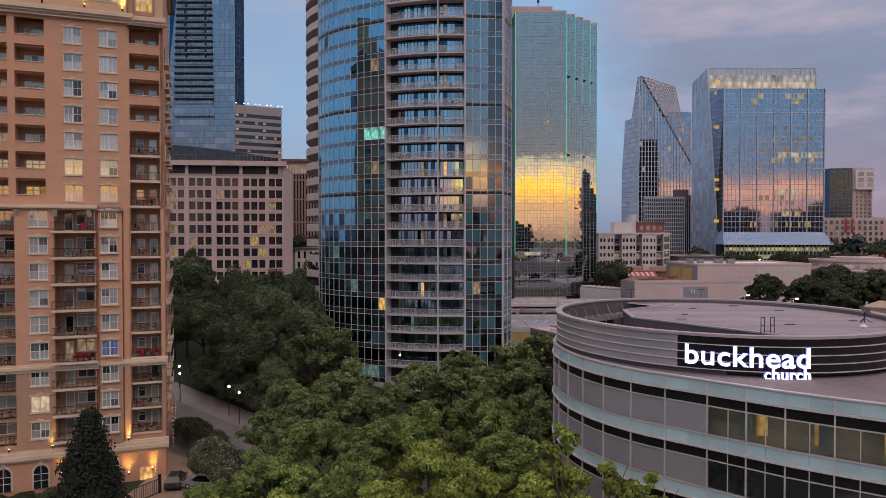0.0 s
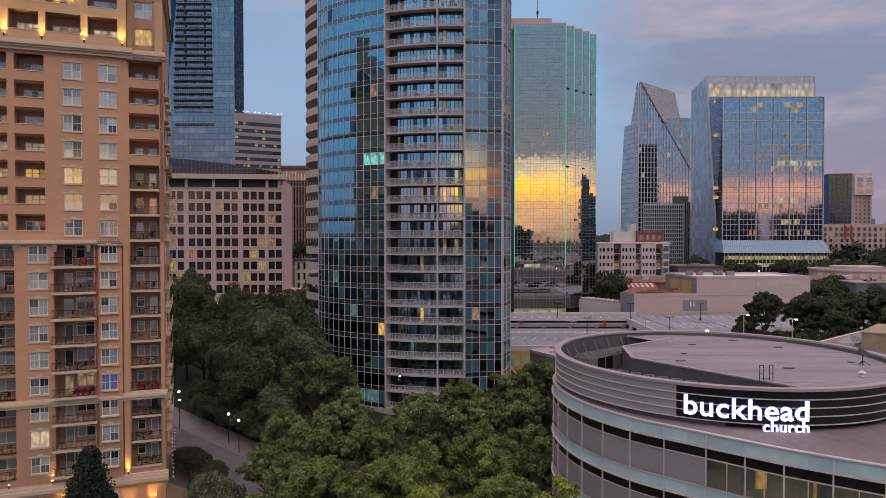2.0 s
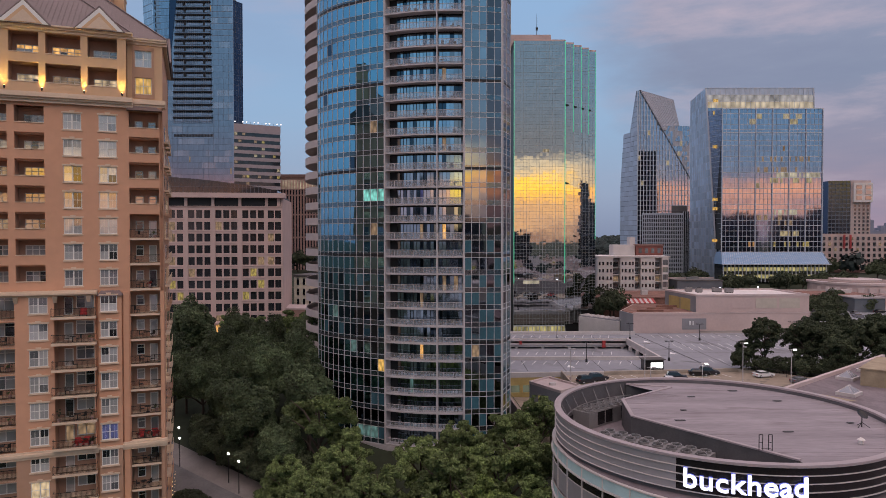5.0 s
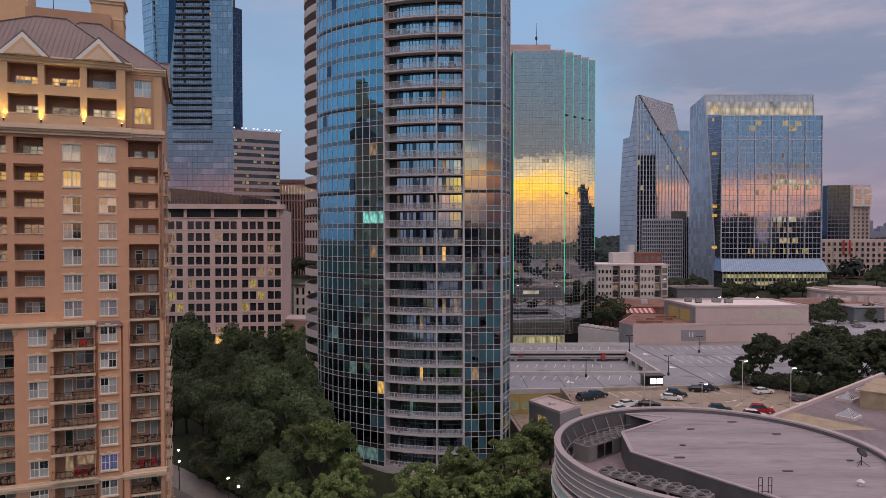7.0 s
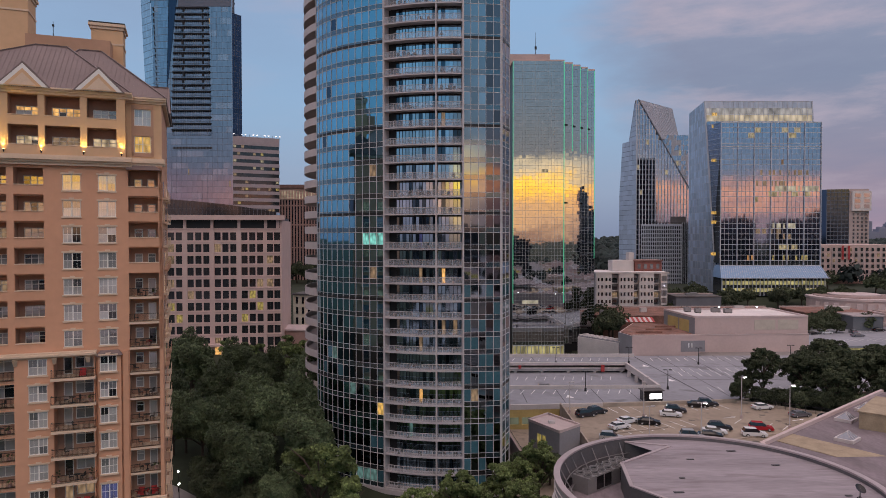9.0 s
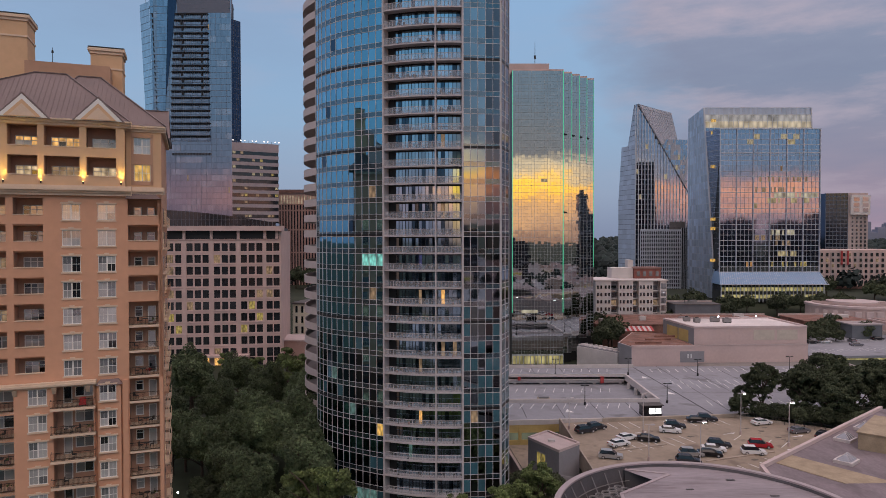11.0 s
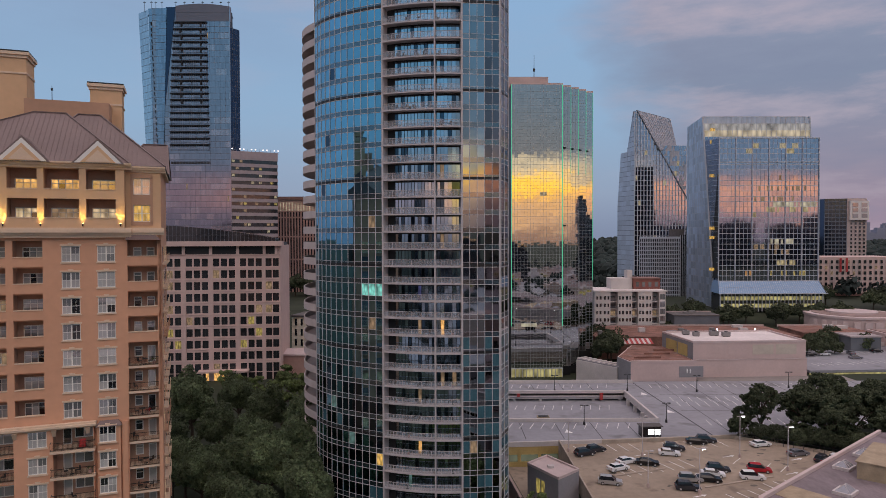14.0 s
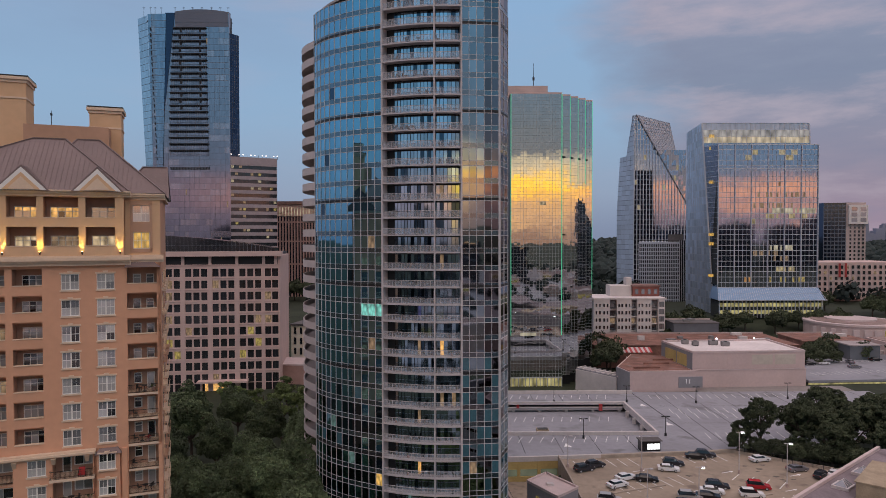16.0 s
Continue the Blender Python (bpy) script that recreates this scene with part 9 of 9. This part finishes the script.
    plant(shrub, [(-34.5, 93, 1.0, 1.0, 0), (-31.5, 91, .8, .9, 40), (-36.5, 95, 1.4, .9, 90), (-32, 88, .4, .8, 30), (-52.5, 73.2, 0, .55, 10), (-50, 74.2, 0, .5, 80), (-47.5, 75.0, 0, .5, 120), (-45, 75.8, 0, .5, 200), (-55, 72.2, 0, .55, 300), (-57.5, 71.4, 0, .55, 260), (-41, 114.5, 0, 1.2, 30), (-36.5, 111.6, 0, 1.4, 80), (-33, 109, 0, 1.2, 130), (-29.5, 106.6, 0, 1.4, 200), (-26, 104.6, 0, 1.3, 260), (-22, 102, 0, 1.3, 320), (-40.2, 110.8, 0, 1.0, 10), (-37.2, 108.6, 0, 1.15, 60), (-34.0, 106.4, 0, 1.05, 100), (-30.5, 104.0, 0, 1.2, 150), (-27.2, 101.4, 0, 1.1, 190), (-23.8, 98.8, 0, 1.2, 250), (-39, 117, 0, 1.3, 10), (-34.5, 113.5, 0, 1.4, 70), (19, 117, 6.5, 1.5, 0), (15, 119, 6.5, 1.4, 90), (75.0, 155.0, 9, 1.20, 0), (78.5, 153.0, 9, 1.28, 50), (82.0, 151.0, 9, 1.20, 90), (85.5, 149.0, 9, 1.36, 20), (89.0, 147.0, 9, 1.28, 200), (92.5, 145.5, 9, 1.36, 100), (96.5, 143.5, 9, 1.44, 300), (101.5, 140.5, 9, 1.44, 10), (83.5, 154.5, 9, 1.28, 70), (92.5, 150.5, 9, 1.44, 170)])


def build_woods():
    """Distant woodland: thousands of small leafy clumps to the horizon."""
    g = np.random.default_rng(62)
    m = Mesh()
    n = 0
    while n < 5600:
        y = 380 * (10 ** g.uniform(0, 1.05))
        x = g.uniform(-.75, .95) * y
        # the last clumps are added unseen behind the viewpoint to darken reflections
        if n > 4200:
            y = -g.uniform(30, 800)
            x = g.uniform(-1.2, 1.2) * -y + g.uniform(-60, 60)
            if -160 < x < 260 and y > -430 and g.random() < .7:
                n += 1
                continue
        elif y < 560 and -130 < x < 360:
            if not (y > 400 and g.random() < .35):
                continue
        s = g.uniform(4.5, 8) * (1 + y / 2500)
        z = ground_height(x, y) + g.uniform(-.5, 2.5)
        if y < 0:
            z = -1.0
        n += 1
        if -170 < y < 620:
            # nearer trees: loose leaf sprays over a dome
            c = 70
            d = g.normal(size=(c, 3))
            d /= np.linalg.norm(d, axis=1)[:, None]
            d[:, 2] = np.abs(d[:, 2]) - .15
            r = s * g.uniform(.7, 1.1, (c, 1))
            p = d * r * np.array([1, 1, 1.3]) + np.array([x, y, z + s * .35])
            e = np.cross(d + g.normal(size=(c, 3)) * .5, g.normal(size=(c, 3)))
            e /= np.linalg.norm(e, axis=1)[:, None]
            o = np.cross(e, d) * s * .22
            e *= s * .24
            for q in np.stack([p - e, p + o, p + e * 1.2, p - o], 1):
                m.quad(*map(tuple, q))
            continue
        k = 6
        a0 = g.uniform(0, 1)
        rings = []
        for h, r in ((0, .75), (.45, 1.0), (.8, .7), (1.0, .2)):
            rings.append([(x + s * r * g.uniform(.75, 1.2) * math.cos(a0 + 6.283 * j / k), y + s * r * g.uniform(.75, 1.2) * math.sin(a0 + 6.283 * j / k), z + s * 1.5 * h + g.uniform(-.4, .4)) for j in range(k)])
        for p, q in zip(rings, rings[1:]):
            for j in range(k):
                m.quad(p[j], p[(j + 1) % k], q[(j + 1) % k], q[j])
        m.f.append(tuple(range(len(m.v), len(m.v) + k)))
        m.v += rings[-1]
    solo("far_woods", m, leaf_far, "dark hazy woodland spreading to the horizon", "woods", "stuff")


leaf_far = material("far_foliage", (0.018, 0.028, 0.026), 0.9, vary=0.3, scale=0.05, rand=0.3, island=True)
build_trees()
build_woods()


# ---- small things on the balconies ----
def chair_kind():
    c = thing("balcony_chair", "dark metal balcony chair with a slatted back", "chair", group="balcony chairs")
    part("seat", Mesh().box(-.24, .24, -.24, .24, .42, .47), black_metal, c)
    part("backrest", Mesh().box(-.24, .24, .2, .25, .47, .92), black_metal, c)
    for x in (-.22, .19):
        for y in (-.22, .19):
            part("leg", Mesh().box(x, x + .03, y, y + .03, 0, .42), black_metal, c)
    return c


def table_kind():
    t = thing("balcony_table", "small round dark balcony table", "table", group="balcony tables")
    part("top", Mesh().tube((0, 0, .68), (0, 0, .72), .38, .38, 14), black_metal, t)
    part("stem", Mesh().tube((0, 0, .03), (0, 0, .68), .04, .04, 8), black_metal, t)
    part("foot", Mesh().tube((0, 0, 0), (0, 0, .03), .24, .24, 12), black_metal, t)
    return t


def planter_kind(name, label, mat, tall, seed):
    p = thing(name, label, "plant", group="balcony plants")
    part("pot", Mesh().tube((0, 0, 0), (0, 0, .38), .16, .22, 12), red_brick, p)
    me = crown_mesh("foliage", seed, .34, tall, 14, 420, .10, mat)
    part("foliage", me, None, p, at=pose(0, 0, .32))
    return p


def armchair_kind():
    a = thing("armchair", "red cushioned outdoor armchair on a balcony", "chair", group="red armchairs")
    part("seat", Mesh().box(-.36, .36, -.34, .34, .18, .46), cushion_red, a)
    part("backrest", Mesh().hull([(-.36, .2, .46), (.36, .2, .46), (.36, .36, .46), (-.36, .36, .46)], [(-.34, .3, .98), (.34, .3, .98), (.34, .42, .98), (-.34, .42, .98)]), cushion_red, a)
    for x in (-.42, .34):
        part("arm", Mesh().box(x, x + .08, -.32, .34, .1, .66), black_metal, a)
    for x in (-.4, .34):
        for y in (-.3, .26):
            part("leg", Mesh().box(x, x + .06, y, y + .06, 0, .18), black_metal, a)
    return a


def string_of_lights(x, y, z0, z1, n, lean):
    s = thing("light_string", "string of small warm bulbs hung down the wall", "string light", (-37.3, 84.5, 0), 20.5, "light strings")
    part("cord", Mesh().tube((x, y, z0), (x + lean, y, z1), .012, .012, 4), black_metal, s)
    for i in range(n):
        f = (i + .5) / n
        px, pz = x + lean * f, z0 + (z1 - z0) * f
        part("bulb", Mesh().tube((px, y - .02, pz - .045), (px, y - .02, pz + .045), .045, .03, 6), bulb_warm, s)


def scatter(kind, spots):
    for i, m in enumerate(spots):
        if i == 0:
            kind.matrix_basis = m
        else:
            copy_thing(kind, m)


def build_balcony_things():
    rnd = random.Random(71)
    block = pose(-37.3, 84.5, 0, 0, 0, 20.5)
    floors = [7.6 + 3.18 * k - 1.45 for k in range(16)]
    chairs, tables, pots, reds, topiary = [], [], [], [], []
    for k in range(16):
        for x0, x1, y, low in ((-10.2, -6.1, -.5, 9), (-1.8, 1.2, .5, 12), (-18.5, -14.8, -.2, 9)):
            if k >= low or rnd.random() < .2:
                continue
            x = rnd.uniform(x0 + .4, x1 - 1.4)
            chairs.append(block @ pose(x, y + .4, floors[k], 0, 0, rnd.uniform(60, 120)))
            if rnd.random() < .6:
                chairs.append(block @ pose(x + 1.3, y + .4, floors[k], 0, 0, rnd.uniform(230, 300)))
                tables.append(block @ pose(x + .65, y + .3, floors[k]))
            if rnd.random() < .35:
                pots.append(block @ pose(x1 - .3, y + .1, floors[k]))
    for x in (-9.9, -6.4):
        topiary.append(block @ pose(x, -.75, floors[4]))
    for x in (-7.6, -7.0, -8.2):
        reds.append(block @ pose(x, -.8, floors[3]))
    for x in (-.2, .9, -1.2):
        reds.append(block @ pose(x, .3, floors[3]))
    reds.append(block @ pose(.2, .3, floors[9]))
    seats = [block @ pose(x, y, floors[k], 0, 0, turn) for x, y, k, turn in ((-7.9, -.55, 3, 8), (-7.0, -.5, 3, -10), (.7, .5, 3, 12), (-.9, .5, 3, -8), (-7.2, -.4, 8, 5))]
    scatter(armchair_kind(), seats)
    string_of_lights(.55, -.42, .4, 3.6, 8, .35)
    string_of_lights(2.62, 8.2, .6, 7.2, 11, -.15)
    string_of_lights(2.62, 13.2, 1.0, 7.0, 12, .1)
    for x, y, k in ((-9.0, .9, 3), (-6.6, .9, 3), (-.3, 1.4, 3)):
        c = thing("ceiling_lamp", "small warm lamp under a balcony ceiling", "lamp", group="balcony lamps")
        c.matrix_basis = block @ pose(x, y, floors[k] + 2.9)
        part("globe", Mesh().tube((0, 0, -.16), (0, 0, -.02), .06, .09, 8), bulb_warm, c)
        part("cap", Mesh().tube((0, 0, -.02), (0, 0, .03), .1, .1, 8), black_metal, c)
    R = 26.4
    for k in range(33):
        for a in (250, 254, 259, 267, 271):
            r = rnd.random()
            z = 6.1 + 2.88 * k + .2
            rr = R - .65
            p = (1.5 + rr * math.cos(radians(a + rnd.uniform(-1, 1))), 136.2 + rr * math.sin(radians(a)), z)
            if r < .26:
                chairs.append(pose(*p, 0, 0, rnd.uniform(0, 360)))
                if r < .15:
                    chairs.append(pose(p[0] + 1.1, p[1], z, 0, 0, rnd.uniform(0, 360)))
            elif r < .38:
                tables.append(pose(*p))
            elif r < .43:
                pots.append(pose(*p))
    scatter(chair_kind(), chairs)
    scatter(table_kind(), tables)
    scatter(planter_kind("potted_plant", "leafy green plant in a clay pot", leaf_mid, .6, 72), pots)
    scatter(planter_kind("potted_flowers", "red flowering plant in a clay pot", petal_red, .55, 73), reds)
    scatter(planter_kind("topiary", "tall clipped dark green bush in a clay pot", leaf_dark, 1.5, 74), topiary)


bulb_warm = material("warm_bulb", (0.9, 0.8, 0.6), 0.5, vary=0, emit=((1.0, 0.62, 0.22), 1.8))
cushion_red = material("red_cushion_cloth", (0.40, 0.035, 0.035), 0.85, vary=0.15)
petal_red = material("red_petals", (0.35, 0.03, 0.03), 0.8, vary=0.2)
build_balcony_things()
